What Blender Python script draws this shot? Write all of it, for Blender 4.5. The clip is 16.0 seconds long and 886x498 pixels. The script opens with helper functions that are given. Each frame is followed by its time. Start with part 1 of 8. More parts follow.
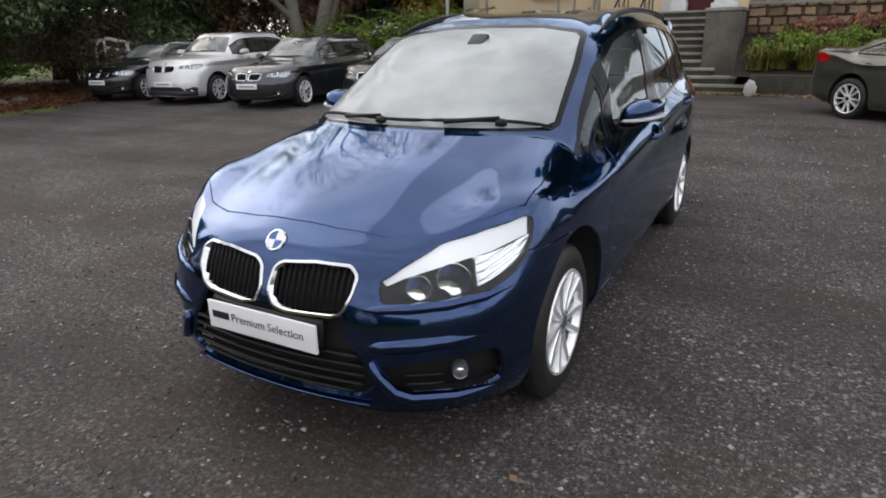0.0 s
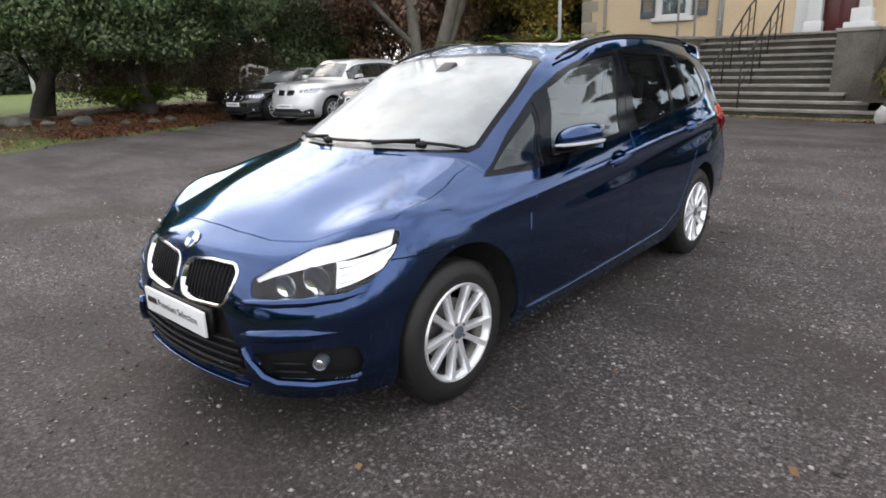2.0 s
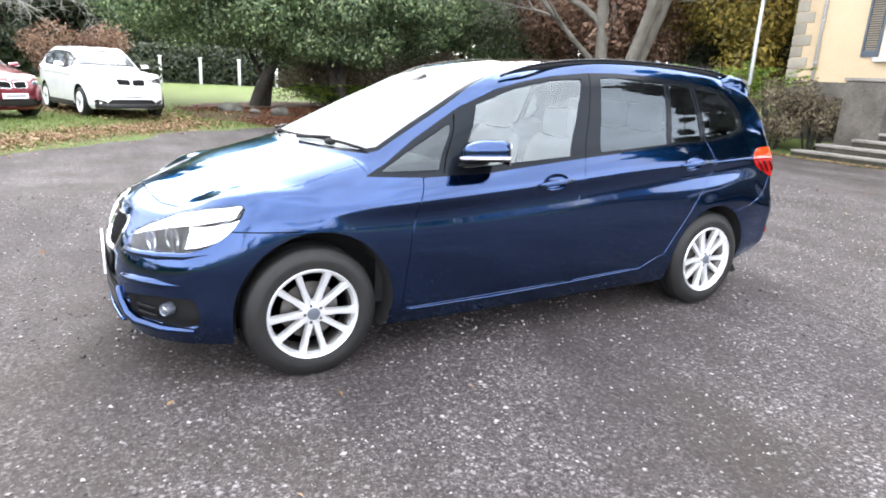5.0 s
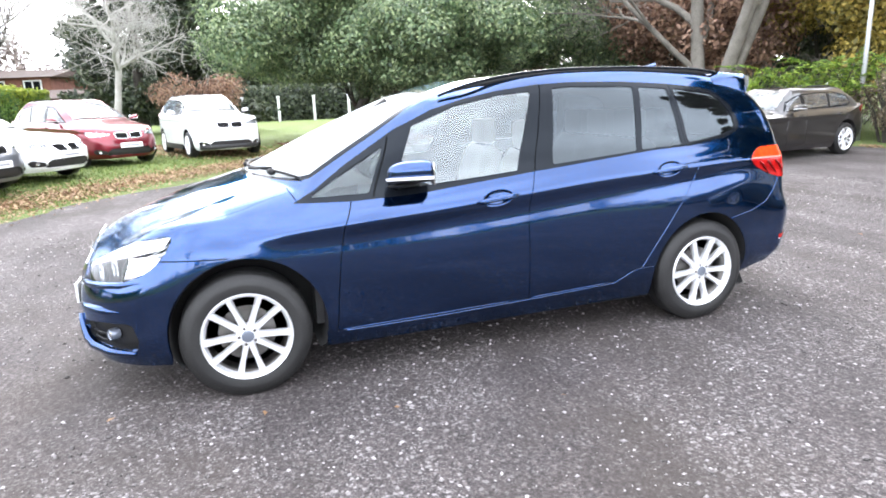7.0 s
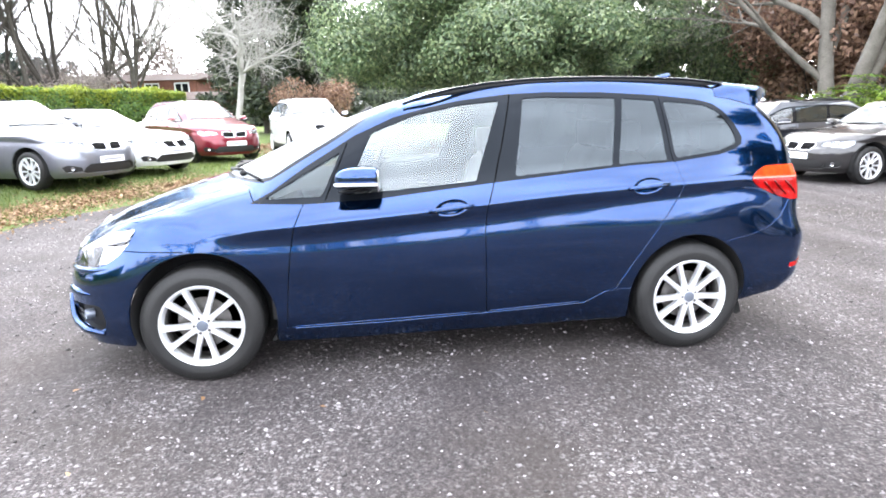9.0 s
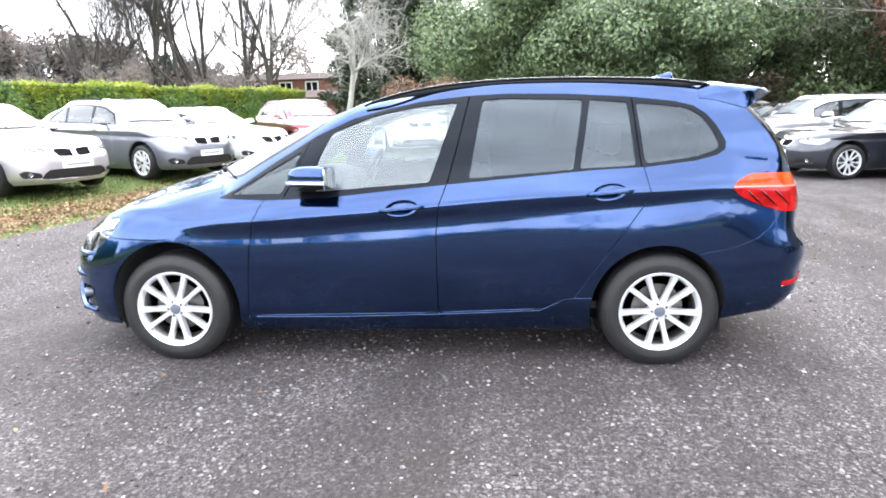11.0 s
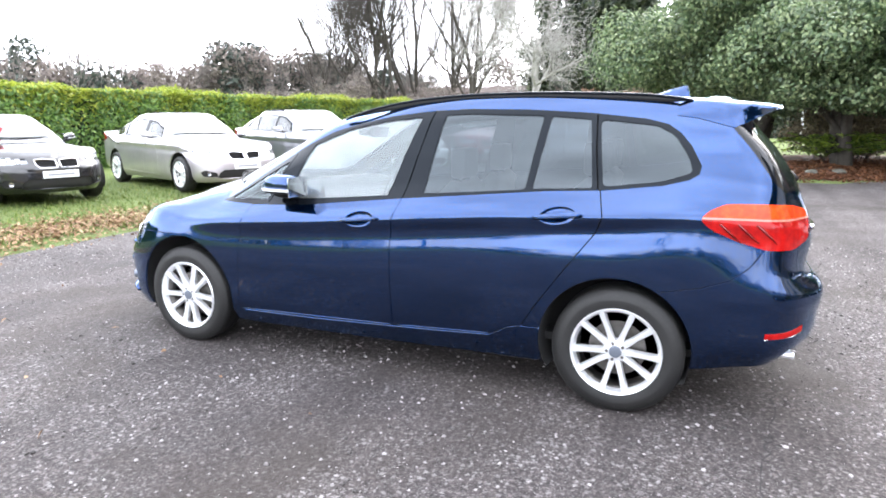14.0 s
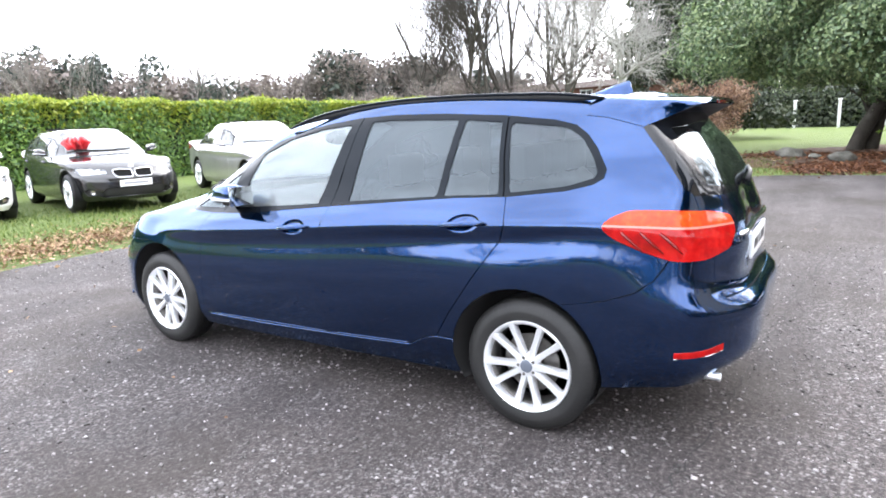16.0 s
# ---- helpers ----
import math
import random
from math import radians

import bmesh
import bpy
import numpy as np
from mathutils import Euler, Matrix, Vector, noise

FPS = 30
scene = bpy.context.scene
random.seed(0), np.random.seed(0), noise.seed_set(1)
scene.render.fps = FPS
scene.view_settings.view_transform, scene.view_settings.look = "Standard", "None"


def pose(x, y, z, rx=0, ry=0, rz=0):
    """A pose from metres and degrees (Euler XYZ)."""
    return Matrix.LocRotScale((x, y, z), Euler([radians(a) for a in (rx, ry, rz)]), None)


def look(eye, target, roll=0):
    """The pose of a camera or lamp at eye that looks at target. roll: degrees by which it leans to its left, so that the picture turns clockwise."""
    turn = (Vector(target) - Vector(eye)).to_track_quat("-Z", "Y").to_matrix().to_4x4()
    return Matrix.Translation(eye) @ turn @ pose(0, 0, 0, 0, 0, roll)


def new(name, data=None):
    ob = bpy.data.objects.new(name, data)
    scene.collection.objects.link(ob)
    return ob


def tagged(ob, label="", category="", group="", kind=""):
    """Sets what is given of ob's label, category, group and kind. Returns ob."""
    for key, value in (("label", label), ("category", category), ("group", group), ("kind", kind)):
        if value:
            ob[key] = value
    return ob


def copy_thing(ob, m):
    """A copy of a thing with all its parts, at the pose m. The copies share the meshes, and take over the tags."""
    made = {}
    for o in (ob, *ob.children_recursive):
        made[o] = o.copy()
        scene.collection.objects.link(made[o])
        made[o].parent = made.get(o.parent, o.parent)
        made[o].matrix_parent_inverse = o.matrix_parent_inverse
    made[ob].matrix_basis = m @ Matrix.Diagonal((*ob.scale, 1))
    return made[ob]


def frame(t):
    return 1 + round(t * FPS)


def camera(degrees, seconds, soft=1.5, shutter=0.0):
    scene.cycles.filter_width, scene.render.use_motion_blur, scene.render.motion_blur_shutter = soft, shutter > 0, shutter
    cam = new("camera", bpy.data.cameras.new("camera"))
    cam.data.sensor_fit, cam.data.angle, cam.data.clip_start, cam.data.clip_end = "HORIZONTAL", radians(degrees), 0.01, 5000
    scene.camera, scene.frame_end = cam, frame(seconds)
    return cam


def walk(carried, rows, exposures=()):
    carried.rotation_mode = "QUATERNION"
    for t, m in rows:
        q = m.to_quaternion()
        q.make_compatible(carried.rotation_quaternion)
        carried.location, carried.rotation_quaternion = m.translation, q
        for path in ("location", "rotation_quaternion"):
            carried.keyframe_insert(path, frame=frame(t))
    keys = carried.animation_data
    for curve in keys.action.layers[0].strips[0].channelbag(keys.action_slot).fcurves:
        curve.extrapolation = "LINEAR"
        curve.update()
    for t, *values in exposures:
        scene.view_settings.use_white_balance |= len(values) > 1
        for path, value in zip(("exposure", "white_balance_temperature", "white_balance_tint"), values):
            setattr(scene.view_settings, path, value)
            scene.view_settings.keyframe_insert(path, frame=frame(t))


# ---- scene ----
EXPOSURES = [(0.0, 0.05, 6780, 12), (1.5, 0.32, 6780, 12), (3.5, 1.32, 6700, 12), (6.5, 2.16, 6350, 12), (8.0, 2.28, 6350, 12), (9.0, 2.35, 6350, 12), (9.6, 2.16, 6350, 12), (11.0, 2.14, 6350, 12), (12.5, 2.08, 6350, 12), (14.5, 2.04, 6350, 12), (15.0, 2.0, 6350, 12), (15.5, 2.26, 6350, 12), (16.0, 1.99, 6350, 12)]
cam = camera(70.8, 16.0, soft=1.8)
PATH = [
    (0, (1.569, -2.298, 1.471), (0.642, -0.651, 0.817), -1.2),
    (0.5, (1.775, -2.209, 1.495), (0.761, -0.611, 0.849), -1.5),
    (1, (2.089, -2.131, 1.485), (0.948, -0.594, 0.907), -1.5),
    (1.5, (2.326, -2.056, 1.505), (1.12, -0.574, 0.914), -2.4),
    (2, (2.496, -1.918, 1.471), (1.214, -0.495, 0.894), -1.7),
    (2.5, (2.674, -1.771, 1.475), (1.329, -0.411, 0.89), -1.2),
    (3, (2.951, -1.598, 1.463), (1.492, -0.356, 0.891), -2.3),
    (3.5, (3.173, -1.452, 1.475), (1.649, -0.276, 0.931), -2.4),
    (4, (3.292, -1.267, 1.439), (1.74, -0.121, 0.909), -1.9),
    (4.2, (3.343, -1.177, 1.444), (1.768, -0.065, 0.91), -0.4),
    (6.3, (3.867, -0.277, 1.427), (2.069, 0.447, 0.934), 0.1),
    (6.5, (3.894, -0.167, 1.454), (2.083, 0.524, 0.962), -0.8),
    (7, (3.966, 0.026, 1.453), (2.119, 0.632, 0.983), -2.1),
    (7.5, (4.086, 0.261, 1.443), (2.205, 0.754, 0.972), -2.4),
    (8, (4.149, 0.445, 1.443), (2.258, 0.874, 0.954), -3.5),
    (8.5, (4.162, 0.662, 1.421), (2.249, 0.997, 0.947), -1.1),
    (9, (4.171, 0.887, 1.445), (2.236, 1.135, 1.002), -1.1),
    (9.5, (4.209, 1.121, 1.427), (2.254, 1.253, 1.026), -0.8),
    (9.7, (4.243, 1.243, 1.433), (2.291, 1.328, 1.007), -0.2),
    (11.8, (4.209, 2.182, 1.46), (2.271, 1.904, 1.051), 0.7),
    (12, (4.236, 2.294, 1.465), (2.306, 1.969, 1.053), 1.7),
    (12.5, (4.209, 2.48, 1.472), (2.315, 2.006, 1.037), 0.2),
    (13, (4.077, 2.677, 1.461), (2.214, 2.087, 1.037), 1.3),
    (13.5, (3.956, 2.872, 1.476), (2.115, 2.214, 1.055), 0.6),
    (14, (3.893, 3.134, 1.453), (2.088, 2.373, 1.052), -0.2),
    (14.5, (3.836, 3.395, 1.479), (2.087, 2.512, 1.074), 1.3),
    (15, (3.693, 3.591, 1.458), (2.0, 2.617, 1.025), -0.8),
    (15.5, (3.483, 3.793, 1.466), (1.84, 2.749, 1.008), 0.4),
    (16, (3.389, 3.967, 1.47), (1.739, 2.909, 1.072), -2.2),
]
walk(cam, [(t, look(eye, target, roll)) for t, eye, target, roll in PATH],
     exposures=EXPOSURES)

# ---- sky and sun: a bright overcast afternoon ----
world = bpy.data.worlds.new("sky")
scene.world = world
world.use_nodes = True
wn, wl = world.node_tree.nodes, world.node_tree.links
sky = wn.new("ShaderNodeTexSky")
sky.sky_type, sky.sun_disc = "NISHITA", False
sky.sun_elevation, sky.sun_rotation = radians(34), radians(288)
sky.air_density, sky.dust_density, sky.ozone_density = 1.0, 4.0, 1.0
veil = wn.new("ShaderNodeMixRGB")
veil.inputs[0].default_value = 0.78
veil.inputs[2].default_value = (12.2, 12.6, 13.4, 1)
wl.new(sky.outputs[0], veil.inputs[1])
clouds, cmap, cscale = wn.new("ShaderNodeTexNoise"), wn.new("ShaderNodeMapRange"), wn.new("ShaderNodeMixRGB")
ccoord = wn.new("ShaderNodeTexCoord")
wl.new(ccoord.outputs["Generated"], clouds.inputs["Vector"])
clouds.inputs["Scale"].default_value, clouds.inputs["Detail"].default_value = 3.0, 4.0
cmap.inputs[1].default_value, cmap.inputs[2].default_value = 0.35, 0.65
cmap.inputs[3].default_value, cmap.inputs[4].default_value = 0.72, 1.12
wl.new(clouds.outputs[0], cmap.inputs[0])
cscale.blend_type, cscale.inputs[0].default_value = "MULTIPLY", 1.0
wl.new(veil.outputs[0], cscale.inputs[1])
wl.new(cmap.outputs[0], cscale.inputs[2])
wl.new(cscale.outputs[0], wn["Background"].inputs[0])
wn["Background"].inputs[1].default_value = 0.15

sun_data = bpy.data.lights.new("sun", "SUN")
sun_data.energy, sun_data.angle, sun_data.color = 1.0, radians(70), (1.0, 0.97, 0.93)
sun = new("sun", sun_data)
sun.matrix_world = look((0, 0, 30), (0 + 9, 0 - 3, 23.6), 0)

# ---- materials ----
def material(name, colour, rough=0.5, metal=0.0, spec=0.5):
    m = bpy.data.materials.new(name)
    m.use_nodes = True
    b = m.node_tree.nodes["Principled BSDF"]
    b.inputs["Base Color"].default_value = (*colour, 1)
    b.inputs["Roughness"].default_value, b.inputs["Metallic"].default_value = rough, metal
    b.inputs["Specular IOR Level"].default_value = spec
    return m


def nodes_of(m):
    return m.node_tree.nodes, m.node_tree.links, m.node_tree.nodes["Principled BSDF"]


def coords(m, kind="Object", scale=(1, 1, 1)):
    n, l, b = nodes_of(m)
    c, mp = n.new("ShaderNodeTexCoord"), n.new("ShaderNodeMapping")
    mp.inputs["Scale"].default_value = scale
    l.new(c.outputs[kind], mp.inputs["Vector"])
    return mp.outputs[0]


def noise_tex(m, vec, scale, detail=4.0, rough=0.55):
    n, l, b = nodes_of(m)
    t = n.new("ShaderNodeTexNoise")
    t.inputs["Scale"].default_value, t.inputs["Detail"].default_value, t.inputs["Roughness"].default_value = scale, detail, rough
    l.new(vec, t.inputs["Vector"])
    return t.outputs[0]


def ramp(m, fac, stops):
    n, l, b = nodes_of(m)
    r = n.new("ShaderNodeValToRGB")
    e = r.color_ramp.elements
    while len(e) < len(stops):
        e.new(0.5)
    for k, (at, c) in enumerate(stops):
        e[k].position, e[k].color = at, (*c, 1)
    l.new(fac, r.inputs[0])
    return r.outputs[0]


def mix(m, fac, a, c, blend="MIX"):
    n, l, b = nodes_of(m)
    x = n.new("ShaderNodeMixRGB")
    x.blend_type = blend
    for k, v in ((0, fac), (1, a), (2, c)):
        if isinstance(v, (int, float)):
            x.inputs[k].default_value = v
        elif isinstance(v, tuple):
            x.inputs[k].default_value = (*v, 1)
        else:
            l.new(v, x.inputs[k])
    return x.outputs[0]


def bump(m, height, strength=0.3, dist=0.01):
    n, l, b = nodes_of(m)
    u = n.new("ShaderNodeBump")
    u.inputs["Strength"].default_value, u.inputs["Distance"].default_value = strength, dist
    l.new(height, u.inputs["Height"])
    l.new(u.outputs[0], b.inputs["Normal"])


def varied(name, colours, scale, rough=0.7, grain=8.0, relief=0.3, dist=0.01, metal=0.0, spec=0.4, kind="Object", random_tone=0.0):
    """A surface with blotches and finer grain between a few close colours."""
    m = material(name, colours[0], rough, metal, spec)
    n, l, b = nodes_of(m)
    v = coords(m, kind)
    big, fine = noise_tex(m, v, scale, 3), noise_tex(m, v, scale * grain, 5, 0.65)
    f = mix(m, 0.45, big, fine)
    stops = [(0.32 + 0.36 * k / max(1, len(colours) - 1), c) for k, c in enumerate(colours)]
    col = ramp(m, f, stops)
    if random_tone:
        info = n.new("ShaderNodeObjectInfo")
        mr = n.new("ShaderNodeMapRange")
        mr.inputs[3].default_value, mr.inputs[4].default_value = 1 - random_tone, 1 + random_tone
        l.new(info.outputs["Random"], mr.inputs[0])
        col = mix(m, 1.0, col, mr.outputs[0], "MULTIPLY")
    l.new(col, b.inputs["Base Color"])
    if relief:
        bump(m, fine, relief, dist)
    return m


def paint(name, colour, flake=0.5, rough=0.3, metal=0.55, coat=1.5):
    """Car paint: a metallic base under a clear coat, with faint flakes and road dust."""
    m = material(name, colour, rough, metal)
    n, l, b = nodes_of(m)
    b.inputs["Coat Weight"].default_value, b.inputs["Coat Roughness"].default_value, b.inputs["Coat IOR"].default_value = 1.0, 0.03, coat
    v = coords(m)
    fine = noise_tex(m, v, 900, 2)
    dust = noise_tex(m, v, 2.2, 5, 0.7)
    bright = tuple(min(1, c * (1 + flake)) for c in colour)
    dark = tuple(c * (1 - 0.4 * flake) for c in colour)
    l.new(mix(m, 1.0, ramp(m, fine, [(0.35, dark), (0.65, bright)]), ramp(m, dust, [(0.3, (0.9, 0.9, 0.9)), (0.7, (1.08, 1.08, 1.06))]), "MULTIPLY"), b.inputs["Base Color"])
    l.new(ramp(m, dust, [(0.3, (0.012,) * 3), (0.75, (0.04,) * 3)]), b.inputs["Coat Roughness"])
    return m


def glass(name, tint, rough=0.01, ior=1.5, sheen=(1, 1, 1)):
    """Thin pane: what is behind shows tinted, the surface mirrors by Fresnel."""
    m = bpy.data.materials.new(name)
    m.use_nodes = True
    n, l = m.node_tree.nodes, m.node_tree.links
    n.remove(n["Principled BSDF"])
    t, g, f, x = n.new("ShaderNodeBsdfTransparent"), n.new("ShaderNodeBsdfGlossy"), n.new("ShaderNodeFresnel"), n.new("ShaderNodeMixShader")
    t.inputs[0].default_value = (*tint, 1)
    g.inputs["Color"].default_value = (*sheen, 1)
    g.inputs["Roughness"].default_value = rough
    f.inputs["IOR"].default_value = ior
    l.new(f.outputs[0], x.inputs[0])
    l.new(t.outputs[0], x.inputs[1])
    l.new(g.outputs[0], x.inputs[2])
    l.new(x.outputs[0], n["Material Output"].inputs["Surface"])
    return m


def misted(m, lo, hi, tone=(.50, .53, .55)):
    """Breath on the inside of a pane: a thin uneven pale film. Its white also stands in for sky glare."""
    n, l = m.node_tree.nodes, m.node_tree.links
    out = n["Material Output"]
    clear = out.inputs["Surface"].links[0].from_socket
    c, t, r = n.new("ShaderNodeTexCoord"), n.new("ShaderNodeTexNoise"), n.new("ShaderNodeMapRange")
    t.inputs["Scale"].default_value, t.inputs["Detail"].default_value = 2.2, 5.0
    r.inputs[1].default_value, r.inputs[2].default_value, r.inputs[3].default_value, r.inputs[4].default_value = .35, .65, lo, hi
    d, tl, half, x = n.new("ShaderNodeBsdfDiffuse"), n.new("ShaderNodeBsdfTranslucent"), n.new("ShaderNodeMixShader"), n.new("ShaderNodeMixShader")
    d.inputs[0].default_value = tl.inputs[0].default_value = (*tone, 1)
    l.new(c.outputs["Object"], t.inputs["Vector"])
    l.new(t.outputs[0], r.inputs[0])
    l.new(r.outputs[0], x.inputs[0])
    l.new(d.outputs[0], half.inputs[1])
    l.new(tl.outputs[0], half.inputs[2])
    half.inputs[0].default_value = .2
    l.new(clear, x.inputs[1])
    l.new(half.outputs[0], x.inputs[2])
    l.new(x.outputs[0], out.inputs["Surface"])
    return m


BLUE = paint("blue_metallic_paint", (0.0040, 0.0275, 0.100), 0.3, 0.14, 0.97, 1.5)
nodes_of(BLUE)[2].inputs["Specular Tint"].default_value = (0.35, 0.6, 0.9, 1)
GLOSS_BLACK = material("gloss_black_trim", (0.005, 0.006, 0.008), 0.14, 0, 0.15)
nodes_of(GLOSS_BLACK)[2].inputs["Specular Tint"].default_value = (0.8, 0.9, 1.0, 1)
PANEL_GLASS = material("black_glass_panel", (0.006, 0.007, 0.009), 0.05, 0, 0.3)
nodes_of(PANEL_GLASS)[2].inputs["IOR"].default_value = 1.55
SATIN_BLACK = varied("satin_black_plastic", [(.0048, .0048, .0054), (.012, .012, .0126)], 6, 0.5, 30, 0.15, 0.001, spec=0.25)
MATT_BLACK = material("unlit_black_lining", (0.006, 0.006, 0.006), 0.9)
RUBBER = varied("tyre_rubber", [(0.007, 0.007, 0.0073), (0.017, 0.0165, 0.016)], 5, 0.55, 20, 0.2, 0.001, spec=0.4)


def tread(m, blocks, shoulder):
    """Cross grooves over the tyre's shoulder and a few rings on its wall, as relief round the axle."""
    n, l, b = nodes_of(m)
    split = n.new("ShaderNodeSeparateXYZ")
    l.new(coords(m), split.inputs[0])
    def calc(op, p, q=None):
        c = n.new("ShaderNodeMath")
        c.operation = op
        for k, v in enumerate((p, q)):
            if isinstance(v, (int, float)):
                c.inputs[k].default_value = v
            elif v is not None:
                l.new(v, c.inputs[k])
        return c.outputs[0]
    yy, zz = split.outputs[1], split.outputs[2]
    r = calc("SQRT", calc("ADD", calc("MULTIPLY", yy, yy), calc("MULTIPLY", zz, zz)))
    turn = calc("SINE", calc("MULTIPLY", calc("ARCTAN2", zz, yy), blocks))
    grooves = calc("MULTIPLY", calc("GREATER_THAN", turn, 0.35), calc("GREATER_THAN", r, shoulder))
    rings = calc("MULTIPLY", calc("SINE", calc("MULTIPLY", r, 240.0)), 0.05)
    bump(m, calc("SUBTRACT", rings, grooves), 0.9, 0.004)


tread(RUBBER, 64, 0.292)
CHROME = material("chrome", (0.64, 0.65, 0.67), 0.1, 1.0)
ALLOY = varied("silver_alloy", [(0.80, 0.81, 0.83), (0.92, 0.93, 0.94)], 9, 0.32, 20, 0.0, metal=0.7)
BRAKE = varied("brake_steel", [(.084, .077, .07), (.175, .168, .161)], 12, 0.45, 10, 0.1, 0.001, metal=0.8)
GLASS_CLEAR = misted(glass("window_glass", (0.74, 0.82, 0.80), ior=1.9, sheen=(.88, .97, 1.0)), .04, .13)
GLASS_QUARTER = glass("quarter_glass", (0.62, 0.70, 0.68), ior=1.62, sheen=(.85, .95, 1.0))
GLASS_TINT = misted(glass("privacy_glass", (0.12, 0.14, 0.16), ior=1.66, sheen=(.80, .92, 1.0)), .0, .015)
# mist plus painted sky glare: the dense pale film carries most of the white
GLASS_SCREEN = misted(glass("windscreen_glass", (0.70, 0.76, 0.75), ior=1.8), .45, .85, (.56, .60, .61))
GLASS_ROOF = glass("roof_glass", (0.03, 0.03, 0.035), ior=1.6)
LENS = glass("lamp_lens", (0.95, 0.97, 0.98), ior=1.42)
REFLECTOR = material("lamp_reflector", (0.90, 0.91, 0.92), 0.10, 1.0)
DRL = material("lamp_light_guide", (0.95, 0.95, 0.96), 0.3, 0.0)
RED_LENS = varied("red_lamp_lens", [(.195, .003, .0037), (.315, .0053, .0053), (.435, .0105, .0075)], 7, 0.07, 4, 0.0, spec=0.3)
RED_DARK = material("deep_red_lamp_lens", (0.13, 0.003, 0.003), 0.1)
AMBER_LENS = varied("amber_red_lamp_lens", [(.46, .022, .006), (.56, .045, .008), (.64, .09, .012)], 6, 0.07, 4, 0.0, spec=0.3)
WHITE_PLATE = varied("plate_white", [(.70, .71, .72), (.78, .78, .78)], 8, 0.35, 10, 0.0)
GRILLE_BLACK = material("grille_black", (0.004, 0.004, 0.005), 0.6, 0, 0.15)
BAND_LENS = material("pale_lamp_band", (.496, .176, .136), 0.15)
INK = material("black_ink", (0.015, 0.015, 0.017), 0.5)
CREAM_HIDE = varied("cream_leather", [(.3944, .3672, .3128), (.4624, .4352, .3808)], 6, 0.5, 20, 0.0)
DASH = varied("dashboard_plastic", [(.012, .012, .0126), (.024, .024, .0252)], 8, 0.55, 30, 0.2, 0.001)
HUB_GREY = material("hub_cap_grey", (0.16, 0.18, 0.22), 0.3, 0.5)
EMBLEM_BLUE = material("enamel_blue", (0.03, 0.11, 0.30), 0.2)

# ---- building helpers ----
def mesh_of(name, bm, *mats, smooth=True):
    layer = bm.verts.layers.float_vector.get("n")
    normals = [tuple(v[layer]) for v in bm.verts] if layer else None
    me = bpy.data.meshes.new(name)
    bm.to_mesh(me)
    bm.free()
    for m in mats:
        me.materials.append(m)
    if smooth:
        me.polygons.foreach_set("use_smooth", [True] * len(me.polygons))
    if normals:
        me.normals_split_custom_set_from_vertices(normals)
    return me


def part(name, bm, mat, parent=None, label="", smooth=True):
    """One bmesh as one mesh object, under a thing or a part."""
    mats = mat if isinstance(mat, (list, tuple)) else (mat,)
    ob = new(name, mesh_of(name, bm, *mats, smooth=smooth))
    ob.parent = parent
    if label:
        ob["label"] = label
    return ob


def sharp(bm, degrees=35):
    """Marks the hard edges, so that smooth shading keeps them."""
    bm.normal_update()
    for e in bm.edges:
        if len(e.link_faces) == 2 and e.calc_face_angle(0) > radians(degrees):
            e.smooth = False
    return bm


def add_box(bm, lo, hi, bevel=0.0, m=None):
    r = bmesh.ops.create_cube(bm, size=1)
    vs = r["verts"]
    lo, hi = Vector(lo), Vector(hi)
    for v in vs:
        v.co = Vector(((lo[k] + hi[k]) / 2 + v.co[k] * (hi[k] - lo[k]) for k in range(3)))
    if bevel:
        es = list({e for v in vs for e in v.link_edges})
        out = bmesh.ops.bevel(bm, geom=es, offset=bevel, segments=2, affect="EDGES", profile=0.6)
        vs = list({v for f in out["faces"] for v in f.verts} | {v for v in vs if v.is_valid})
    if m is not None:
        for v in vs:
            v.co = m @ v.co
    return vs


def box(lo, hi, bevel=0.0, m=None):
    bm = bmesh.new()
    add_box(bm, lo, hi, bevel, m)
    return sharp(bm) if bevel else bm


def lathe(profile, axis="x", n=48, close=False):
    """Turns (along, radius) pairs round an axis."""
    bm = bmesh.new()
    rings = []
    for a, r in profile:
        ring = []
        for k in range(n):
            c, s = math.cos(2 * math.pi * k / n) * r, math.sin(2 * math.pi * k / n) * r
            ring.append(bm.verts.new({"x": (a, c, s), "y": (c, a, s), "z": (c, s, a)}[axis]))
        rings.append(ring)
    for p, q in zip(rings, rings[1:] + ([rings[0]] if close else [])):
        for k in range(n):
            bm.faces.new((p[k], p[(k + 1) % n], q[(k + 1) % n], q[k]))
    if not close:
        for ring in (rings[0], rings[-1]):
            if profile[rings.index(ring)][1] > 1e-4:
                bm.faces.new(ring)
    bmesh.ops.remove_doubles(bm, verts=bm.verts, dist=1e-6)
    bmesh.ops.recalc_face_normals(bm, faces=bm.faces)
    return bm


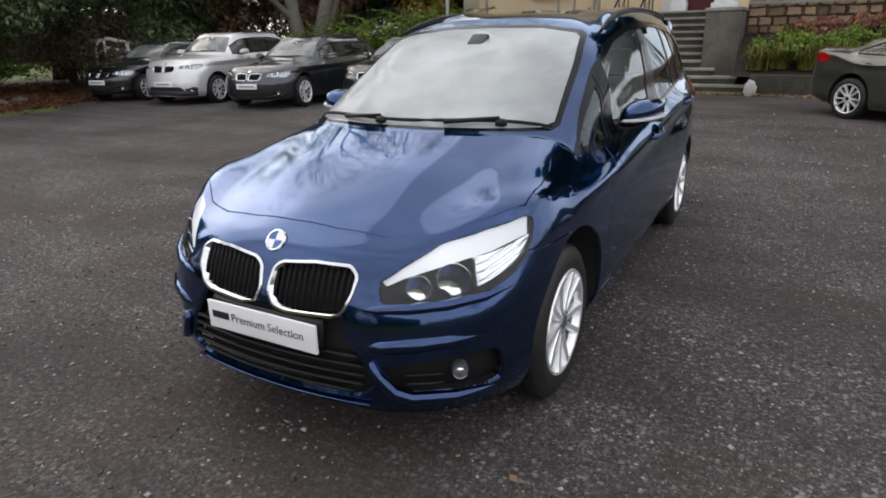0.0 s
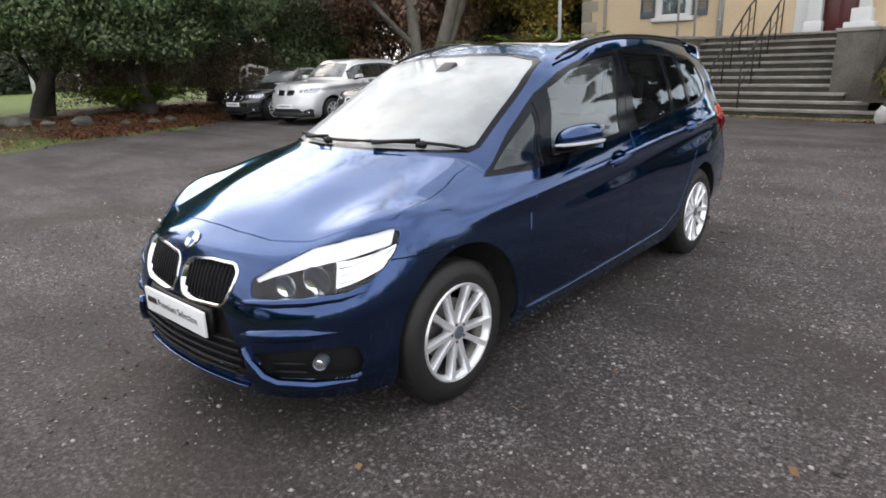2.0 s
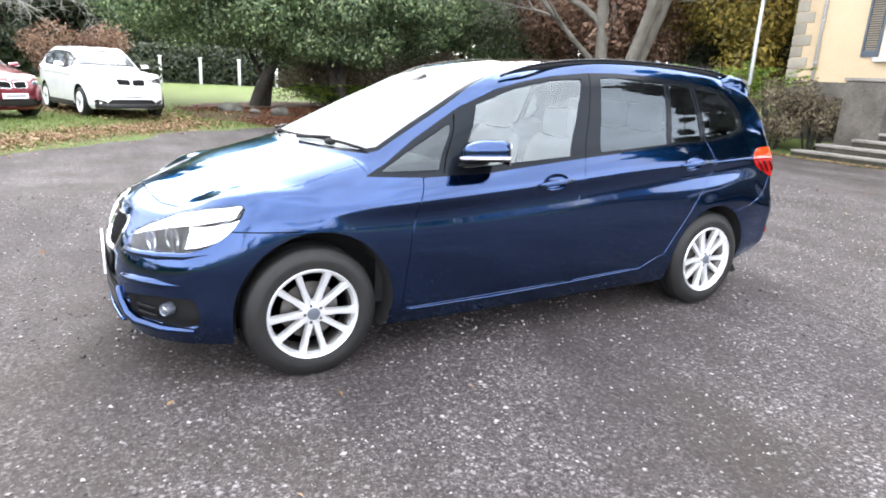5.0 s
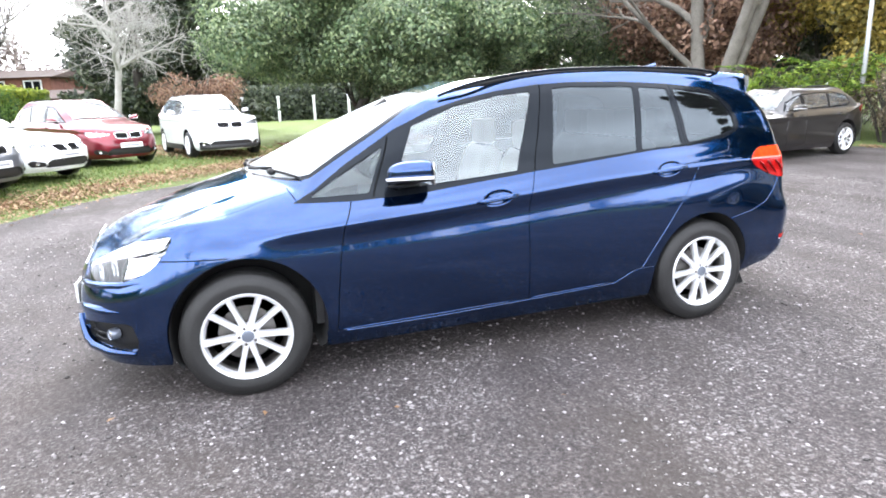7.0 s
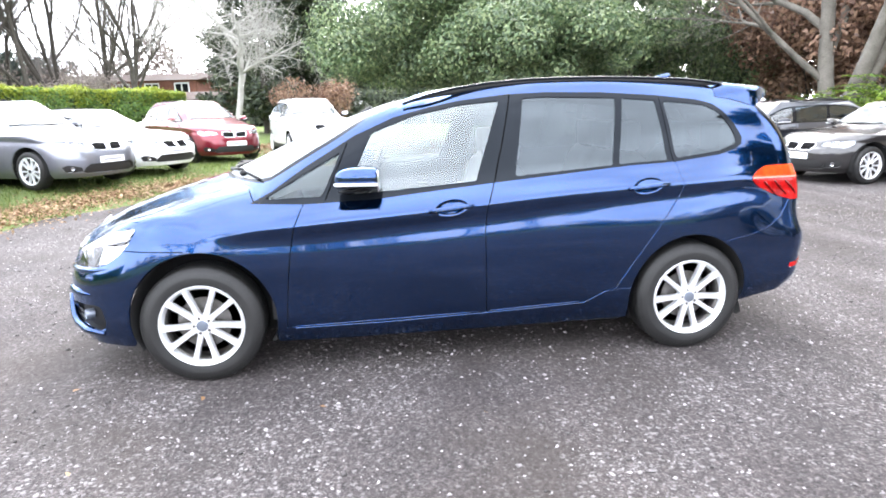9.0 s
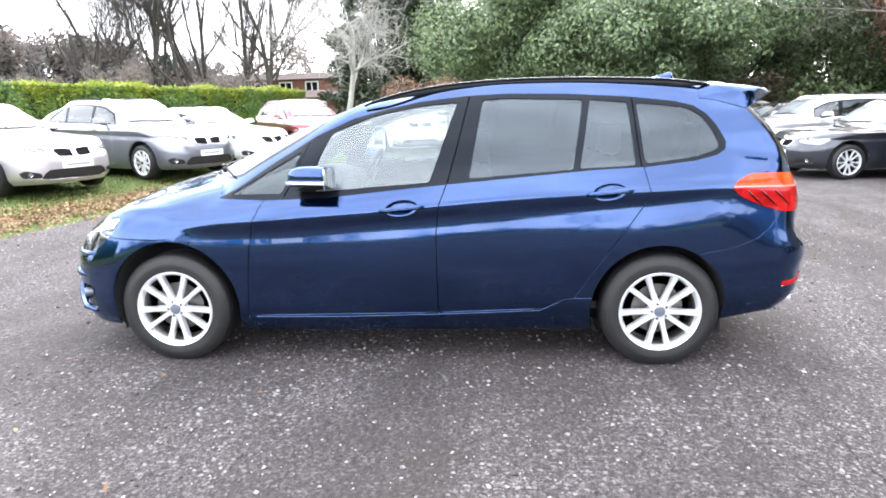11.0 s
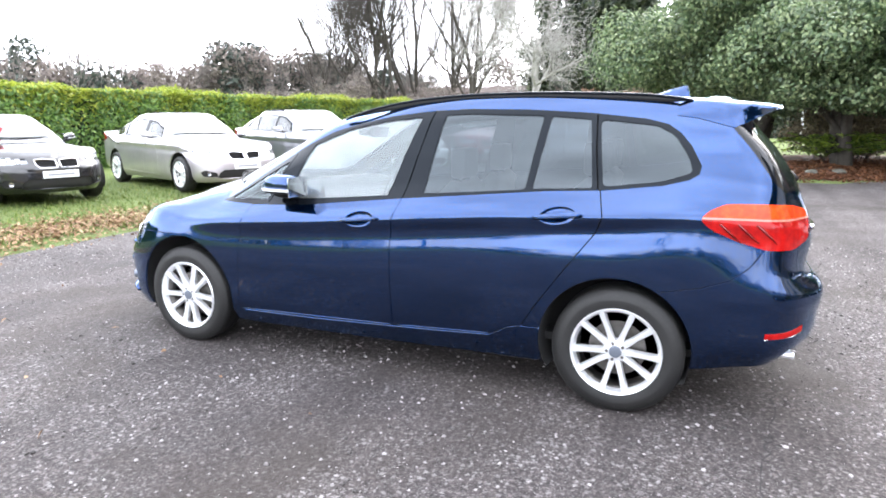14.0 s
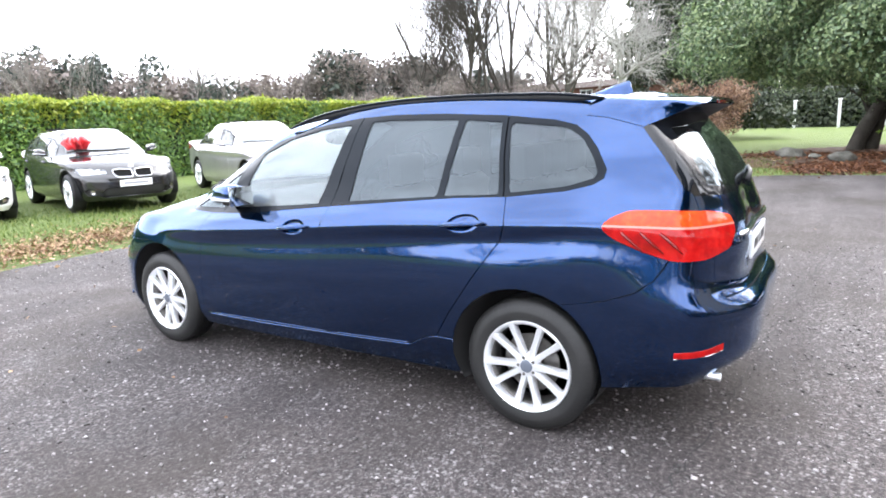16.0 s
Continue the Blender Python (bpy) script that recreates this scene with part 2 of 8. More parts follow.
def tube(points, radii, n=8, bm=None, cap=True, squash=(1, 1)):
    """A tapered pipe along points."""
    bm = bm or bmesh.new()
    pts = [Vector(p) for p in points]
    if isinstance(radii, (int, float)):
        radii = [radii] * len(pts)
    rings, side = [], None
    for k, p in enumerate(pts):
        d = (pts[min(k + 1, len(pts) - 1)] - pts[max(k - 1, 0)]).normalized()
        if side is None:
            side = d.cross(Vector((0, 0, 1)) if abs(d.z) < 0.9 else Vector((1, 0, 0))).normalized()
        else:
            side = (side - d * side.dot(d)).normalized()
        up = side.cross(d)
        rings.append([bm.verts.new(p + radii[k] * (squash[0] * math.cos(2 * math.pi * j / n) * side + squash[1] * math.sin(2 * math.pi * j / n) * up)) for j in range(n)])
    for a, b in zip(rings, rings[1:]):
        for j in range(n):
            bm.faces.new((a[j], b[j], b[(j + 1) % n], a[(j + 1) % n]))
    if cap:
        bm.faces.new(rings[0])
        bm.faces.new(rings[-1][::-1])
    return bm


def prism(poly, lo, hi, axis="x", bevel=0.0):
    """A flat outline given depth along an axis. The outline is in the two other axes, in order."""
    bm = bmesh.new()
    def at(p, d):
        return {"x": (d, p[0], p[1]), "y": (p[0], d, p[1]), "z": (p[0], p[1], d)}[axis]
    a, b = [bm.verts.new(at(p, lo)) for p in poly], [bm.verts.new(at(p, hi)) for p in poly]
    bm.faces.new(a)
    bm.faces.new(b[::-1])
    for k in range(len(poly)):
        bm.faces.new((a[k], b[k], b[(k + 1) % len(poly)], a[(k + 1) % len(poly)]))
    bmesh.ops.recalc_face_normals(bm, faces=bm.faces)
    if bevel:
        bmesh.ops.bevel(bm, geom=[e for e in bm.edges], offset=bevel, segments=2, affect="EDGES")
    return sharp(bm)


def join(*bms):
    out = bms[0]
    for b in bms[1:]:
        me = bpy.data.meshes.new("tmp")
        b.to_mesh(me)
        out.from_mesh(me)
        bpy.data.meshes.remove(me)
        b.free()
    return out


def moved(bm, m):
    bmesh.ops.transform(bm, matrix=m, verts=bm.verts)
    if m.determinant() < 0:
        bmesh.ops.reverse_faces(bm, faces=bm.faces)
    return bm


def rounded(poly, r=0.02, n=4):
    """An outline with its corners rounded."""
    out = []
    for k, p in enumerate(poly):
        p, a, b = Vector(p), Vector(poly[k - 1]), Vector(poly[(k + 1) % len(poly)])
        da, db = a - p, b - p
        ra, rb = min(r, da.length * 0.45), min(r, db.length * 0.45)
        s, e = p + da.normalized() * ra, p + db.normalized() * rb
        for j in range(n + 1):
            t = j / n
            out.append(tuple(s * (1 - t) ** 2 + p * 2 * t * (1 - t) + e * t * t))
    return out


def inset(poly, d):
    """The outline moved inwards by d."""
    area = sum(a[0] * b[1] - b[0] * a[1] for a, b in zip(poly, poly[1:] + poly[:1]))
    sgn = 1 if area > 0 else -1
    out = []
    for k, p in enumerate(poly):
        a, b = Vector(poly[k - 1]), Vector(poly[(k + 1) % len(poly)])
        t = (b - a).normalized()
        out.append((p[0] - t.y * d * sgn, p[1] + t.x * d * sgn))
    return out


def strip(line, w):
    """A thin outline of width w along a line."""
    left, right = [], []
    for k, p in enumerate(line):
        a, b = Vector(line[max(k - 1, 0)]), Vector(line[min(k + 1, len(line) - 1)])
        t = (b - a).normalized()
        left.append((p[0] - t.y * w / 2, p[1] + t.x * w / 2))
        right.append((p[0] + t.y * w / 2, p[1] - t.x * w / 2))
    return left + right[::-1]


def inside(poly, x, y):
    hit = False
    for (ax, ay), (bx, by) in zip(poly, poly[1:] + poly[:1]):
        if (ay > y) != (by > y) and x < (bx - ax) * (y - ay) / (by - ay) + ax:
            hit = not hit
    return hit


# ---- lofted car shells ----
MIRROR = np.array([-1.0, 1.0, 1.0])


def glide(P, before, after, sub):
    """Smooth curve through rows of points; sub: steps for each span."""
    E = np.concatenate([before[None], P, after[None]])
    h = np.linalg.norm(np.diff(E, axis=0), axis=-1, keepdims=True) + 1e-4
    d = np.diff(E, axis=0) / h
    tangent = (d[:-1] * h[1:] + d[1:] * h[:-1]) / (h[1:] + h[:-1])
    out = []
    for k in range(len(P) - 1):
        n = sub[k] if isinstance(sub, (list, tuple)) else sub
        hh = h[k + 1]
        for j in range(n):
            t = j / n
            out.append((2 * t**3 - 3 * t**2 + 1) * P[k] + (t**3 - 2 * t**2 + t) * hh * tangent[k]
                       + (-2 * t**3 + 3 * t**2) * P[k + 1] + (t**3 - t**2) * hh * tangent[k + 1])
    out.append(P[-1])
    return np.array(out)


def shell(rings, su=8, sv=6):
    """Half a car body (x > 0) as a grid: rings from sill to roof, each from the nose round the flank to the tail."""
    R = np.array(rings, float)
    R = np.swapaxes(R, 0, 1)
    G = glide(R, R[1] * MIRROR, R[-2] * MIRROR, su)
    G = np.swapaxes(G, 0, 1)
    G = glide(G, 2 * G[0] - G[1], G[-2] * MIRROR, sv)
    nv, nu = G.shape[:2]
    du = np.gradient(np.concatenate([G[:, 1:2] * MIRROR, G, G[:, -2:-1] * MIRROR], 1), axis=1)[:, 1:-1]
    dv = np.gradient(np.concatenate([G, G[-2:-1] * MIRROR], 0), axis=0)[:-1]
    N = np.cross(du, dv)
    N /= np.linalg.norm(N, axis=-1, keepdims=True) + 1e-12
    G[:, 0, 0] = G[:, -1, 0] = 0
    bm = bmesh.new()
    layer = bm.verts.layers.float_vector.new("n")
    bm.faces.layers.int.new("part")
    grid = []
    for i in range(nv):
        row = []
        for j in range(nu):
            v = bm.verts.new(G[i, j])
            v[layer] = N[i, j]
            row.append(v)
        grid.append(row)
    for i in range(nv - 1):
        for j in range(nu - 1):
            bm.faces.new((grid[i][j], grid[i][j + 1], grid[i + 1][j + 1], grid[i + 1][j]))
    bmesh.ops.remove_doubles(bm, verts=bm.verts, dist=2e-5)
    bmesh.ops.dissolve_degenerate(bm, edges=bm.edges, dist=1e-5)
    return bm


SIDE = (Vector((0, 1, 0)), Vector((0, 0, 1)))
FRONT = (Vector((1, 0, 0)), Vector((0, 0, 1)))
TOP = (Vector((1, 0, 0)), Vector((0, 1, 0)))


def cut(bm, poly, axes, where):
    """Cuts the shell along an outline seen along the third axis; gives the faces within it."""
    a, b = axes
    xs, ys = [p[0] for p in poly], [p[1] for p in poly]
    x0, x1, y0, y1 = min(xs), max(xs), min(ys), max(ys)
    def span(f):
        u, v = [w.co.dot(a) for w in f.verts], [w.co.dot(b) for w in f.verts]
        return min(u), max(u), min(v), max(v)
    live = []
    for f in bm.faces:
        c = f.calc_center_median()
        if where(c):
            s = span(f)
            if s[1] >= x0 and s[0] <= x1 and s[3] >= y0 and s[2] <= y1:
                live.append(f)
    for p, q in zip(poly, poly[1:] + poly[:1]):
        ex, ey = q[0] - p[0], q[1] - p[1]
        if abs(ex) + abs(ey) < 1e-6:
            continue
        lo_x, hi_x, lo_y, hi_y = min(p[0], q[0]), max(p[0], q[0]), min(p[1], q[1]), max(p[1], q[1])
        sel = []
        for f in live:
            s = span(f)
            if s[1] >= lo_x and s[0] <= hi_x and s[3] >= lo_y and s[2] <= hi_y:
                sel.append(f)
        if not sel:
            continue
        geom = set(sel)
        for f in sel:
            geom.update(f.edges)
            geom.update(f.verts)
        out = bmesh.ops.bisect_plane(bm, geom=list(geom), dist=1e-6, plane_co=a * p[0] + b * p[1], plane_no=a * -ey + b * ex)
        seen = set(live)
        live = [f for f in live if f.is_valid] + [g for g in out["geom"] if isinstance(g, bmesh.types.BMFace) and g.is_valid and g not in seen]
    got = []
    for f in live:
        c = f.calc_center_median()
        if inside(poly, c.dot(a), c.dot(b)):
            got.append(f)
    return got


def mark(bm, faces, k, over=None):
    layer = bm.faces.layers.int["part"]
    for f in faces:
        if over is None or f[layer] in over:
            f[layer] = k


def taken(bm, ids, mirror=False, both=False, lift=0.0, rim=0.012):
    """The marked faces as a mesh of their own, with the edges turned inwards to give the panel its thickness. mirror: the other flank; both: the two halves as one."""
    ids = ids if isinstance(ids, (list, tuple, set)) else (ids,)
    pl, nl = bm.faces.layers.int["part"], bm.verts.layers.float_vector["n"]
    out = bmesh.new()
    on = out.verts.layers.float_vector.new("n")
    for flip in ([False, True] if both else [mirror]):
        made = {}
        for f in bm.faces:
            if f[pl] in ids:
                vs = []
                for v in f.verts:
                    if v not in made:
                        n = Vector(v[nl])
                        c = v.co + n * lift
                        if flip:
                            c, n = Vector((-c.x, c.y, c.z)), Vector((-n.x, n.y, n.z))
                        w = out.verts.new(c)
                        w[on] = n
                        made[v] = w
                    vs.append(made[v])
                try:
                    out.faces.new(vs[::-1] if flip else vs)
                except ValueError:
                    pass
    if both:
        bmesh.ops.remove_doubles(out, verts=[v for v in out.verts if abs(v.co.x) < 1e-4], dist=2e-4)
    if rim:
        edges = [e for e in out.edges if len(e.link_faces) == 1]
        twin = {}
        for e in edges:
            quad = []
            f = e.link_faces[0]
            for loop in f.loops:
                if loop.edge == e:
                    p, q = loop.vert, loop.link_loop_next.vert
            t = (q.co - p.co).normalized()
            for v, deep in ((p, 0), (q, 0), (q, 1), (p, 1)):
                key = (v, deep)
                if key not in twin:
                    n = Vector(v[on])
                    w = out.verts.new(v.co - n * rim * deep)
                    w[on] = (n + t.cross(n)).normalized()
                    twin[key] = w
                quad.append(twin[key])
            try:
                out.faces.new(quad[::-1])
            except ValueError:
                pass
    return out

# ---- the blue people carrier ----
from mathutils.bvhtree import BVHTree

# Feature lines of the body, each from the middle of the nose round the left flank to the middle of the tail.
CAR_RINGS = [
    # lower edge
    [(0, -.79, .21), (.25, -.78, .21), (.5, -.73, .21), (.69, -.58, .21), (.79, -.41, .215), (.81, 0, .21), (.82, .45, .20), (.82, 1.2, .20), (.82, 2.0, .21), (.82, 2.75, .23), (.80, 3.1, .265), (.735, 3.42, .305), (.5, 3.57, .325), (0, 3.62, .33)],
    [(0, -.835, .275), (.25, -.82, .275), (.5, -.765, .275), (.73, -.59, .28), (.83, -.40, .29), (.862, 0, .29), (.868, .45, .285), (.868, 1.2, .295), (.868, 2.0, .32), (.868, 2.75, .35), (.842, 3.1, .37), (.785, 3.45, .39), (.53, 3.64, .40), (0, 3.69, .40)],
    [(0, -.845, .45), (.25, -.83, .45), (.5, -.78, .45), (.742, -.59, .46), (.845, -.39, .48), (.885, 0, .48), (.888, .45, .46), (.892, 1.2, .46), (.892, 2.0, .48), (.889, 2.75, .52), (.862, 3.1, .53), (.805, 3.45, .53), (.55, 3.655, .53), (0, 3.71, .53)],
    [(0, -.83, .57), (.25, -.815, .57), (.5, -.765, .57), (.76, -.565, .575), (.853, -.365, .60), (.889, 0, .60), (.896, .45, .60), (.899, 1.2, .62), (.898, 2.0, .65), (.893, 2.75, .68), (.86, 3.1, .68), (.808, 3.46, .65), (.562, 3.662, .645), (0, 3.716, .647)],
    [(0, -.785, .69), (.25, -.775, .69), (.5, -.72, .675), (.755, -.51, .68), (.845, -.325, .72), (.884, 0, .71), (.893, .45, .70), (.894, 1.2, .73), (.891, 2.0, .79), (.882, 2.75, .84), (.848, 3.1, .86), (.79, 3.44, .78), (.555, 3.59, .735), (0, 3.635, .73)],
    [(0, -.735, .775), (.25, -.725, .765), (.5, -.655, .745), (.748, -.465, .765), (.832, -.30, .795), (.874, 0, .775), (.886, .45, .785), (.884, 1.2, .828), (.880, 2.0, .893), (.862, 2.75, .935), (.834, 3.1, .965), (.775, 3.43, .92), (.55, 3.595, .90), (0, 3.635, .90)],
    # character line, and the top of the lamps
    [(0, -.655, .828), (.25, -.635, .815), (.5, -.555, .805), (.722, -.425, .838), (.806, -.28, .860), (.862, 0, .815), (.899, .45, .838), (.900, 1.2, .895), (.893, 2.0, .962), (.872, 2.75, 1.0), (.835, 3.1, 1.01), (.77, 3.42, 1.0), (.545, 3.575, .99), (0, 3.615, .99)],
    [(0, -.33, .957), (.25, -.31, .955), (.5, -.20, .942), (.69, -.11, .946), (.757, -.01, .934), (.822, .15, .895), (.874, .50, .903), (.874, 1.2, .957), (.866, 2.0, 1.024), (.835, 2.75, 1.064), (.79, 3.1, 1.09), (.735, 3.41, 1.08), (.53, 3.545, 1.07), (0, 3.585, 1.065)],
    # belt line and the foot of the windscreen
    [(0, .05, 1.068), (.25, .075, 1.066), (.5, .18, 1.055), (.64, .285, 1.035), (.705, .32, 1.01), (.768, .32, .968), (.825, .58, .960), (.838, 1.2, 1.008), (.832, 2.0, 1.079), (.792, 2.75, 1.128), (.742, 3.10, 1.175), (.695, 3.42, 1.15), (.52, 3.525, 1.13), (0, 3.565, 1.125)],
    [(0, .62, 1.32), (.25, .625, 1.315), (.48, .66, 1.295), (.605, .70, 1.265), (.655, .72, 1.235), (.705, .78, 1.215), (.740, 1.0, 1.225), (.752, 1.45, 1.27), (.748, 2.08, 1.30), (.725, 2.72, 1.315), (.695, 3.06, 1.315), (.658, 3.355, 1.30), (.49, 3.435, 1.295), (0, 3.47, 1.295)],
    # head of the windows
    [(0, 1.20, 1.518), (.25, 1.185, 1.512), (.46, 1.14, 1.492), (.56, 1.10, 1.467), (.603, 1.09, 1.44), (.635, 1.20, 1.437), (.645, 1.40, 1.470), (.645, 1.72, 1.506), (.64, 2.15, 1.516), (.638, 2.68, 1.486), (.64, 3.0, 1.435), (.605, 3.25, 1.43), (.46, 3.30, 1.45), (0, 3.33, 1.46)],
    [(0, 1.30, 1.548), (.24, 1.30, 1.543), (.43, 1.27, 1.528), (.50, 1.26, 1.514), (.54, 1.27, 1.504), (.562, 1.36, 1.510), (.575, 1.52, 1.543), (.58, 1.78, 1.572), (.578, 2.15, 1.583), (.574, 2.65, 1.566), (.562, 2.98, 1.540), (.525, 3.19, 1.524), (.41, 3.24, 1.538), (0, 3.26, 1.550)],
    [(0, 1.60, 1.585), (.15, 1.60, 1.583), (.27, 1.62, 1.576), (.31, 1.65, 1.574), (.33, 1.70, 1.575), (.34, 1.78, 1.585), (.345, 1.88, 1.59), (.35, 2.0, 1.594), (.35, 2.2, 1.594), (.35, 2.5, 1.584), (.345, 2.75, 1.568), (.31, 2.93, 1.567), (.2, 2.98, 1.570), (0, 3.0, 1.572)],
    [(0, 1.85 + .075 * k, 1.602 - .0025 * max(0, k - 5) ** 1.2) for k in range(14)],
]


def crease_ring(lower, mid, upper, at_foot):
    """A ring close beside mid, straight on the bonnet and screen, rounded on the flanks: it keeps the foot of the windscreen sharp."""
    R = np.array([lower, mid, upper], float)
    near = R[0] if at_foot else R[2]
    straight = R[1] + (near - R[1]) * .06
    h0, h1 = np.linalg.norm(R[1] - R[0], axis=1, keepdims=True), np.linalg.norm(R[2] - R[1], axis=1, keepdims=True)
    tangent = ((R[1] - R[0]) / h0 * h1 + (R[2] - R[1]) / h1 * h0) / (h0 + h1)
    soft = R[1] + tangent * (-h0 if at_foot else h1) * .06
    flat = np.array([1, 1, 1, 1, .8, .3] + [0] * 8)[:, None]
    return (straight * flat + soft * (1 - flat)).tolist()


FOOT = 8
CAR_RINGS[FOOT:FOOT + 1] = [crease_ring(CAR_RINGS[FOOT - 1], CAR_RINGS[FOOT], CAR_RINGS[FOOT + 1], True), CAR_RINGS[FOOT], crease_ring(CAR_RINGS[FOOT - 1], CAR_RINGS[FOOT], CAR_RINGS[FOOT + 1], False)]

# one more station ahead of the tail's corner keeps the flank straight up to it
CAR_RINGS = [r[:11] + [tuple(a + .74 * (b - a) for a, b in zip(r[10], r[11]))] + r[11:] for r in CAR_RINGS]


def disc(y, z, r, n=40, lo=0.0, hi=360.0):
    return [(y + r * math.cos(radians(lo + (hi - lo) * k / n)), z + r * math.sin(radians(lo + (hi - lo) * k / n))) for k in range(n)]


WINDOWS = [(.290, .963), (.58, .958), (.948, .974), (1.319, 1.012), (1.624, 1.042), (2.072, 1.081), (2.392, 1.108), (2.682, 1.121), (2.944, 1.150), (3.06, 1.178), (3.105, 1.205), (3.112, 1.245),
           (3.062, 1.335), (3.01, 1.395), (2.949, 1.437), (2.846, 1.463), (2.586, 1.492), (2.261, 1.512), (1.937, 1.518), (1.711, 1.509), (1.454, 1.481), (1.263, 1.445), (1.073, 1.395), (.855, 1.300), (.58, 1.138), (.40, 1.018)]
PANES = {
    "front_quarter_pane": ([(.362, .984), (.672, .992), (.778, 1.218), (.60, 1.120)], .015),
    "front_door_pane": ([(.80, .998), (1.319, 1.036), (1.506, 1.052), (1.66, 1.475), (1.454, 1.458), (1.199, 1.41), (.948, 1.318)], .015),
    "rear_door_pane": ([(1.725, 1.070), (2.288, 1.112), (2.345, 1.480), (1.93, 1.492), (1.80, 1.486)], .015),
    "rear_door_fixed_pane": ([(2.325, 1.116), (2.622, 1.130), (2.585, 1.462), (2.385, 1.478)], .012),
    "rear_quarter_pane": ([(2.672, 1.137), (2.945, 1.170), (3.078, 1.212), (3.055, 1.285), (2.985, 1.385), (2.905, 1.43), (2.632, 1.460)], .03),
}
DIAG_F = (Vector((.8, .6, 0)), Vector((0, 0, 1)))
DIAG_R = (Vector((-.7071, .7071, 0)), Vector((0, 0, 1)))
KIDNEY = rounded([(.013, .622), (.026, .702), (.060, .726), (.20, .741), (.335, .738), (.370, .708), (.366, .653), (.336, .588), (.296, .566), (.10, .558), (.040, .570)], .018)
HEADLAMP = rounded([(-.088, .630), (-.088, .692), (0.0, .738), (.144, .800), (.30, .838), (.445, .862), (.476, .845), (.462, .78), (.425, .725), (.36, .675), (.27, .645), (.168, .634)], .02)
TAILLAMP = rounded([(1.617, 1.008), (1.66, 1.045), (1.738, 1.076), (1.90, 1.078), (2.05, 1.066), (2.19, 1.035), (2.205, .97), (2.15, .90), (2.0, .872), (1.858, .874), (1.76, .908), (1.66, .962)], .025)
LOWER_GRILLE = [(-.01, .268), (.34, .268), (.40, .29), (.445, .335), (.42, .425), (.36, .50), (.325, .562), (-.01, .562)]
FOG = rounded([(.475, .415), (.49, .36), (.545, .305), (.785, .300), (.80, .36), (.785, .445), (.66, .44)], .02)

IDS = dict(body=0, bonnet=2, front_bumper=3, wing=4, front_door=5, rear_door=6, rear_bumper=7, tailgate=8, gap=9, arch=10, trim=11, front_quarter_pane=12, front_door_pane=13,
           rear_door_pane=14, rear_door_fixed_pane=15, rear_quarter_pane=16, headlamp=18, kidney=19, kidney_hole=20, lower_grille=21, fog=22, windscreen=23, screen_edge=24,
           rear_glass=25, taillamp=26, reflector=27, roof_glass=28, tail_amber=29, tail_band=30, rear_edge=31)


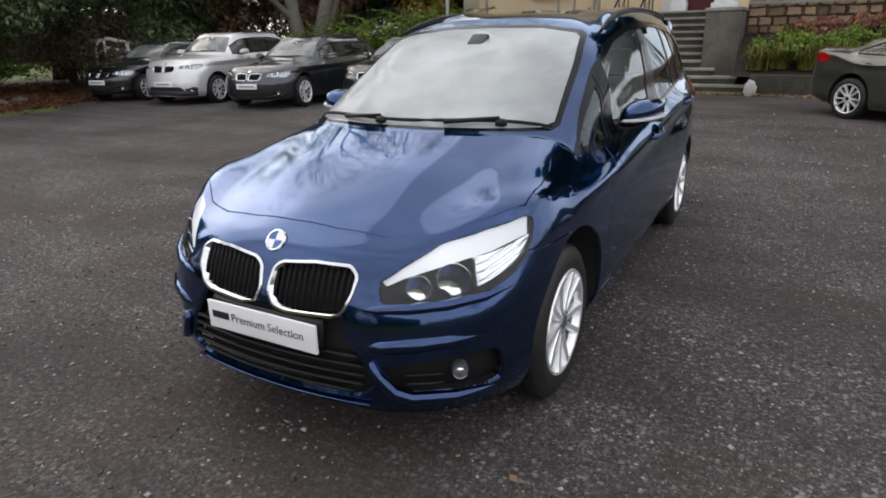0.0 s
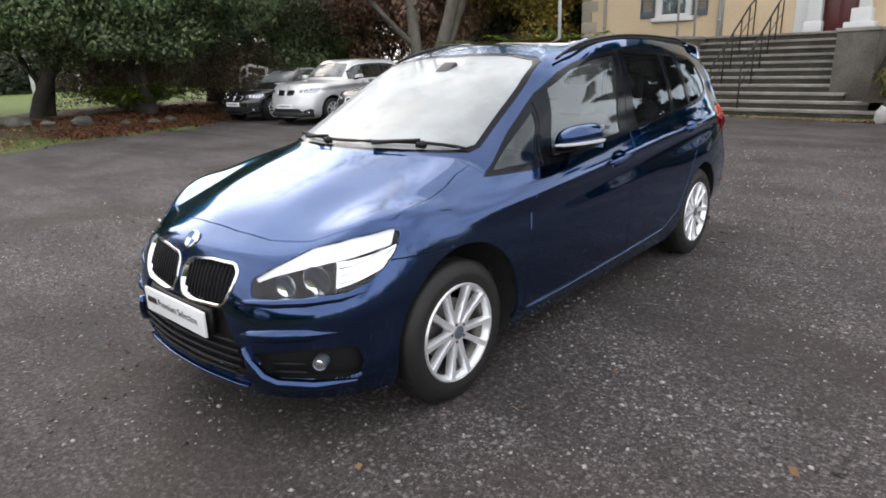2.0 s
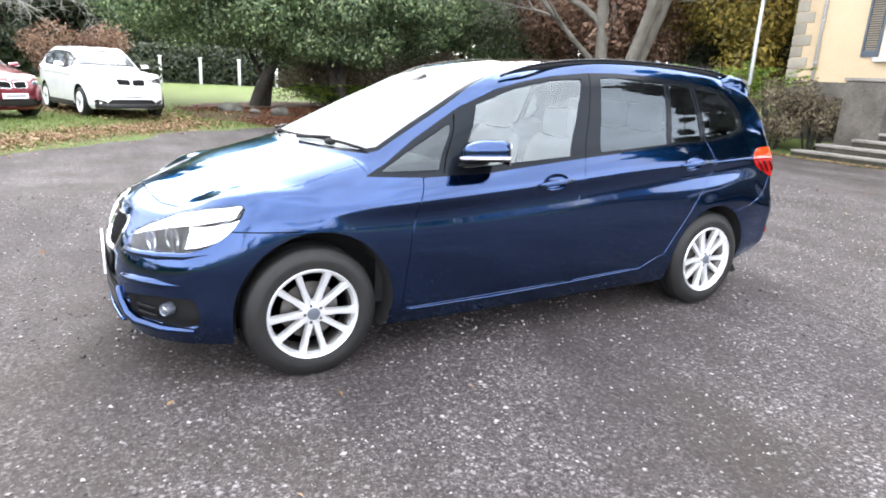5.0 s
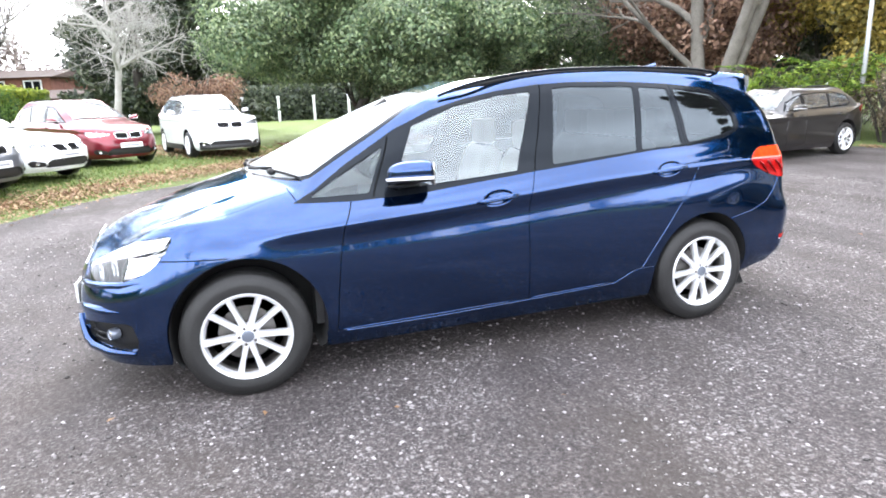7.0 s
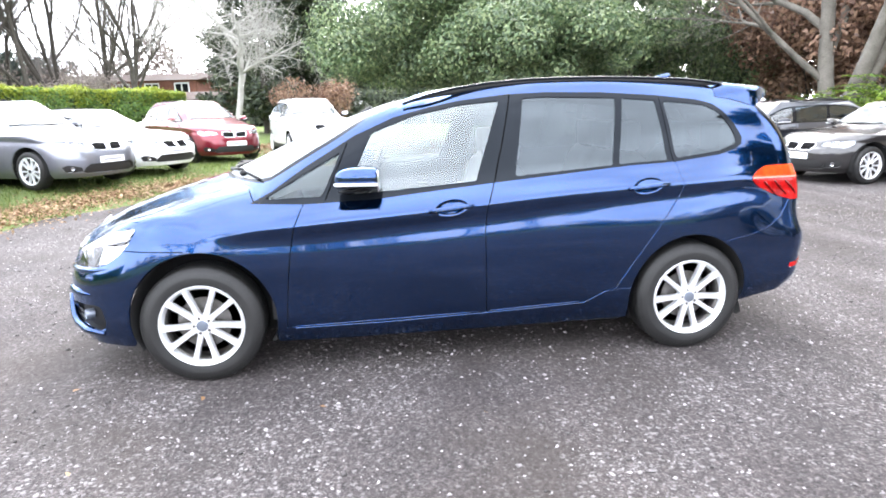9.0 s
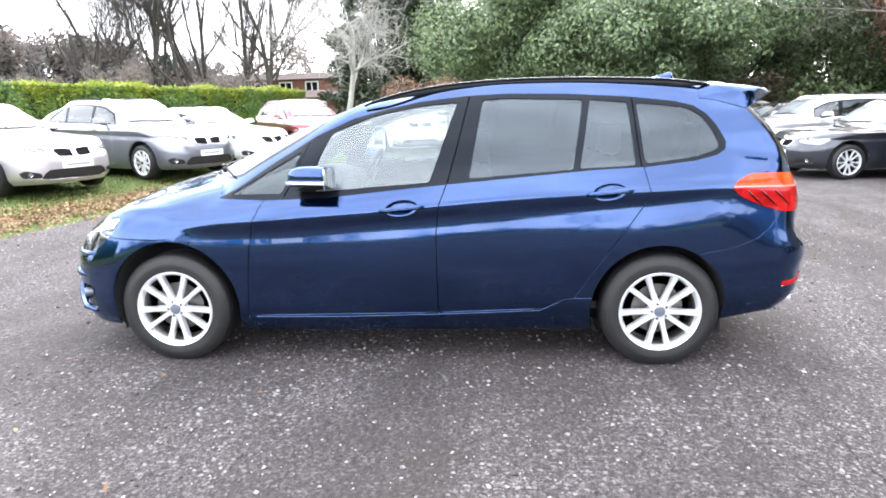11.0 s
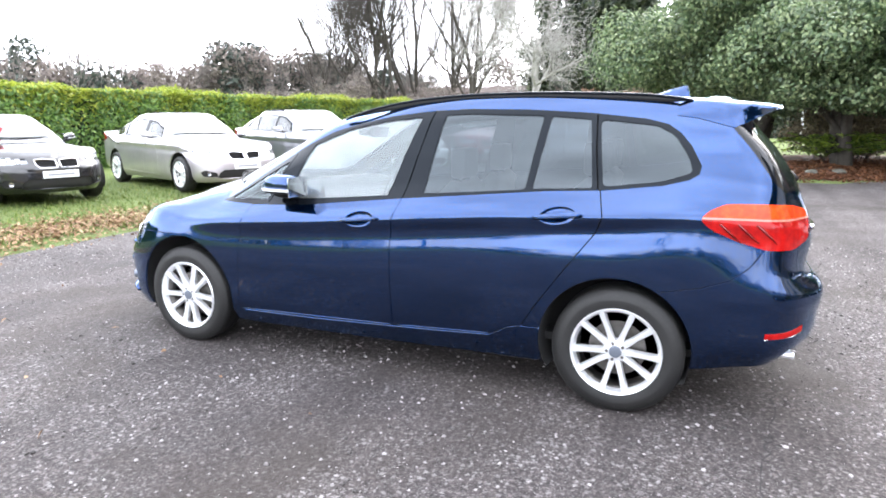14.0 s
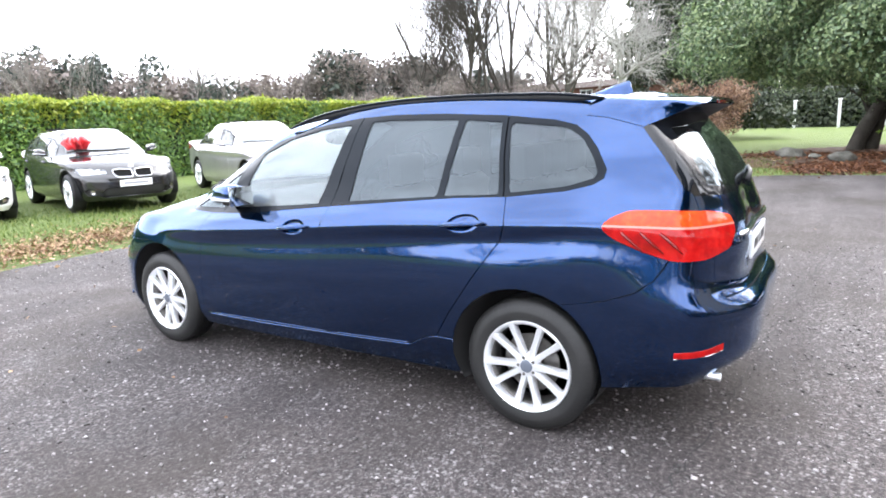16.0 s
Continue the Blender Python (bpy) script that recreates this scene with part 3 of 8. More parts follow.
def wheel(parent, x, y, z, side, spokes=10, r_tyre=.326, r_rim=.222, width=.205, rim_mat=None, dark=None, split=0.55, fine=True):
    """Tyre, rim with spokes, brake disc and hub cap; side is +1 or -1, the outer face's direction."""
    rim_mat = rim_mat or ALLOY
    hub = part("wheel", lathe([(-.02, .03), (.02, .03)], n=12), BRAKE, parent)
    hub.location = (x, y, z)
    w, n = width / 2, 56 if fine else 28
    prof = [(-w + .012, r_rim - .006), (-w, r_rim + .03), (-w + .002, r_tyre - .045), (-w + .02, r_tyre - .012), (-w + .04, r_tyre), (w - .04, r_tyre), (w - .02, r_tyre - .012), (w - .002, r_tyre - .045), (w, r_rim + .03), (w - .012, r_rim - .006)]
    if fine:
        prof[4:6] = [(-w + .035, r_tyre), (-.032, r_tyre), (-.032, r_tyre - .006), (-.026, r_tyre - .006), (-.026, r_tyre), (.026, r_tyre), (.026, r_tyre - .006), (.032, r_tyre - .006), (.032, r_tyre), (w - .035, r_tyre)]
    part("tyre", sharp(lathe(prof, n=n, close=True), 40), RUBBER, hub)
    o = w * side
    lip = lathe([(o * .94, r_rim + .004), (o * 1.0, r_rim), (o * .97, r_rim - .010), (o * .80, r_rim - .018), (o * .66, r_rim - .022), (o * .66, r_rim)], n=n, close=True)
    part("rim_barrel", lathe([(o * .66, r_rim - .021), (-o * .9, r_rim - .02), (-o * .9, r_rim), (o * .66, r_rim)], n=n, close=True), BRAKE, hub)
    bars = bmesh.new()
    for k in range(spokes):
        a = 2 * math.pi * (k + (.07 if k % 2 else -.07)) / spokes
        c, s = math.cos(a), math.sin(a)
        for r0, r1, w0, w1, d0, d1 in ((.045, r_rim - .008, .0160, .0140, .80, .92),):
            vs = []
            for rr, ww, dd in ((r0, w0, d0), ((r0 + r1) / 2, w0 * .84, d0 + .02), (r1, w1 * 1.2, d1)):
                for t, dep in ((-1, 0), (-.72, .008), (.72, .008), (1, 0), (1, -.03), (-1, -.03)):
                    yy, zz = rr * c - t * ww * s, rr * s + t * ww * c
                    vs.append(bars.verts.new((o * dd + side * dep, yy, zz)))
            for q in range(2):
                for j in range(6):
                    bars.faces.new((vs[q * 6 + j], vs[q * 6 + (j + 1) % 6], vs[q * 6 + 6 + (j + 1) % 6], vs[q * 6 + 6 + j]))
    bmesh.ops.recalc_face_normals(bars, faces=bars.faces)
    core = lathe([(o * .45, .06), (o * .82, .056), (o * .87, .045), (o * .88, .034), (o * .88, 0)], n=32)
    part("rim", sharp(join(lip, bars, core), 35), rim_mat, hub)
    part("hub_cap", sharp(lathe([(o * .88, .031), (o * .91, .03), (o * .925, .024), (o * .925, 0)], n=28)), dark or SATIN_BLACK, hub, "dark round centre cap")
    part("brake_disc", sharp(lathe([(o * .12, .142), (o * .22, .142), (o * .22, .06), (o * .38, .058), (o * .38, 0)], n=40)), BRAKE, hub)
    if fine:
        for k in range(5):
            a = 2 * math.pi * (k + .5) / 5
            moved_bolt = lathe([(o * .84, .008), (o * .89, .008), (o * .89, 0)], n=8)
            bmesh.ops.translate(moved_bolt, vec=(0, .043 * math.cos(a), .043 * math.sin(a)), verts=moved_bolt.verts)
            part("wheel_bolt", sharp(moved_bolt), BRAKE, hub)
    part("barrel", lathe([(-o * .3, r_rim - .03), (-o * .3, .02)], n=28), MATT_BLACK, hub)
    return hub


def seat(parent, x, y, z, mat, name="seat"):
    """A car seat: cushion, raked backrest with side bolsters, headrest on two posts."""
    def pad(w, prof):
        bm = bmesh.new()
        cols = []
        for fx, bulge in ((-1, -.25), (-.92, .55), (-.7, 1.0), (-.5, .35), (0, .2), (.5, .35), (.7, 1.0), (.92, .55), (1, -.25)):
            cols.append([bm.verts.new((x + fx * w, y + py + nx * .04 * bulge, z + pz + nz * .04 * bulge)) for py, pz, nx, nz in prof])
        for a, b in zip(cols, cols[1:]):
            for k in range(len(a)):
                bm.faces.new((a[k], b[k], b[(k + 1) % len(a)], a[(k + 1) % len(a)]))
        bm.faces.new(cols[0])
        bm.faces.new(cols[-1][::-1])
        bmesh.ops.recalc_face_normals(bm, faces=bm.faces)
        return bm
    s = part(name, pad(.25, [(-.30, .02, -.6, .3), (-.29, .11, -.6, .6), (-.1, .15, 0, 1), (.18, .12, 0, 1), (.22, .02, 0, 0), (-.1, 0, 0, 0)]), mat, parent)
    part("backrest", pad(.25, [(.15, .08, -1, 0), (.21, .35, -1, 0), (.29, .62, -1, .2), (.33, .68, 0, .6), (.38, .64, .5, 0), (.31, .3, .4, 0), (.25, .08, .4, 0)]), mat, s)
    head = bmesh.new()
    add_box(head, (x - .13, y + .29, z + .70), (x + .13, y + .39, z + .88), .035)
    part("headrest", sharp(head, 50), mat, s)
    for dx in (-.06, .06):
        part("headrest_post", tube([(x + dx, y + .33, z + .62), (x + dx, y + .34, z + .74)], .007, 6), CHROME, s)
    return s


def steering_wheel(parent, x, y, z, r=.185):
    bm = bmesh.new()
    ring = lathe([(.013 * math.cos(a), r + .013 * math.sin(a)) for a in [2 * math.pi * k / 8 for k in range(8)]], "y", 28, close=True)
    spokes = join(box((-r, -.008, -.02), (r, .008, .02)), box((-.02, -.008, -r), (.02, .008, 0)), lathe([(-.03, .06), (.02, .055)], "y", 20))
    bm = join(ring, spokes)
    moved(bm, pose(x, y, z, -25, 0, 0))
    return part("steering_wheel", bm, DASH, parent)


def door_mirror(parent, side, paint_mat, x=.93, y=.865, z=1.078, size=1.0):
    """Rounded housing, dark lower shell and foot, pale indicator strip and the mirror itself."""
    def blob(rx, ry, rz, zlo, zhi, front=1.0):
        bm = bmesh.new()
        bmesh.ops.create_uvsphere(bm, u_segments=28, v_segments=18, radius=1)
        for v in bm.verts:
            c = v.co
            c.x, c.y, c.z = [math.copysign(abs(q) ** .74, q) for q in c]
            if c.y > .55:
                c.y = .55 + (c.y - .55) * .1
            c.x *= 1 - .12 * max(0, c.z)
            c.z = max(zlo, min(zhi, c.z))
            v.co = Vector((c.x * rx + .01 * side * c.z, c.y * ry * (1.15 if c.y < 0 else 1), c.z * rz + .012 * c.x * side))
        return bm
    m = pose(side * abs(x), y, z, 0, 0, -8 * side)
    house = part("door_mirror", sharp(moved(blob(.090 * size, .132 * size, .072 * size, -.36, 1), m), 60), paint_mat, parent, "blue door mirror with a dark lower shell")
    part("lower_shell", sharp(moved(blob(.092 * size, .135 * size, .078 * size, -.54, -.36), m), 60), SATIN_BLACK, house)
    part("indicator_strip", sharp(moved(blob(.0945 * size, .137 * size, .08 * size, -.36, -.16), m @ pose(.012 * side, -.001, -.001)), 60), DRL, house, "pale indicator strip")
    part("mirror_glass", moved(box((-.078 * size, .076 * size, -.05 * size), (.078 * size, .083 * size, .06 * size), .002), m), CHROME, house)
    foot = tube([(side * (abs(x) - .115), y - .075, z - .066), (side * (abs(x) - .07), y - .05, z - .058), (side * (abs(x) - .02), y - .02, z - .048)], [.075, .07, .075], 12, squash=(1.0, .17))
    part("mirror_foot", foot, SATIN_BLACK, house)
    return house


HANDLES = [(1.358, .918), (2.472, .996)]


def bowl_outline(y, z, grow=1.0):
    """The oval of a handle's recess, seen from the side."""
    return [(y + .088 * grow * math.cos(2 * math.pi * k / 28), z + .043 * grow * math.sin(2 * math.pi * k / 28) + .009 * math.cos(2 * math.pi * k / 28)) for k in range(28)]


def door_handle(parent, side, y, z, x, paint_mat, rise=.10, flank=None):
    """A bow handle across a bowl; with flank, the bowl is a dish let into the door, else a black oval painting its
    shade.
    """
    m = Matrix.Translation((side * (x + .001), y, z)) @ Matrix.Rotation(rise, 4, "X")
    bowl = bmesh.new()
    if flank:
        rings = []
        for grow, deep in ((1.02, -.001), (.92, .006), (.7, .0125), (.4, .016)):
            rings.append([bowl.verts.new((side * (flank(py, pz) - deep), py, pz)) for py, pz in bowl_outline(y, z, grow)])
        for a, b in zip(rings, rings[1:]):
            for k in range(28):
                bowl.faces.new((a[k], a[(k + 1) % 28], b[(k + 1) % 28], b[k]))
        bowl.faces.new(rings[-1])
        bmesh.ops.recalc_face_normals(bowl, faces=bowl.faces)
        b = part("door_handle", bowl, paint_mat, parent, "body-coloured pull handle over a round recess")
    else:
        # no recess here: a raised black oval stands in for the bowl's shade
        bmesh.ops.create_uvsphere(bowl, u_segments=20, v_segments=12, radius=1)
        for v in bowl.verts:
            v.co = Vector((v.co.x * .006, v.co.y * .078, v.co.z * .034))
        b = part("door_handle", moved(bowl, m), SATIN_BLACK, parent, "body-coloured pull handle over a black oval for the recess shade")
    pts = [(.004, -.122, -.004), (.020, -.10, 0), (.030, -.05, .003), (.033, 0, .003), (.030, .05, .003), (.020, .10, 0), (.004, .122, -.004)]
    part("handle_bow", moved(tube([(side * px, py, pz) for px, py, pz in pts], [.008, .013, .0145, .0145, .0145, .013, .008], 10, squash=(.7, 1.0)), m), paint_mat, b)
    part("handle_line", moved(tube([(side * (px + .0095), py, pz - .004) for px, py, pz in pts[1:-1]], .003, 6), m), paint_mat, b)
    return b


def blue_car():
    car = new("people_carrier")
    tagged(car, "dark blue metallic people carrier with silver wheels on tarmac", "car")
    bm = shell(CAR_RINGS, 10, [4, 4, 4, 4, 4, 5, 8, 8, 2, 2, 8, 8, 5, 5, 5])
    tree = BVHTree.FromBMesh(bm)
    def flank(y, z):
        hit = tree.ray_cast(Vector((3, y, z)), Vector((-1, 0, 0)))
        return hit[0].x if hit[0] else .86
    def nose(x, z):
        hit = tree.ray_cast(Vector((x, -3, z)), Vector((0, 1, 0)))
        return hit[0].y if hit[0] else -.8
    def tail(x, z):
        hit = tree.ray_cast(Vector((x, 6, z)), Vector((0, -1, 0)))
        return hit[0].y if hit[0] else 3.6
    def top(x, y):
        hit = tree.ray_cast(Vector((x, y, 4)), Vector((0, 0, -1)))
        return hit[0].z if hit[0] else 1.5
    I = IDS
    flankside = lambda c: c.x > .3
    # panels
    mark(bm, cut(bm, [(-.01, -.645), (.2, -.632), (.38, -.60), (.55, -.525), (.70, -.40), (.775, -.285), (.765, -.10), (.742, .05), (.705, .17), (.69, .28), (.5, .165), (.25, .06), (-.01, .035)], TOP, lambda c: c.z > .74 and c.y < .5), I["bonnet"])
    mark(bm, cut(bm, [(.45, .287), (.468, .50), (.49, .684), (.52, .84), (.58, .975), (.62, 1.06), (1.62, 1.12), (1.604, 1.047), (1.558, .922), (1.543, .765), (1.55, .31), (1.0, .292)], SIDE, flankside), I["front_door"])
    mark(bm, cut(bm, [(1.55, .31), (1.543, .765), (1.558, .922), (1.604, 1.047), (1.62, 1.12), (2.655, 1.16), (2.688, 1.0), (2.661, .923), (2.519, .734), (2.383, .543), (2.30, .411), (2.24, .40), (2.12, .336), (1.8, .32)], SIDE, flankside), I["rear_door"])
    mark(bm, cut(bm, [(2.80, .1), (2.968, .661), (3.15, .69), (3.272, .733), (3.345, .79), (3.378, .838), (3.40, .875), (3.52, .872), (3.60, .70), (3.9, .69), (3.9, .1)], SIDE, lambda c: c.y > 2.7), I["rear_bumper"])
    mark(bm, cut(bm, [(-.01, .69), (.60, .70), (.635, .80), (.655, 1.0), (.665, 1.16), (-.01, 1.16)], FRONT, lambda c: c.y > 3.3), I["tailgate"], (0, I["rear_bumper"]))
    layer = bm.faces.layers.int["part"]
    for f in bm.faces:
        c = f.calc_center_median()
        if f[layer] == 0 and c.y < .56 and c.z < .985 and not (c.y > .30 and c.z > .95) and not (c.z < .29 and c.y > .2):
            f[layer] = I["wing"] if (c.y > -.36 and c.z > .742 - .02 * (c.y + .36)) or c.y > .1 else I["front_bumper"]
    # seams between the panels
    w = .0055
    seams = [([(.45, .287), (.468, .50), (.49, .684), (.52, .84), (.58, .975)], SIDE, flankside), ([(1.62, 1.12), (1.604, 1.047), (1.558, .922), (1.543, .765), (1.55, .31)], SIDE, flankside),
             ([(2.655, 1.16), (2.688, 1.0), (2.661, .923), (2.519, .734), (2.383, .543), (2.30, .411), (2.24, .40), (2.12, .336), (1.8, .32), (1.55, .31), (1.0, .292), (.45, .287)], SIDE, flankside),
             ([(2.30, .411), (2.42, .413)], SIDE, flankside), ([(2.955, .655), (3.15, .69), (3.272, .733), (3.345, .79), (3.378, .838), (3.40, .88)], SIDE, lambda c: c.y > 2.7),
             ([(-.36, .748), (-.05, .738)], SIDE, lambda c: c.x > .6 and c.z < .9), ([(.31, .966), (.27, 1.03)], SIDE, lambda c: c.x > .6 and c.y < .6),
             ([(-.01, -.645), (.2, -.632), (.38, -.60), (.55, -.525), (.70, -.40), (.775, -.285), (.765, -.10), (.742, .05), (.705, .17), (.69, .28)], TOP, lambda c: c.z > .74 and c.y < .5),
             ([(-.01, .69), (.60, .70), (.635, .80), (.655, 1.0), (.665, 1.16)], FRONT, lambda c: c.y > 3.3),
             ([(.565, 3.02), (.56, 3.14), (.59, 3.25)], TOP, lambda c: c.z > 1.4)]
    for line, axes, where in seams:
        mark(bm, cut(bm, strip(line, w), axes, where), I["gap"])
    # openings
    for ay, az, ar in ((.015, .345, .388), (2.762, .338, .372)):
        mark(bm, cut(bm, disc(ay, az, ar, 56), SIDE, lambda c: c.x > .5 and c.z < .85), I["arch"])
        mark(bm, cut(bm, [(ay - ar, 0), (ay - ar + .01, az), (ay + ar - .01, az), (ay + ar, 0)], SIDE, lambda c: c.x > .5 and c.z < .5), I["arch"])
    mark(bm, cut(bm, WINDOWS, SIDE, lambda c: c.x > .45 and c.y > .28), I["trim"])
    for name, (poly, r) in PANES.items():
        mark(bm, cut(bm, rounded(poly, r), SIDE, lambda c: c.x > .45 and c.y > .28), I[name])
    for line in ([(1.606, 1.045), (1.655, 1.22), (1.728, 1.506)], [(2.652, 1.118), (2.628, 1.30), (2.612, 1.482)], [(.690, .975), (.745, 1.10), (.815, 1.262)]):
        mark(bm, cut(bm, strip(line, .008), SIDE, lambda c: c.x > .45 and c.y > .28), I["gap"], (I["trim"],))
    for hy, hz in HANDLES:
        mark(bm, cut(bm, bowl_outline(hy, hz), SIDE, flankside), I["gap"], (I["front_door"], I["rear_door"]))
    screen = [(-.01, 1.074), (.3, 1.072), (.52, 1.064), (.645, 1.058), (.662, 1.075), (.605, 1.35), (.568, 1.452), (.53, 1.474), (.3, 1.504), (-.01, 1.511)]
    mark(bm, cut(bm, screen, FRONT, lambda c: -.05 < c.y < 1.4), I["screen_edge"])
    mark(bm, cut(bm, [(-.01, 1.084), (.3, 1.082), (.50, 1.077), (.60, 1.073), (.638, 1.09), (.58, 1.34), (.545, 1.44), (.51, 1.462), (.3, 1.49), (-.01, 1.497)], FRONT, lambda c: -.05 < c.y < 1.4), I["windscreen"])
    mark(bm, cut(bm, [(-.01, 1.34), (.42, 1.36), (.47, 1.42), (.475, 2.60), (.43, 2.68), (-.01, 2.70)], TOP, lambda c: c.z > 1.5), I["roof_glass"])
    mark(bm, cut(bm, [(3.225, 1.43), (3.335, 1.30), (3.425, 1.17), (3.47, 1.13), (3.56, 1.118), (3.9, 1.11), (3.9, 1.5), (3.26, 1.47)], SIDE, lambda c: c.y > 3.1), I["rear_edge"])
    mark(bm, cut(bm, [(-.01, 1.14), (.45, 1.15), (.555, 1.17), (.545, 1.28), (.50, 1.41), (-.01, 1.43)], FRONT, lambda c: c.y > 3.2), I["rear_glass"])
    mark(bm, cut(bm, LOWER_GRILLE, FRONT, lambda c: c.y < -.5), I["lower_grille"])
    mark(bm, cut(bm, KIDNEY, FRONT, lambda c: c.y < -.5), I["kidney"])
    mark(bm, cut(bm, inset(KIDNEY, .0085), FRONT, lambda c: c.y < -.5), I["kidney_hole"])
    mark(bm, cut(bm, FOG, FRONT, lambda c: c.y < -.3), I["fog"])
    mark(bm, cut(bm, HEADLAMP, DIAG_F, lambda c: c.y < 0 and c.z > .6), I["headlamp"])
    mark(bm, cut(bm, TAILLAMP, DIAG_R, lambda c: c.y > 3), I["taillamp"])
    mark(bm, cut(bm, [(1.60, 1.018), (1.9, 1.012), (2.3, 1.0), (2.3, 1.1), (1.6, 1.1)], DIAG_R, lambda c: c.y > 3), I["tail_amber"], (I["taillamp"],))
    mark(bm, cut(bm, [(1.60, 1.010), (1.9, 1.004), (2.3, .992), (2.3, 1.0), (1.9, 1.012), (1.6, 1.018)], DIAG_R, lambda c: c.y > 3), I["tail_band"], (I["taillamp"], I["tail_amber"]))
    mark(bm, cut(bm, [(1.86, .462), (2.0, .468), (2.09, .48), (2.09, .508), (2.0, .495), (1.86, .488)], DIAG_R, lambda c: c.y > 3), I["reflector"])

    # painted panels
    part("body", taken(bm, I["body"], both=True, rim=.02), BLUE, car)
    part("bonnet", taken(bm, I["bonnet"], both=True), BLUE, car)
    part("front_bumper", taken(bm, I["front_bumper"], both=True, rim=.02), BLUE, car)
    part("rear_bumper", taken(bm, I["rear_bumper"], both=True, rim=.02), BLUE, car)
    part("tailgate", taken(bm, I["tailgate"], both=True), BLUE, car)
    part("windscreen", taken(bm, I["windscreen"], both=True, lift=-.002, rim=0), GLASS_SCREEN, car, "raked windscreen whitened by a misted film, mirroring the sky").visible_shadow = False
    part("windscreen_border", taken(bm, I["screen_edge"], both=True, rim=.006), GLOSS_BLACK, car)
    part("roof_glass", taken(bm, I["roof_glass"], both=True, rim=.006), GLASS_ROOF, car, "dark panoramic glass roof")
    part("rear_window", taken(bm, I["rear_glass"], both=True, lift=-.002, rim=0), GLASS_TINT, car)
    part("rear_window_border", taken(bm, I["rear_edge"], both=True, rim=.006), PANEL_GLASS, car, "black glass panel beside the rear window")
    # dark lining behind the seams, arches and openings
    hidden = [I[k] for k in ("body", "bonnet", "front_bumper", "wing", "front_door", "rear_door", "rear_bumper", "tailgate", "gap", "trim", "reflector", "taillamp", "tail_amber", "tail_band")]
    part("inner_lining", taken(bm, hidden, both=True, lift=-.018, rim=0), MATT_BLACK, car)
    part("lower_grille", taken(bm, I["lower_grille"], both=True, lift=-.05, rim=0), MATT_BLACK, car)
    bars = bmesh.new()
    for z, half in ((.30, .36), (.335, .40), (.37, .41), (.405, .40), (.44, .385)):
        pts = [(half * k / 8, nose(abs(half * k / 8), z) + .012, z) for k in range(-8, 9)]
        tube(pts, .009, 6, bars, squash=(1.5, .7))
    part("grille_bars", bars, SATIN_BLACK, car)
    apron = [(x, nose(abs(x), .50) + .004, .50) for x in [.262 * k / 8 for k in range(-8, 9)]]
    part("plate_backing", tube(apron, .058, 8, squash=(.22, 1)), SATIN_BLACK, car)
    lip = [(x, nose(abs(x), .262) - .004, .255) for x in [.42 * k / 10 for k in range(-10, 11)]]
    part("bumper_lip", tube(lip, .009, 8, squash=(1.6, .6)), BLUE, car)

    for side in (1, -1):
        flip = side < 0
        for name in ("wing", "front_door", "rear_door"):
            p = part(name, taken(bm, I[name], mirror=flip), BLUE, car)
            if name == "front_door":
                door_handle(p, side, *HANDLES[0], flank(*HANDLES[0]), BLUE, .10, flank)
                door_mirror(p, side, BLUE, .912, .90, 1.082)
            if name == "rear_door":
                door_handle(p, side, *HANDLES[1], flank(*HANDLES[1]), BLUE, .09, flank)
        tr = part("window_trim", taken(bm, I["trim"], mirror=flip, lift=.001, rim=.01), GLOSS_BLACK, car, "gloss black window surround and pillars")
        for name in PANES:
            mat = GLASS_QUARTER if name == "front_quarter_pane" else GLASS_CLEAR if name.startswith("front") else GLASS_TINT
            part(name, taken(bm, I[name], mirror=flip, lift=-.004, rim=0), mat, tr).visible_shadow = False
        for name, y0, y1, z0, z1 in (("front_door_edge", .48, 1.53, .296, .319), ("rear_door_edge", 1.57, 2.12, .321, .345)):
            pts = [(y0 + (y1 - y0) * k / 6, z0 + (z1 - z0) * k / 6) for k in range(7)]
            part(name, tube([(side * (flank(y_, z_) + .001), y_, z_) for y_, z_ in pts], .0032, 6), BLUE, car)
        # kidney grille with upright bars
        k = part("kidney_grille", taken(bm, I["kidney"], mirror=flip, lift=.006, rim=.03), CHROME, car, "chrome-rimmed kidney grille with black upright bars")
        part("grille_recess", taken(bm, I["kidney_hole"], mirror=flip, lift=-.05, rim=0), MATT_BLACK, k)
        inner = inset(KIDNEY, .014)
        for j in range(14):
            x = .040 + j * .0245
            zs = [z / 1000 for z in range(560, 742, 2) if inside(inner, x, z / 1000)]
            if len(zs) > 4:
                pts = [(side * x, nose(x, z) + .012, z) for z in (zs[0], zs[len(zs) // 3], zs[2 * len(zs) // 3], zs[-1])]
                part("grille_bar", tube(pts, .007, 6, squash=(.45, 1.2)), GRILLE_BLACK, k)
        # headlamp: clear lens over a dark tray, two round reflectors and a pale light guide
        h = part("headlamp", taken(bm, I["headlamp"], mirror=flip, lift=-.001, rim=0), LENS, car, "clear headlamp with two round reflectors")
        h.visible_shadow = False
        tray = taken(bm, I["headlamp"], mirror=flip, lift=-.055, rim=-.05)
        part("lamp_tray", tray, GRILLE_BLACK, h)
        def on_lamp(a, z, deep):
            d = Vector((.8, .6, 0)) * a
            hit = tree.ray_cast(d + Vector((.6, -.8, 0)) * 3 + Vector((0, 0, z)), Vector((-.6, .8, 0)))
            p = hit[0] if hit[0] else d + Vector((.4, -.5, z))
            p = p + Vector((-.6, .8, 0)) * deep
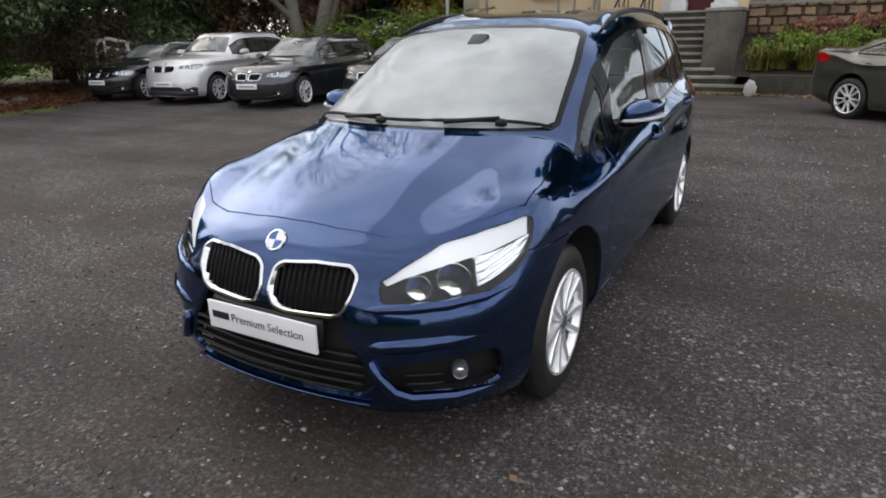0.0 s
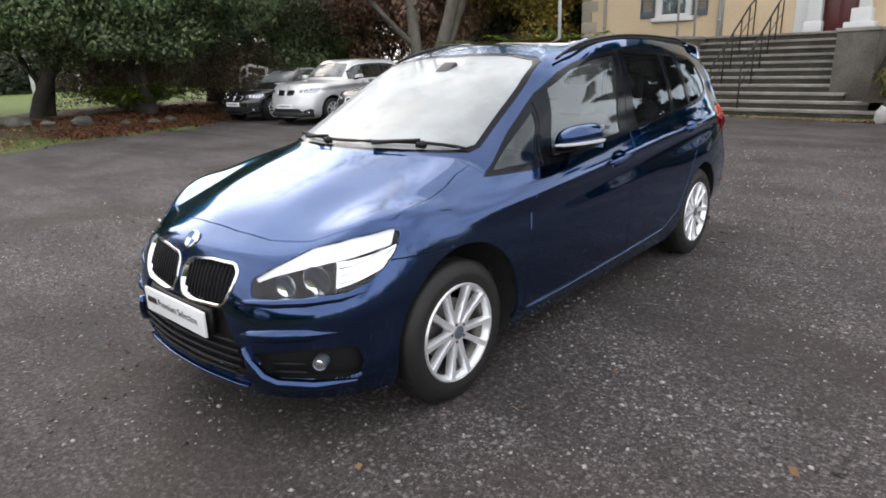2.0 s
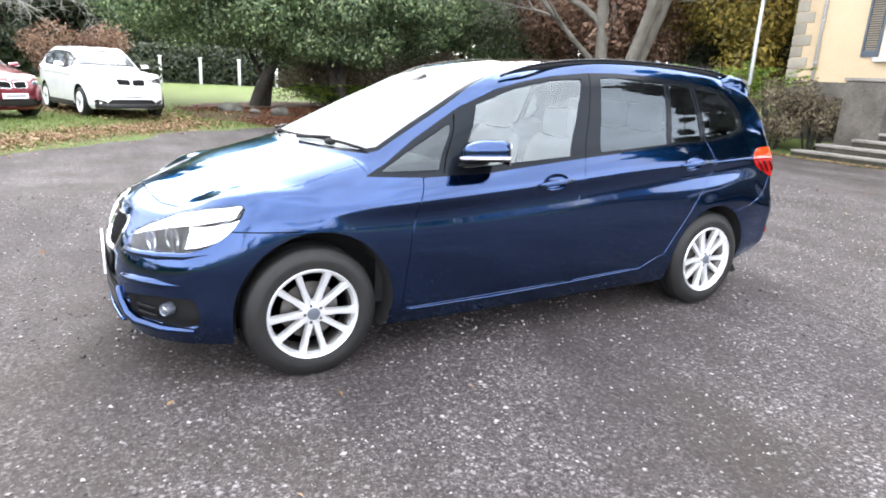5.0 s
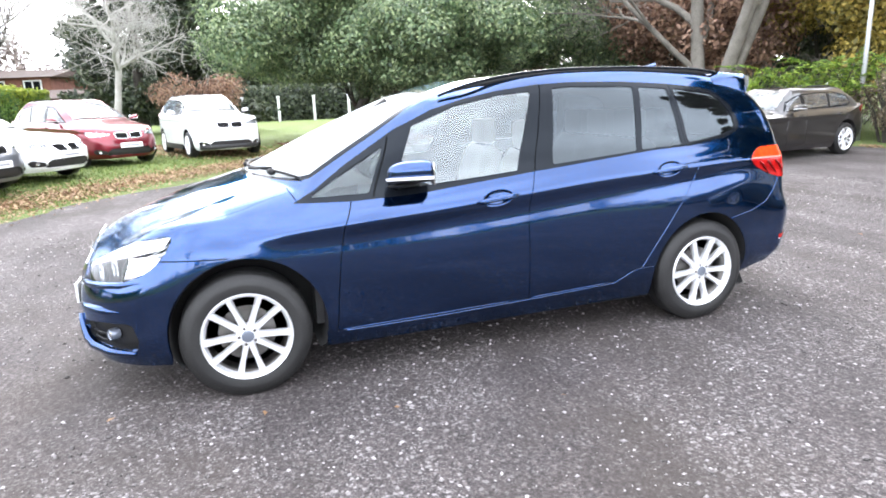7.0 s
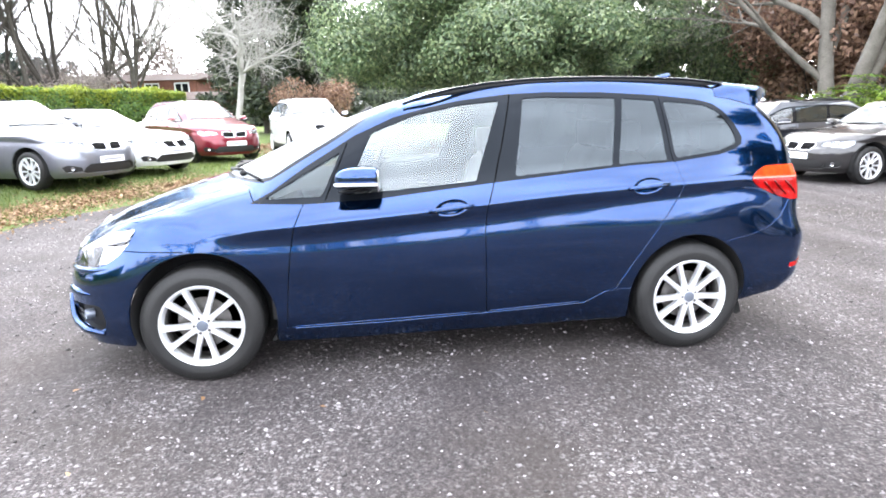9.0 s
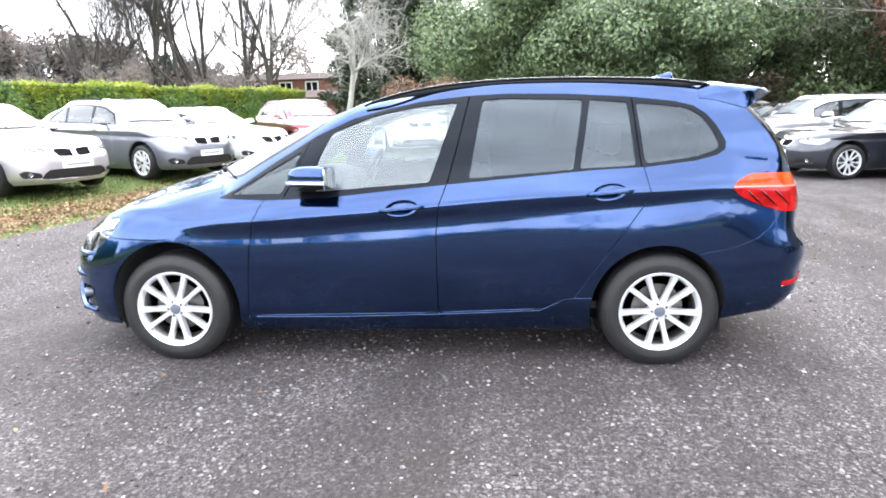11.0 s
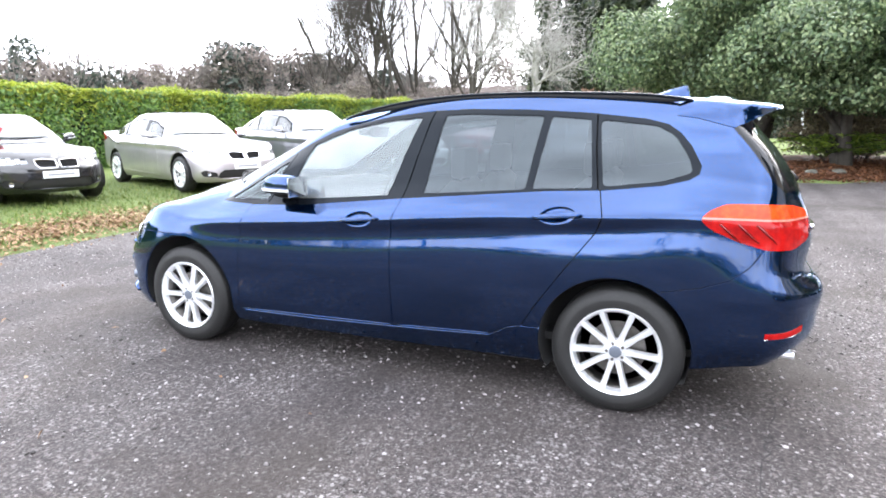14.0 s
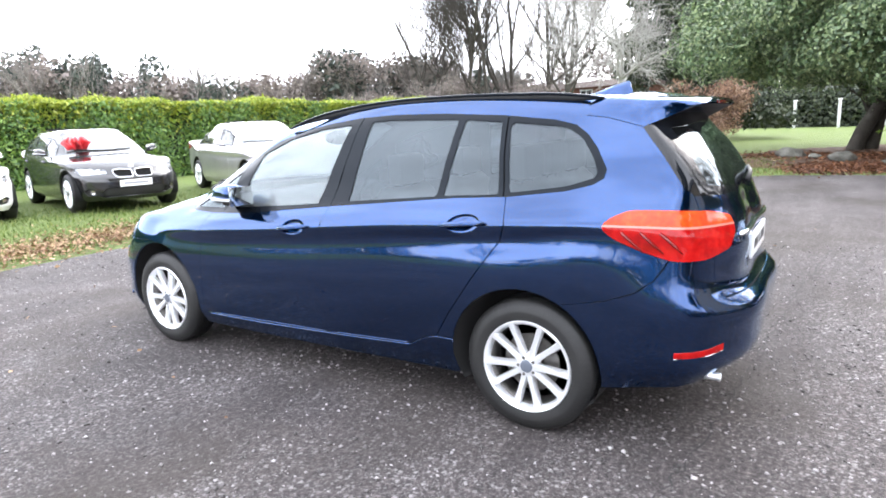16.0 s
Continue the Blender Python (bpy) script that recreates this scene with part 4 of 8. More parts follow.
            return Vector((side * p.x, p.y, p.z))
        for a, z, r in ((.045, .668, .043), (.165, .686, .057)):
            c = on_lamp(a, z, .028)
            bowl = lathe([(.004, r), (0, r * 1.06), (.003, r * .96), (.022, r * .8), (.040, r * .45), (.046, r * .22), (.030, r * .2), (.026, 0)], "y", 28)
            part("lamp_bowl", moved(bowl, Matrix.Translation(c) @ Matrix.Rotation(side * radians(22), 4, "Z")), REFLECTOR, h, "round chrome reflector")
        guide = bmesh.new()
        top_line = [(-.075, .692), (.0, .732), (.144, .794), (.30, .832), (.452, .855)]
        low_line = [(-.06, .681), (.0, .703), (.144, .736), (.30, .766), (.44, .800)]
        rows = [[guide.verts.new(on_lamp(a, z, deep)) for a, z in ln] for ln, deep in ((top_line, .016), (low_line, .008))]
        for p, q in zip(rows, rows[1:]):
            for j in range(4):
                guide.faces.new((p[j], p[j + 1], q[j + 1], q[j]))
        part("light_guide", guide, DRL, h, "white light guide along the top edge")
        side_bowl = bmesh.new()
        grid = [[side_bowl.verts.new(on_lamp(.235 + .222 * i / 5, .655 + .085 * (i / 5) ** 1.6 + (.095 - .008 * i) * j / 4, .028 + .02 * math.sin(math.pi * i / 5))) for i in range(6)] for j in range(5)]
        for p, q in zip(grid, grid[1:]):
            for j in range(5):
                side_bowl.faces.new((p[j], p[j + 1], q[j + 1], q[j]))
        part("indicator_bowl", side_bowl, REFLECTOR, h, "ribbed chrome indicator reflector")
        for f_ in (.2, .5, .8):
            part("lamp_rib", tube([on_lamp(.25 + .2 * q, .655 + .085 * q ** 1.6 + .09 * f_, .024) for q in (0, .25, .5, .75, 1)], .002, 5), REFLECTOR, h)
        part("lamp_divider", tube([on_lamp(.236, z, .020) for z in (.648, .68, .71, .745)], .006, 6), DASH, h)
        shelf = [(.36, .598), (.45, .606), (.55, .612), (.65, .619), (.74, .631), (.80, .648)]
        part("bumper_shelf", tube([(side * x, nose(x, z) + .010, z) for x, z in shelf], [.006, .018, .020, .020, .018, .006], 10), BLUE, car)
        # fog lamp recess
        fg = part("fog_recess", taken(bm, I["fog"], mirror=flip, lift=-.045, rim=-.045), SATIN_BLACK, car, "black lower air inlet with a round fog lamp")
        fy = nose(.69, .375)
        part("fog_lamp", moved(sharp(lathe([(-.012, .023), (-.015, .026), (0, .029), (.03, .028)], "y", 28)), pose(side * .688, fy + .02, .378, 0, 0, side * 32)), HUB_GREY, fg, "small round fog lamp with a chrome ring")
        part("fog_lens", moved(lathe([(-.016, 0), (-.013, .014), (-.006, .024)], "y", 24), pose(side * .688, fy + .02, .378, 0, 0, side * 32)), REFLECTOR, fg)
        for z in (.335, .37):
            part("inlet_bar", tube([(side * x, nose(x, z) + .03, z) for x in (.53, .57, .61, .64)], .006, 6), SATIN_BLACK, fg)
        blade = [(.445, .432), (.465, .375), (.51, .315), (.56, .288), (.68, .283), (.775, .285)]
        part("bumper_blade", tube([(side * x, nose(x, z) - .006, z + .004) for x, z in blade], [.014, .020, .024, .024, .022, .012], 10, squash=(1, .95)), BLUE, car, "angled blue blade under the fog lamp")
        crease = [(.39, .474), (.47, .483), (.56, .492), (.66, .499), (.75, .502)]
        part("bumper_crease", tube([(side * x, nose(x, z) + .012, z) for x, z in crease], [.008, .026, .030, .026, .008], 12), BLUE, car)
        # tail lamp
        t = part("tail_lamp", taken(bm, I["taillamp"], mirror=flip, lift=.004, rim=.02), RED_LENS, car, "red wraparound tail lamp with an orange upper half")
        part("upper_lens", taken(bm, I["tail_amber"], mirror=flip, lift=.004, rim=.02), AMBER_LENS, t, "orange-red upper lens")
        part("lens_band", taken(bm, I["tail_band"], mirror=flip, lift=.006, rim=.02), BAND_LENS, t, "thin pale pink band")
        def on_tail(a, z, out):
            d = Vector((-.7071, .7071, 0)) * a
            hit = tree.ray_cast(d + Vector((.7071, .7071, 0)) * 6 + Vector((0, 0, z)), Vector((-.7071, -.7071, 0)))
            p = (hit[0] if hit[0] else d + Vector((2, 2, z))) + Vector((.7071, .7071, 0)) * out
            return Vector((side * p.x, p.y, p.z))
        for a0 in (1.69, 1.755, 1.82):
            bar = tube([on_tail(a0 + .075 * q, .99 - .085 * q, .003) for q in (0, .33, .66, 1)], [.014, .018, .015, .006], 8, squash=(1, .35))
            part("lamp_fin", bar, RED_DARK, t, "deep red slanted fin")
        part("bumper_reflector", taken(bm, I["reflector"], mirror=flip, lift=.003, rim=.01), RED_LENS, car, "narrow red bumper reflector")
        part("reflector_edge", tube([on_tail(a, z, .003) for a, z in ((1.86, .459), (2.0, .465), (2.09, .477))], .0035, 6), CHROME, car)
        # roof rail
        line = [(x + .004, y, z - .002) for x, y, z in glide(np.array([(.612, 1.13, 1.468), (.598, 1.30, 1.522), (.586, 1.50, 1.560), (.577, 1.80, 1.590), (.572, 2.20, 1.600), (.570, 2.60, 1.592), (.567, 2.90, 1.574), (.562, 3.05, 1.550)]), np.array((.62, .99, 1.40)), np.array((.56, 3.15, 1.52)), 5)]
        part("roof_rail", tube([(side * x, y, z) for x, y, z in line], .0095, 8, squash=(1.0, .8)), GLOSS_BLACK, car, "black roof rail")
        part("rail_foot", tube([(side * (x - .004), y, z - .016 * min(1, k / 8, (len(line) - 1 - k) / 5)) for k, (x, y, z) in enumerate(line)], [.005 + .012 * min(1, k / 8, (len(line) - 1 - k) / 5) for k in range(len(line))], 8, squash=(.42, 1)), SATIN_BLACK, car)
        # arch liner
        for ay, az, ar in ((.022, .345, .385), (2.762, .338, .37)):
            liner = bmesh.new()
            rows = []
            for x in (None, .60):
                ring = [(ay + ar * math.cos(radians(d)), max(.2, az + ar * math.sin(radians(d)))) for d in range(-30, 211, 10)]
                rows.append([liner.verts.new((side * (x or flank(y_ + (.012 if y_ > ay else -.012), z_ + .01) - .004), y_, z_)) for y_, z_ in ring])
            for q in range(len(rows[0]) - 1):
                liner.faces.new((rows[0][q], rows[0][q + 1], rows[1][q + 1], rows[1][q]))
            liner.faces.new(rows[1])
            part("arch_liner", liner, MATT_BLACK, car)
        for y in (0.0, 2.78):
            wheel(car, side * .757, y, .323, side, dark=HUB_GREY)
        # wipers
    def on_screen(x, deep, lift):
        y = .05 + .57 * x * x + deep
        return (x, y, top(min(abs(x), .64), y) + lift)
    for px, x0, x1 in ((-.10, -.60, .17), (.45, .13, .645)):
        w_ = part("windscreen_wiper", tube([on_screen(px - .015, .045, .012), on_screen(px + .015, .045, .012), on_screen(px + .03, .045, .012)], [.016, .02, .012], 8), SATIN_BLACK, car, "black wiper lying at the foot of the windscreen")
        part("wiper_blade", tube([on_screen(x0 + (x1 - x0) * k / 10, .055, .014) for k in range(11)], [.004] + [.0085] * 9 + [.004], 6, squash=(.8, 1)), SATIN_BLACK, w_)
        part("wiper_arm", tube([on_screen(px - .22, .03, .022), on_screen(px - .08, .035, .03), on_screen(px, .05, .03)], [.012, .010, .008], 6), SATIN_BLACK, w_)
    # number plate with its wording
    py = nose(.2, .49) - .022
    plate = part("front_plate", box((-.258, py - .006, .440), (.258, py + .006, .548), .003), WHITE_PLATE, car, "white front plate with black wording")
    part("wording_bar", box((-.235, py - .0075, .484), (-.152, py - .0058, .512)), INK, plate, "black bar", smooth=False)
    txt = bpy.data.curves.new("wording", "FONT")
    txt.body, txt.size, txt.align_x, txt.extrude = "Premium Selection", .0455, "LEFT", .0006
    txt.materials.append(INK)
    word = new("wording", txt)
    word.parent, word.matrix_basis = plate, pose(-.140, py - .0068, .483, 90, 0, 0)
    ty = tail(.2, .86) + .004
    rear_plate = part("rear_plate", box((-.258, ty - .006, .80), (.258, ty + .008, .912), .003), WHITE_PLATE, car, "pale rear number plate")
    for x0, x1 in ((-.20, -.06), (-.02, .02), (.06, .20)):
        part("plate_bar", box((x0, ty + .0078, .835), (x1, ty + .0095, .88)), INK, rear_plate, smooth=False)
    part("tailgate_strip", tube([(x, tail(abs(x), .945) + .006, .945) for x in [.46 * k / 8 for k in range(-8, 9)]], .011, 8), CHROME, car, "chrome strip above the rear plate")
    em = moved(sharp(lathe([(-.001, .043), (-.007, .041), (-.008, .035), (-.004, .033)], "y", 36)), pose(0, nose(0, .779) - .001, .779, -40, 0, 0))
    e = part("bonnet_emblem", em, CHROME, car, "round badge with a silver ring and blue and white quarters")
    for k in range(4):
        q = bmesh.new()
        vs = [q.verts.new((0, -.0062, 0))] + [q.verts.new((.034 * math.cos(radians(90 * k + d)), -.0062, .034 * math.sin(radians(90 * k + d)))) for d in range(0, 91, 15)]
        q.faces.new(vs)
        part("badge_quarter", moved(q, pose(0, nose(0, .779) - .001, .779, -40, 0, 0)), EMBLEM_BLUE if k % 2 else WHITE_PLATE, e)
    # spoiler over the rear window: a hollow wedge flush with roof and flanks
    sp = bmesh.new()
    rows = []
    for y, zt, edge, low, thick in ((2.985, 0, .606, 1.478, .03), (3.08, 1.572, .609, 1.465, .03), (3.17, 1.565, .611, 1.440, .04), (3.24, 1.559, .606, 1.420, .05), (3.32, 1.553, .556, 1.456, .045), (3.40, 1.547, .484, 1.494, .035), (3.455, 1.539, .405, 1.512, .02)):
        line = [(0, 0), (edge * .5, -.003), (edge * .75, -.008), (edge - .06, -.016), (edge - .022, -.030 if y < 3.3 else -.022)]
        side_x = max(edge, flank(y, low) + .003) if y < 3.3 else edge
        right = [(x, zt + dz if zt else top(x, y) + .003) for x, dz in line] + [(edge - .004, (zt - (.058 if y < 3.3 else .030)) if zt else top(edge - .004, y) + .003), (side_x, low)]
        base = right[0][1] - thick
        under = [(side_x - .02, low + .003), (edge * .65, base - .012), (0, base)]
        sect = right + under + [(-x, z) for x, z in under[-2::-1]] + [(-x, z) for x, z in right[:0:-1]]
        rows.append([sp.verts.new((x, y, z)) for x, z in sect])
    for a, b in zip(rows, rows[1:]):
        for k in range(len(a)):
            sp.faces.new((a[k], a[(k + 1) % len(a)], b[(k + 1) % len(a)], b[k]))
    sp.faces.new(rows[-1])
    bmesh.ops.recalc_face_normals(sp, faces=sp.faces)
    sp.normal_update()
    crown = max(sp.faces, key=lambda f: f.calc_center_median().z)
    if crown.normal.z < 0:
        bmesh.ops.reverse_faces(sp, faces=sp.faces)
    lower = sp.copy()
    sp.normal_update()
    lower.normal_update()
    bmesh.ops.delete(sp, geom=[f for f in sp.faces if f.normal.z < -.15], context="FACES")
    bmesh.ops.delete(lower, geom=[f for f in lower.faces if f.normal.z >= -.15], context="FACES")
    spoiler = part("roof_spoiler", sharp(sp, 45), BLUE, car)
    part("spoiler_underside", lower, SATIN_BLACK, spoiler, "black underside")
    part("brake_light", box((-.16, 3.435, 1.513), (.16, 3.459, 1.525), .003), RED_DARK, car)
    part("rear_wiper", tube([(.0, 3.585, 1.140), (-.20, 3.575, 1.165), (-.40, 3.54, 1.175)], [.016, .011, .008], 8), SATIN_BLACK, car)
    fin = bmesh.new()
    secs = []
    for y, h, hw in ((2.74, .004, .012), (2.82, .024, .026), (2.91, .055, .024), (2.985, .075, .014), (3.0, .074, .010), (3.02, .005, .012)):
        zt = top(0, y)
        secs.append([fin.verts.new(p) for p in ((-hw, y, zt - .004), (-hw * .6, y, zt + h * .7), (0, y, zt + h), (hw * .6, y, zt + h * .7), (hw, y, zt - .004))])
    for a, b in zip(secs, secs[1:]):
        for k in range(4):
            fin.faces.new((a[k], a[k + 1], b[k + 1], b[k]))
    bmesh.ops.recalc_face_normals(fin, faces=fin.faces)
    part("roof_aerial", fin, BLUE, car, "blue shark-fin aerial")
    part("exhaust_tip", moved(lathe([(-.14, .016), (.03, .018), (.033, .016), (.03, .013), (-.02, .012), (-.02, 0)], "y", 20), pose(.585, 3.56, .328)), ALLOY, car, "round bright exhaust tip")
    # underside and cabin
    floor_pan = prism([(-.52, -.60), (.52, -.60), (.66, -.40), (.55, -.38), (.55, .42), (.80, .45), (.80, 2.36), (.55, 2.38), (.55, 2.6), (-.55, 2.6), (-.55, 2.38), (-.80, 2.36), (-.80, .45), (-.55, .42), (-.55, -.38), (-.66, -.40)], .20, .26, "z")
    part("underbody", floor_pan, MATT_BLACK, car)
    part("rear_underbody", box((-.56, 2.6, .34), (.56, 3.5, .40)), MATT_BLACK, car, smooth=False)
    part("silencer", box((-.35, 3.0, .27), (.5, 3.4, .35), .03), MATT_BLACK, car)
    cabin = part("cabin_floor", box((-.72, .45, .30), (.72, 3.3, .34)), DASH, car, smooth=False)
    part("bulkhead", box((-.74, .36, .30), (.74, .40, .96)), DASH, car, smooth=False)
    dash = bmesh.new()
    prof = [(.30, .99), (.42, 1.035), (.62, 1.045), (.78, 1.0), (.84, .93), (.82, .82), (.72, .70), (.50, .60), (.38, .62)]
    cols = [[dash.verts.new((x, y + .10 * (abs(x) / .7) ** 3, z - .02 * (abs(x) / .7) ** 4)) for y, z in prof] for x in [.70 * k / 6 for k in range(-6, 7)]]
    for a, b in zip(cols, cols[1:]):
        for k in range(len(a)):
            dash.faces.new((a[k], b[k], b[(k + 1) % len(a)], a[(k + 1) % len(a)]))
    bmesh.ops.recalc_face_normals(dash, faces=dash.faces)
    part("dashboard", dash, DASH, car)
    steering_wheel(car, -.36, .98, .99)
    for x in (-.36, .36):
        seat(car, x, 1.45, .42, CREAM_HIDE, "front_seat")
    for x in (-.34, 0, .34):
        seat(car, x * .98, 2.22, .46, CREAM_HIDE, "rear_seat")
    for x in (-.29, .29):
        seat(car, x, 2.86, .44, DASH, "third_row_seat")
    part("cabin_mirror", moved(box((-.12, -.012, -.035), (.12, .012, .035), .01), pose(0, 1.02, 1.38, -15, 0, 0)), DASH, car)
    part("sensor_box", moved(box((-.05, -.03, -.06), (.05, .03, .06), .012), pose(0, .93, 1.41, -58, 0, 0)), DASH, car)
    part("headlining", box((-.54, 1.35, 1.50), (.54, 2.95, 1.515)), CREAM_HIDE, car, smooth=False)
    bm.free()
    return car


blue_car()

# ---- the ground: tarmac yard, lawn ----
EDGE = [(30, -7.5), (12, -5.6), (6, -4.7), (.3, -4.15), (-2, -4.25), (-4.6, -3.75), (-6.4, -3.0), (-8.3, -1.95), (-10.3, -.4), (-12.0, 1.2), (-13.0, 3.2), (-13.5, 6.0), (-15.0, 7.6), (-17.5, 8.6), (-17.5, 14.2), (-9.0, 14.4), (30, 14.4)]


def edge_distance(x, y):
    """Metres outside the yard (positive) or inside it (negative)."""
    best = 1e9
    for (ax, ay), (bx, by) in zip(EDGE, EDGE[1:] + EDGE[:1]):
        ex, ey = bx - ax, by - ay
        t = max(0, min(1, ((x - ax) * ex + (y - ay) * ey) / (ex * ex + ey * ey)))
        best = min(best, math.hypot(x - ax - t * ex, y - ay - t * ey))
    return -best if inside(EDGE, x, y) else best


def land(x, y):
    """Height of the ground: the lawn lies a little over the yard."""
    d = edge_distance(x, y)
    rise = .19 * max(0.0, min(1.0, (d + .1) / 2.2))
    return rise + (.025 * noise.noise(Vector((x * .35, y * .35, 0))) if d > 0 else 0)


def grassland():
    m = varied("lawn_grass", [(.062, .105, .014), (.105, .165, .026), (.15, .19, .05)], .6, .9, 40, .6, .03)
    n, l, b = nodes_of(m)
    v = coords(m)
    blades = noise_tex(m, v, 260, 4, .7)
    base = b.inputs["Base Color"].links[0].from_socket
    tuft = noise_tex(m, v, 7, 4, .6)
    col = mix(m, .65, base, ramp(m, blades, [(.35, (.012, .027, .0048)), (.5, (.108, .156, .036)), (.68, (.228, .252, .096))]))
    l.new(mix(m, ramp(m, tuft, [(.5, (0,) * 3), (.72, (.35,) * 3)]), col, (.096, .072, .036)), b.inputs["Base Color"])
    bump(m, blades, .9, .03)
    return m


def tarmac():
    """Worn tarmac: dark binder, grit lying in drifts, muddy and damp patches, faint wheel tracks."""
    m = material("tarmac", (.06, .06, .062), .88, 0, .3)
    n, l, b = nodes_of(m)
    v = coords(m)
    tracks = noise_tex(m, coords(m, scale=(.22, 1.7, 1)), .9, 5, .6)
    patch, wear, fine = noise_tex(m, v, .42, 6, .62), noise_tex(m, v, 2.3, 6, .68), noise_tex(m, v, 60, 4, .7)
    base = ramp(m, patch, [(.32, (.017, .0143, .0139)), (.5, (.042, .0359, .0352)), (.68, (.082, .0714, .0699))])
    base = mix(m, .45, base, ramp(m, wear, [(.3, (.016, .0135, .0132)), (.52, (.044, .0376, .0369)), (.72, (.092, .0801, .0776))]))
    base = mix(m, .35, base, ramp(m, fine, [(.36, (.014, .0121, .0117)), (.5, (.046, .0398, .0392)), (.64, (.10, .0888, .0871))]))
    base = mix(m, .38, base, ramp(m, tracks, [(.36, (.55, .54, .53)), (.5, (1.0,) * 3), (.64, (1.3, 1.28, 1.27))]), "MULTIPLY")
    clod = noise_tex(m, v, 24, 4, .7)
    base = mix(m, .8, base, ramp(m, clod, [(.36, (.45,) * 3), (.5, (.95,) * 3), (.66, (1.65,) * 3)]), "MULTIPLY")
    gritty = noise_tex(m, v, 48, 3, .8)
    base = mix(m, .6, base, ramp(m, gritty, [(.38, (.5, .49, .49)), (.52, (.95, .93, .93)), (.66, (2.0, 1.97, 1.95))]), "MULTIPLY")
    drift = mix(m, .5, noise_tex(m, v, .9, 5, .65), tracks)
    wob = n.new("ShaderNodeTexNoise")
    wob.inputs["Scale"].default_value, wob.inputs["Detail"].default_value = 60, 2
    l.new(v, wob.inputs["Vector"])
    bent = mix(m, .03, v, wob.outputs["Color"], "ADD")
    for scale, at, few, tone in ((95, .28, .45, (.125, .116, .114)), (52, .26, .5, (.165, .154, .151)), (32, .24, .58, (.215, .203, .198)), (19, .15, .70, (.27, .255, .25))):
        vo = n.new("ShaderNodeTexVoronoi")
        vo.inputs["Scale"].default_value = scale
        vo.inputs["Randomness"].default_value = 1.0
        l.new(bent, vo.inputs["Vector"])
        dots = ramp(m, vo.outputs["Distance"], [(at, (1,) * 3), (at * 1.6, (0,) * 3)])
        pick = n.new("ShaderNodeSeparateColor")
        l.new(vo.outputs["Color"], pick.inputs[0])
        some = ramp(m, pick.outputs[0], [(few, (0,) * 3), (few + .1, (1,) * 3)])
        strewn = ramp(m, drift, [(.42, (.06,) * 3), (.57, (1,) * 3)])
        base = mix(m, mix(m, 1.0, mix(m, 1.0, dots, some, "MULTIPLY"), strewn, "MULTIPLY"), base, tone)
    mud = ramp(m, noise_tex(m, v, .5, 5, .62), [(.47, (0,) * 3), (.62, (.95,) * 3)])
    base = mix(m, mud, base, mix(m, .68, base, (.030, .024, .0195)))
    l.new(base, b.inputs["Base Color"])
    l.new(ramp(m, wear, [(.3, (.7,) * 3), (.7, (.95,) * 3)]), b.inputs["Roughness"])
    bump(m, mix(m, .5, fine, clod), .8, .015)
    return m


GRASS, TARMAC = grassland(), tarmac()


def build_ground():
    bm = bmesh.new()
    xs = sorted(set([-900, -400, -200, -120, -80, -60] + [-50 + k for k in range(0, 101)] + [60, 80, 120, 200, 400, 900]))
    ys = sorted(set([-900, -400, -200, -120, -80, -60] + [-50 + k for k in range(0, 101)] + [60, 80, 120, 200, 400, 900]))
    grid = [[bm.verts.new((x, y, land(x, y) if max(abs(x), abs(y)) < 60 else .19)) for x in xs] for y in ys]
    for a, b in zip(grid, grid[1:]):
        for k in range(len(xs) - 1):
            bm.faces.new((a[k], a[k + 1], b[k + 1], b[k]))
    for v in bm.verts:
        if edge_distance(v.co.x, v.co.y) < -.5:
            v.co.z = -.06
    tagged(part("ground", bm, GRASS), "short green grass with bare earthy spots", "lawn", kind="structure")
    yard = bmesh.new()
    ring = glide(np.array([(x, y, 0) for x, y in EDGE], float), np.array((31, -7.6, 0.)), np.array((31, 14.4, 0.)), 6)
    rnd = random.Random(3)
    pts = [(x + rnd.uniform(-.07, .07) * (k % 6 != 0), y + rnd.uniform(-.07, .07)) for k, (x, y, z) in enumerate(ring)]
    pts += [(60, 14.4), (60, -12)]
    lo = [yard.verts.new((x, y, -.05)) for x, y in pts]
    hi = [yard.verts.new((x, y, .0)) for x, y in pts]
    yard.faces.new(hi)
    for k in range(len(pts)):
        yard.faces.new((lo[k], lo[(k + 1) % len(pts)], hi[(k + 1) % len(pts)], hi[k]))
    bmesh.ops.recalc_face_normals(yard, faces=yard.faces)
    bmesh.ops.triangulate(yard, faces=[f for f in yard.faces if len(f.verts) > 4])
    tagged(part("pavement", yard, TARMAC, smooth=False), "worn dark grey tarmac strewn with pale grit", "tarmac yard", kind="structure")


build_ground()


# ---- leaves, twigs and stones as joined meshes ----
def soup(name, verts, faces, mat, parent=None, label="", smooth=False):
    me = bpy.data.meshes.new(name)
    verts, faces = np.asarray(verts, np.float32).reshape(-1, 3), np.asarray(faces, np.int32)
    k = faces.shape[1]
    me.vertices.add(len(verts))
    me.vertices.foreach_set("co", verts.ravel())
    me.loops.add(faces.size)
    me.loops.foreach_set("vertex_index", faces.ravel())
    me.polygons.add(len(faces))
    me.polygons.foreach_set("loop_start", np.arange(0, faces.size, k, dtype=np.int32))
    me.update(calc_edges=True)
    me.validate()
    me.materials.append(mat)
    if smooth:
        me.polygons.foreach_set("use_smooth", [True] * len(me.polygons))
    ob = new(name, me)
    ob.parent = parent
    if label:
        ob["label"] = label
    return ob


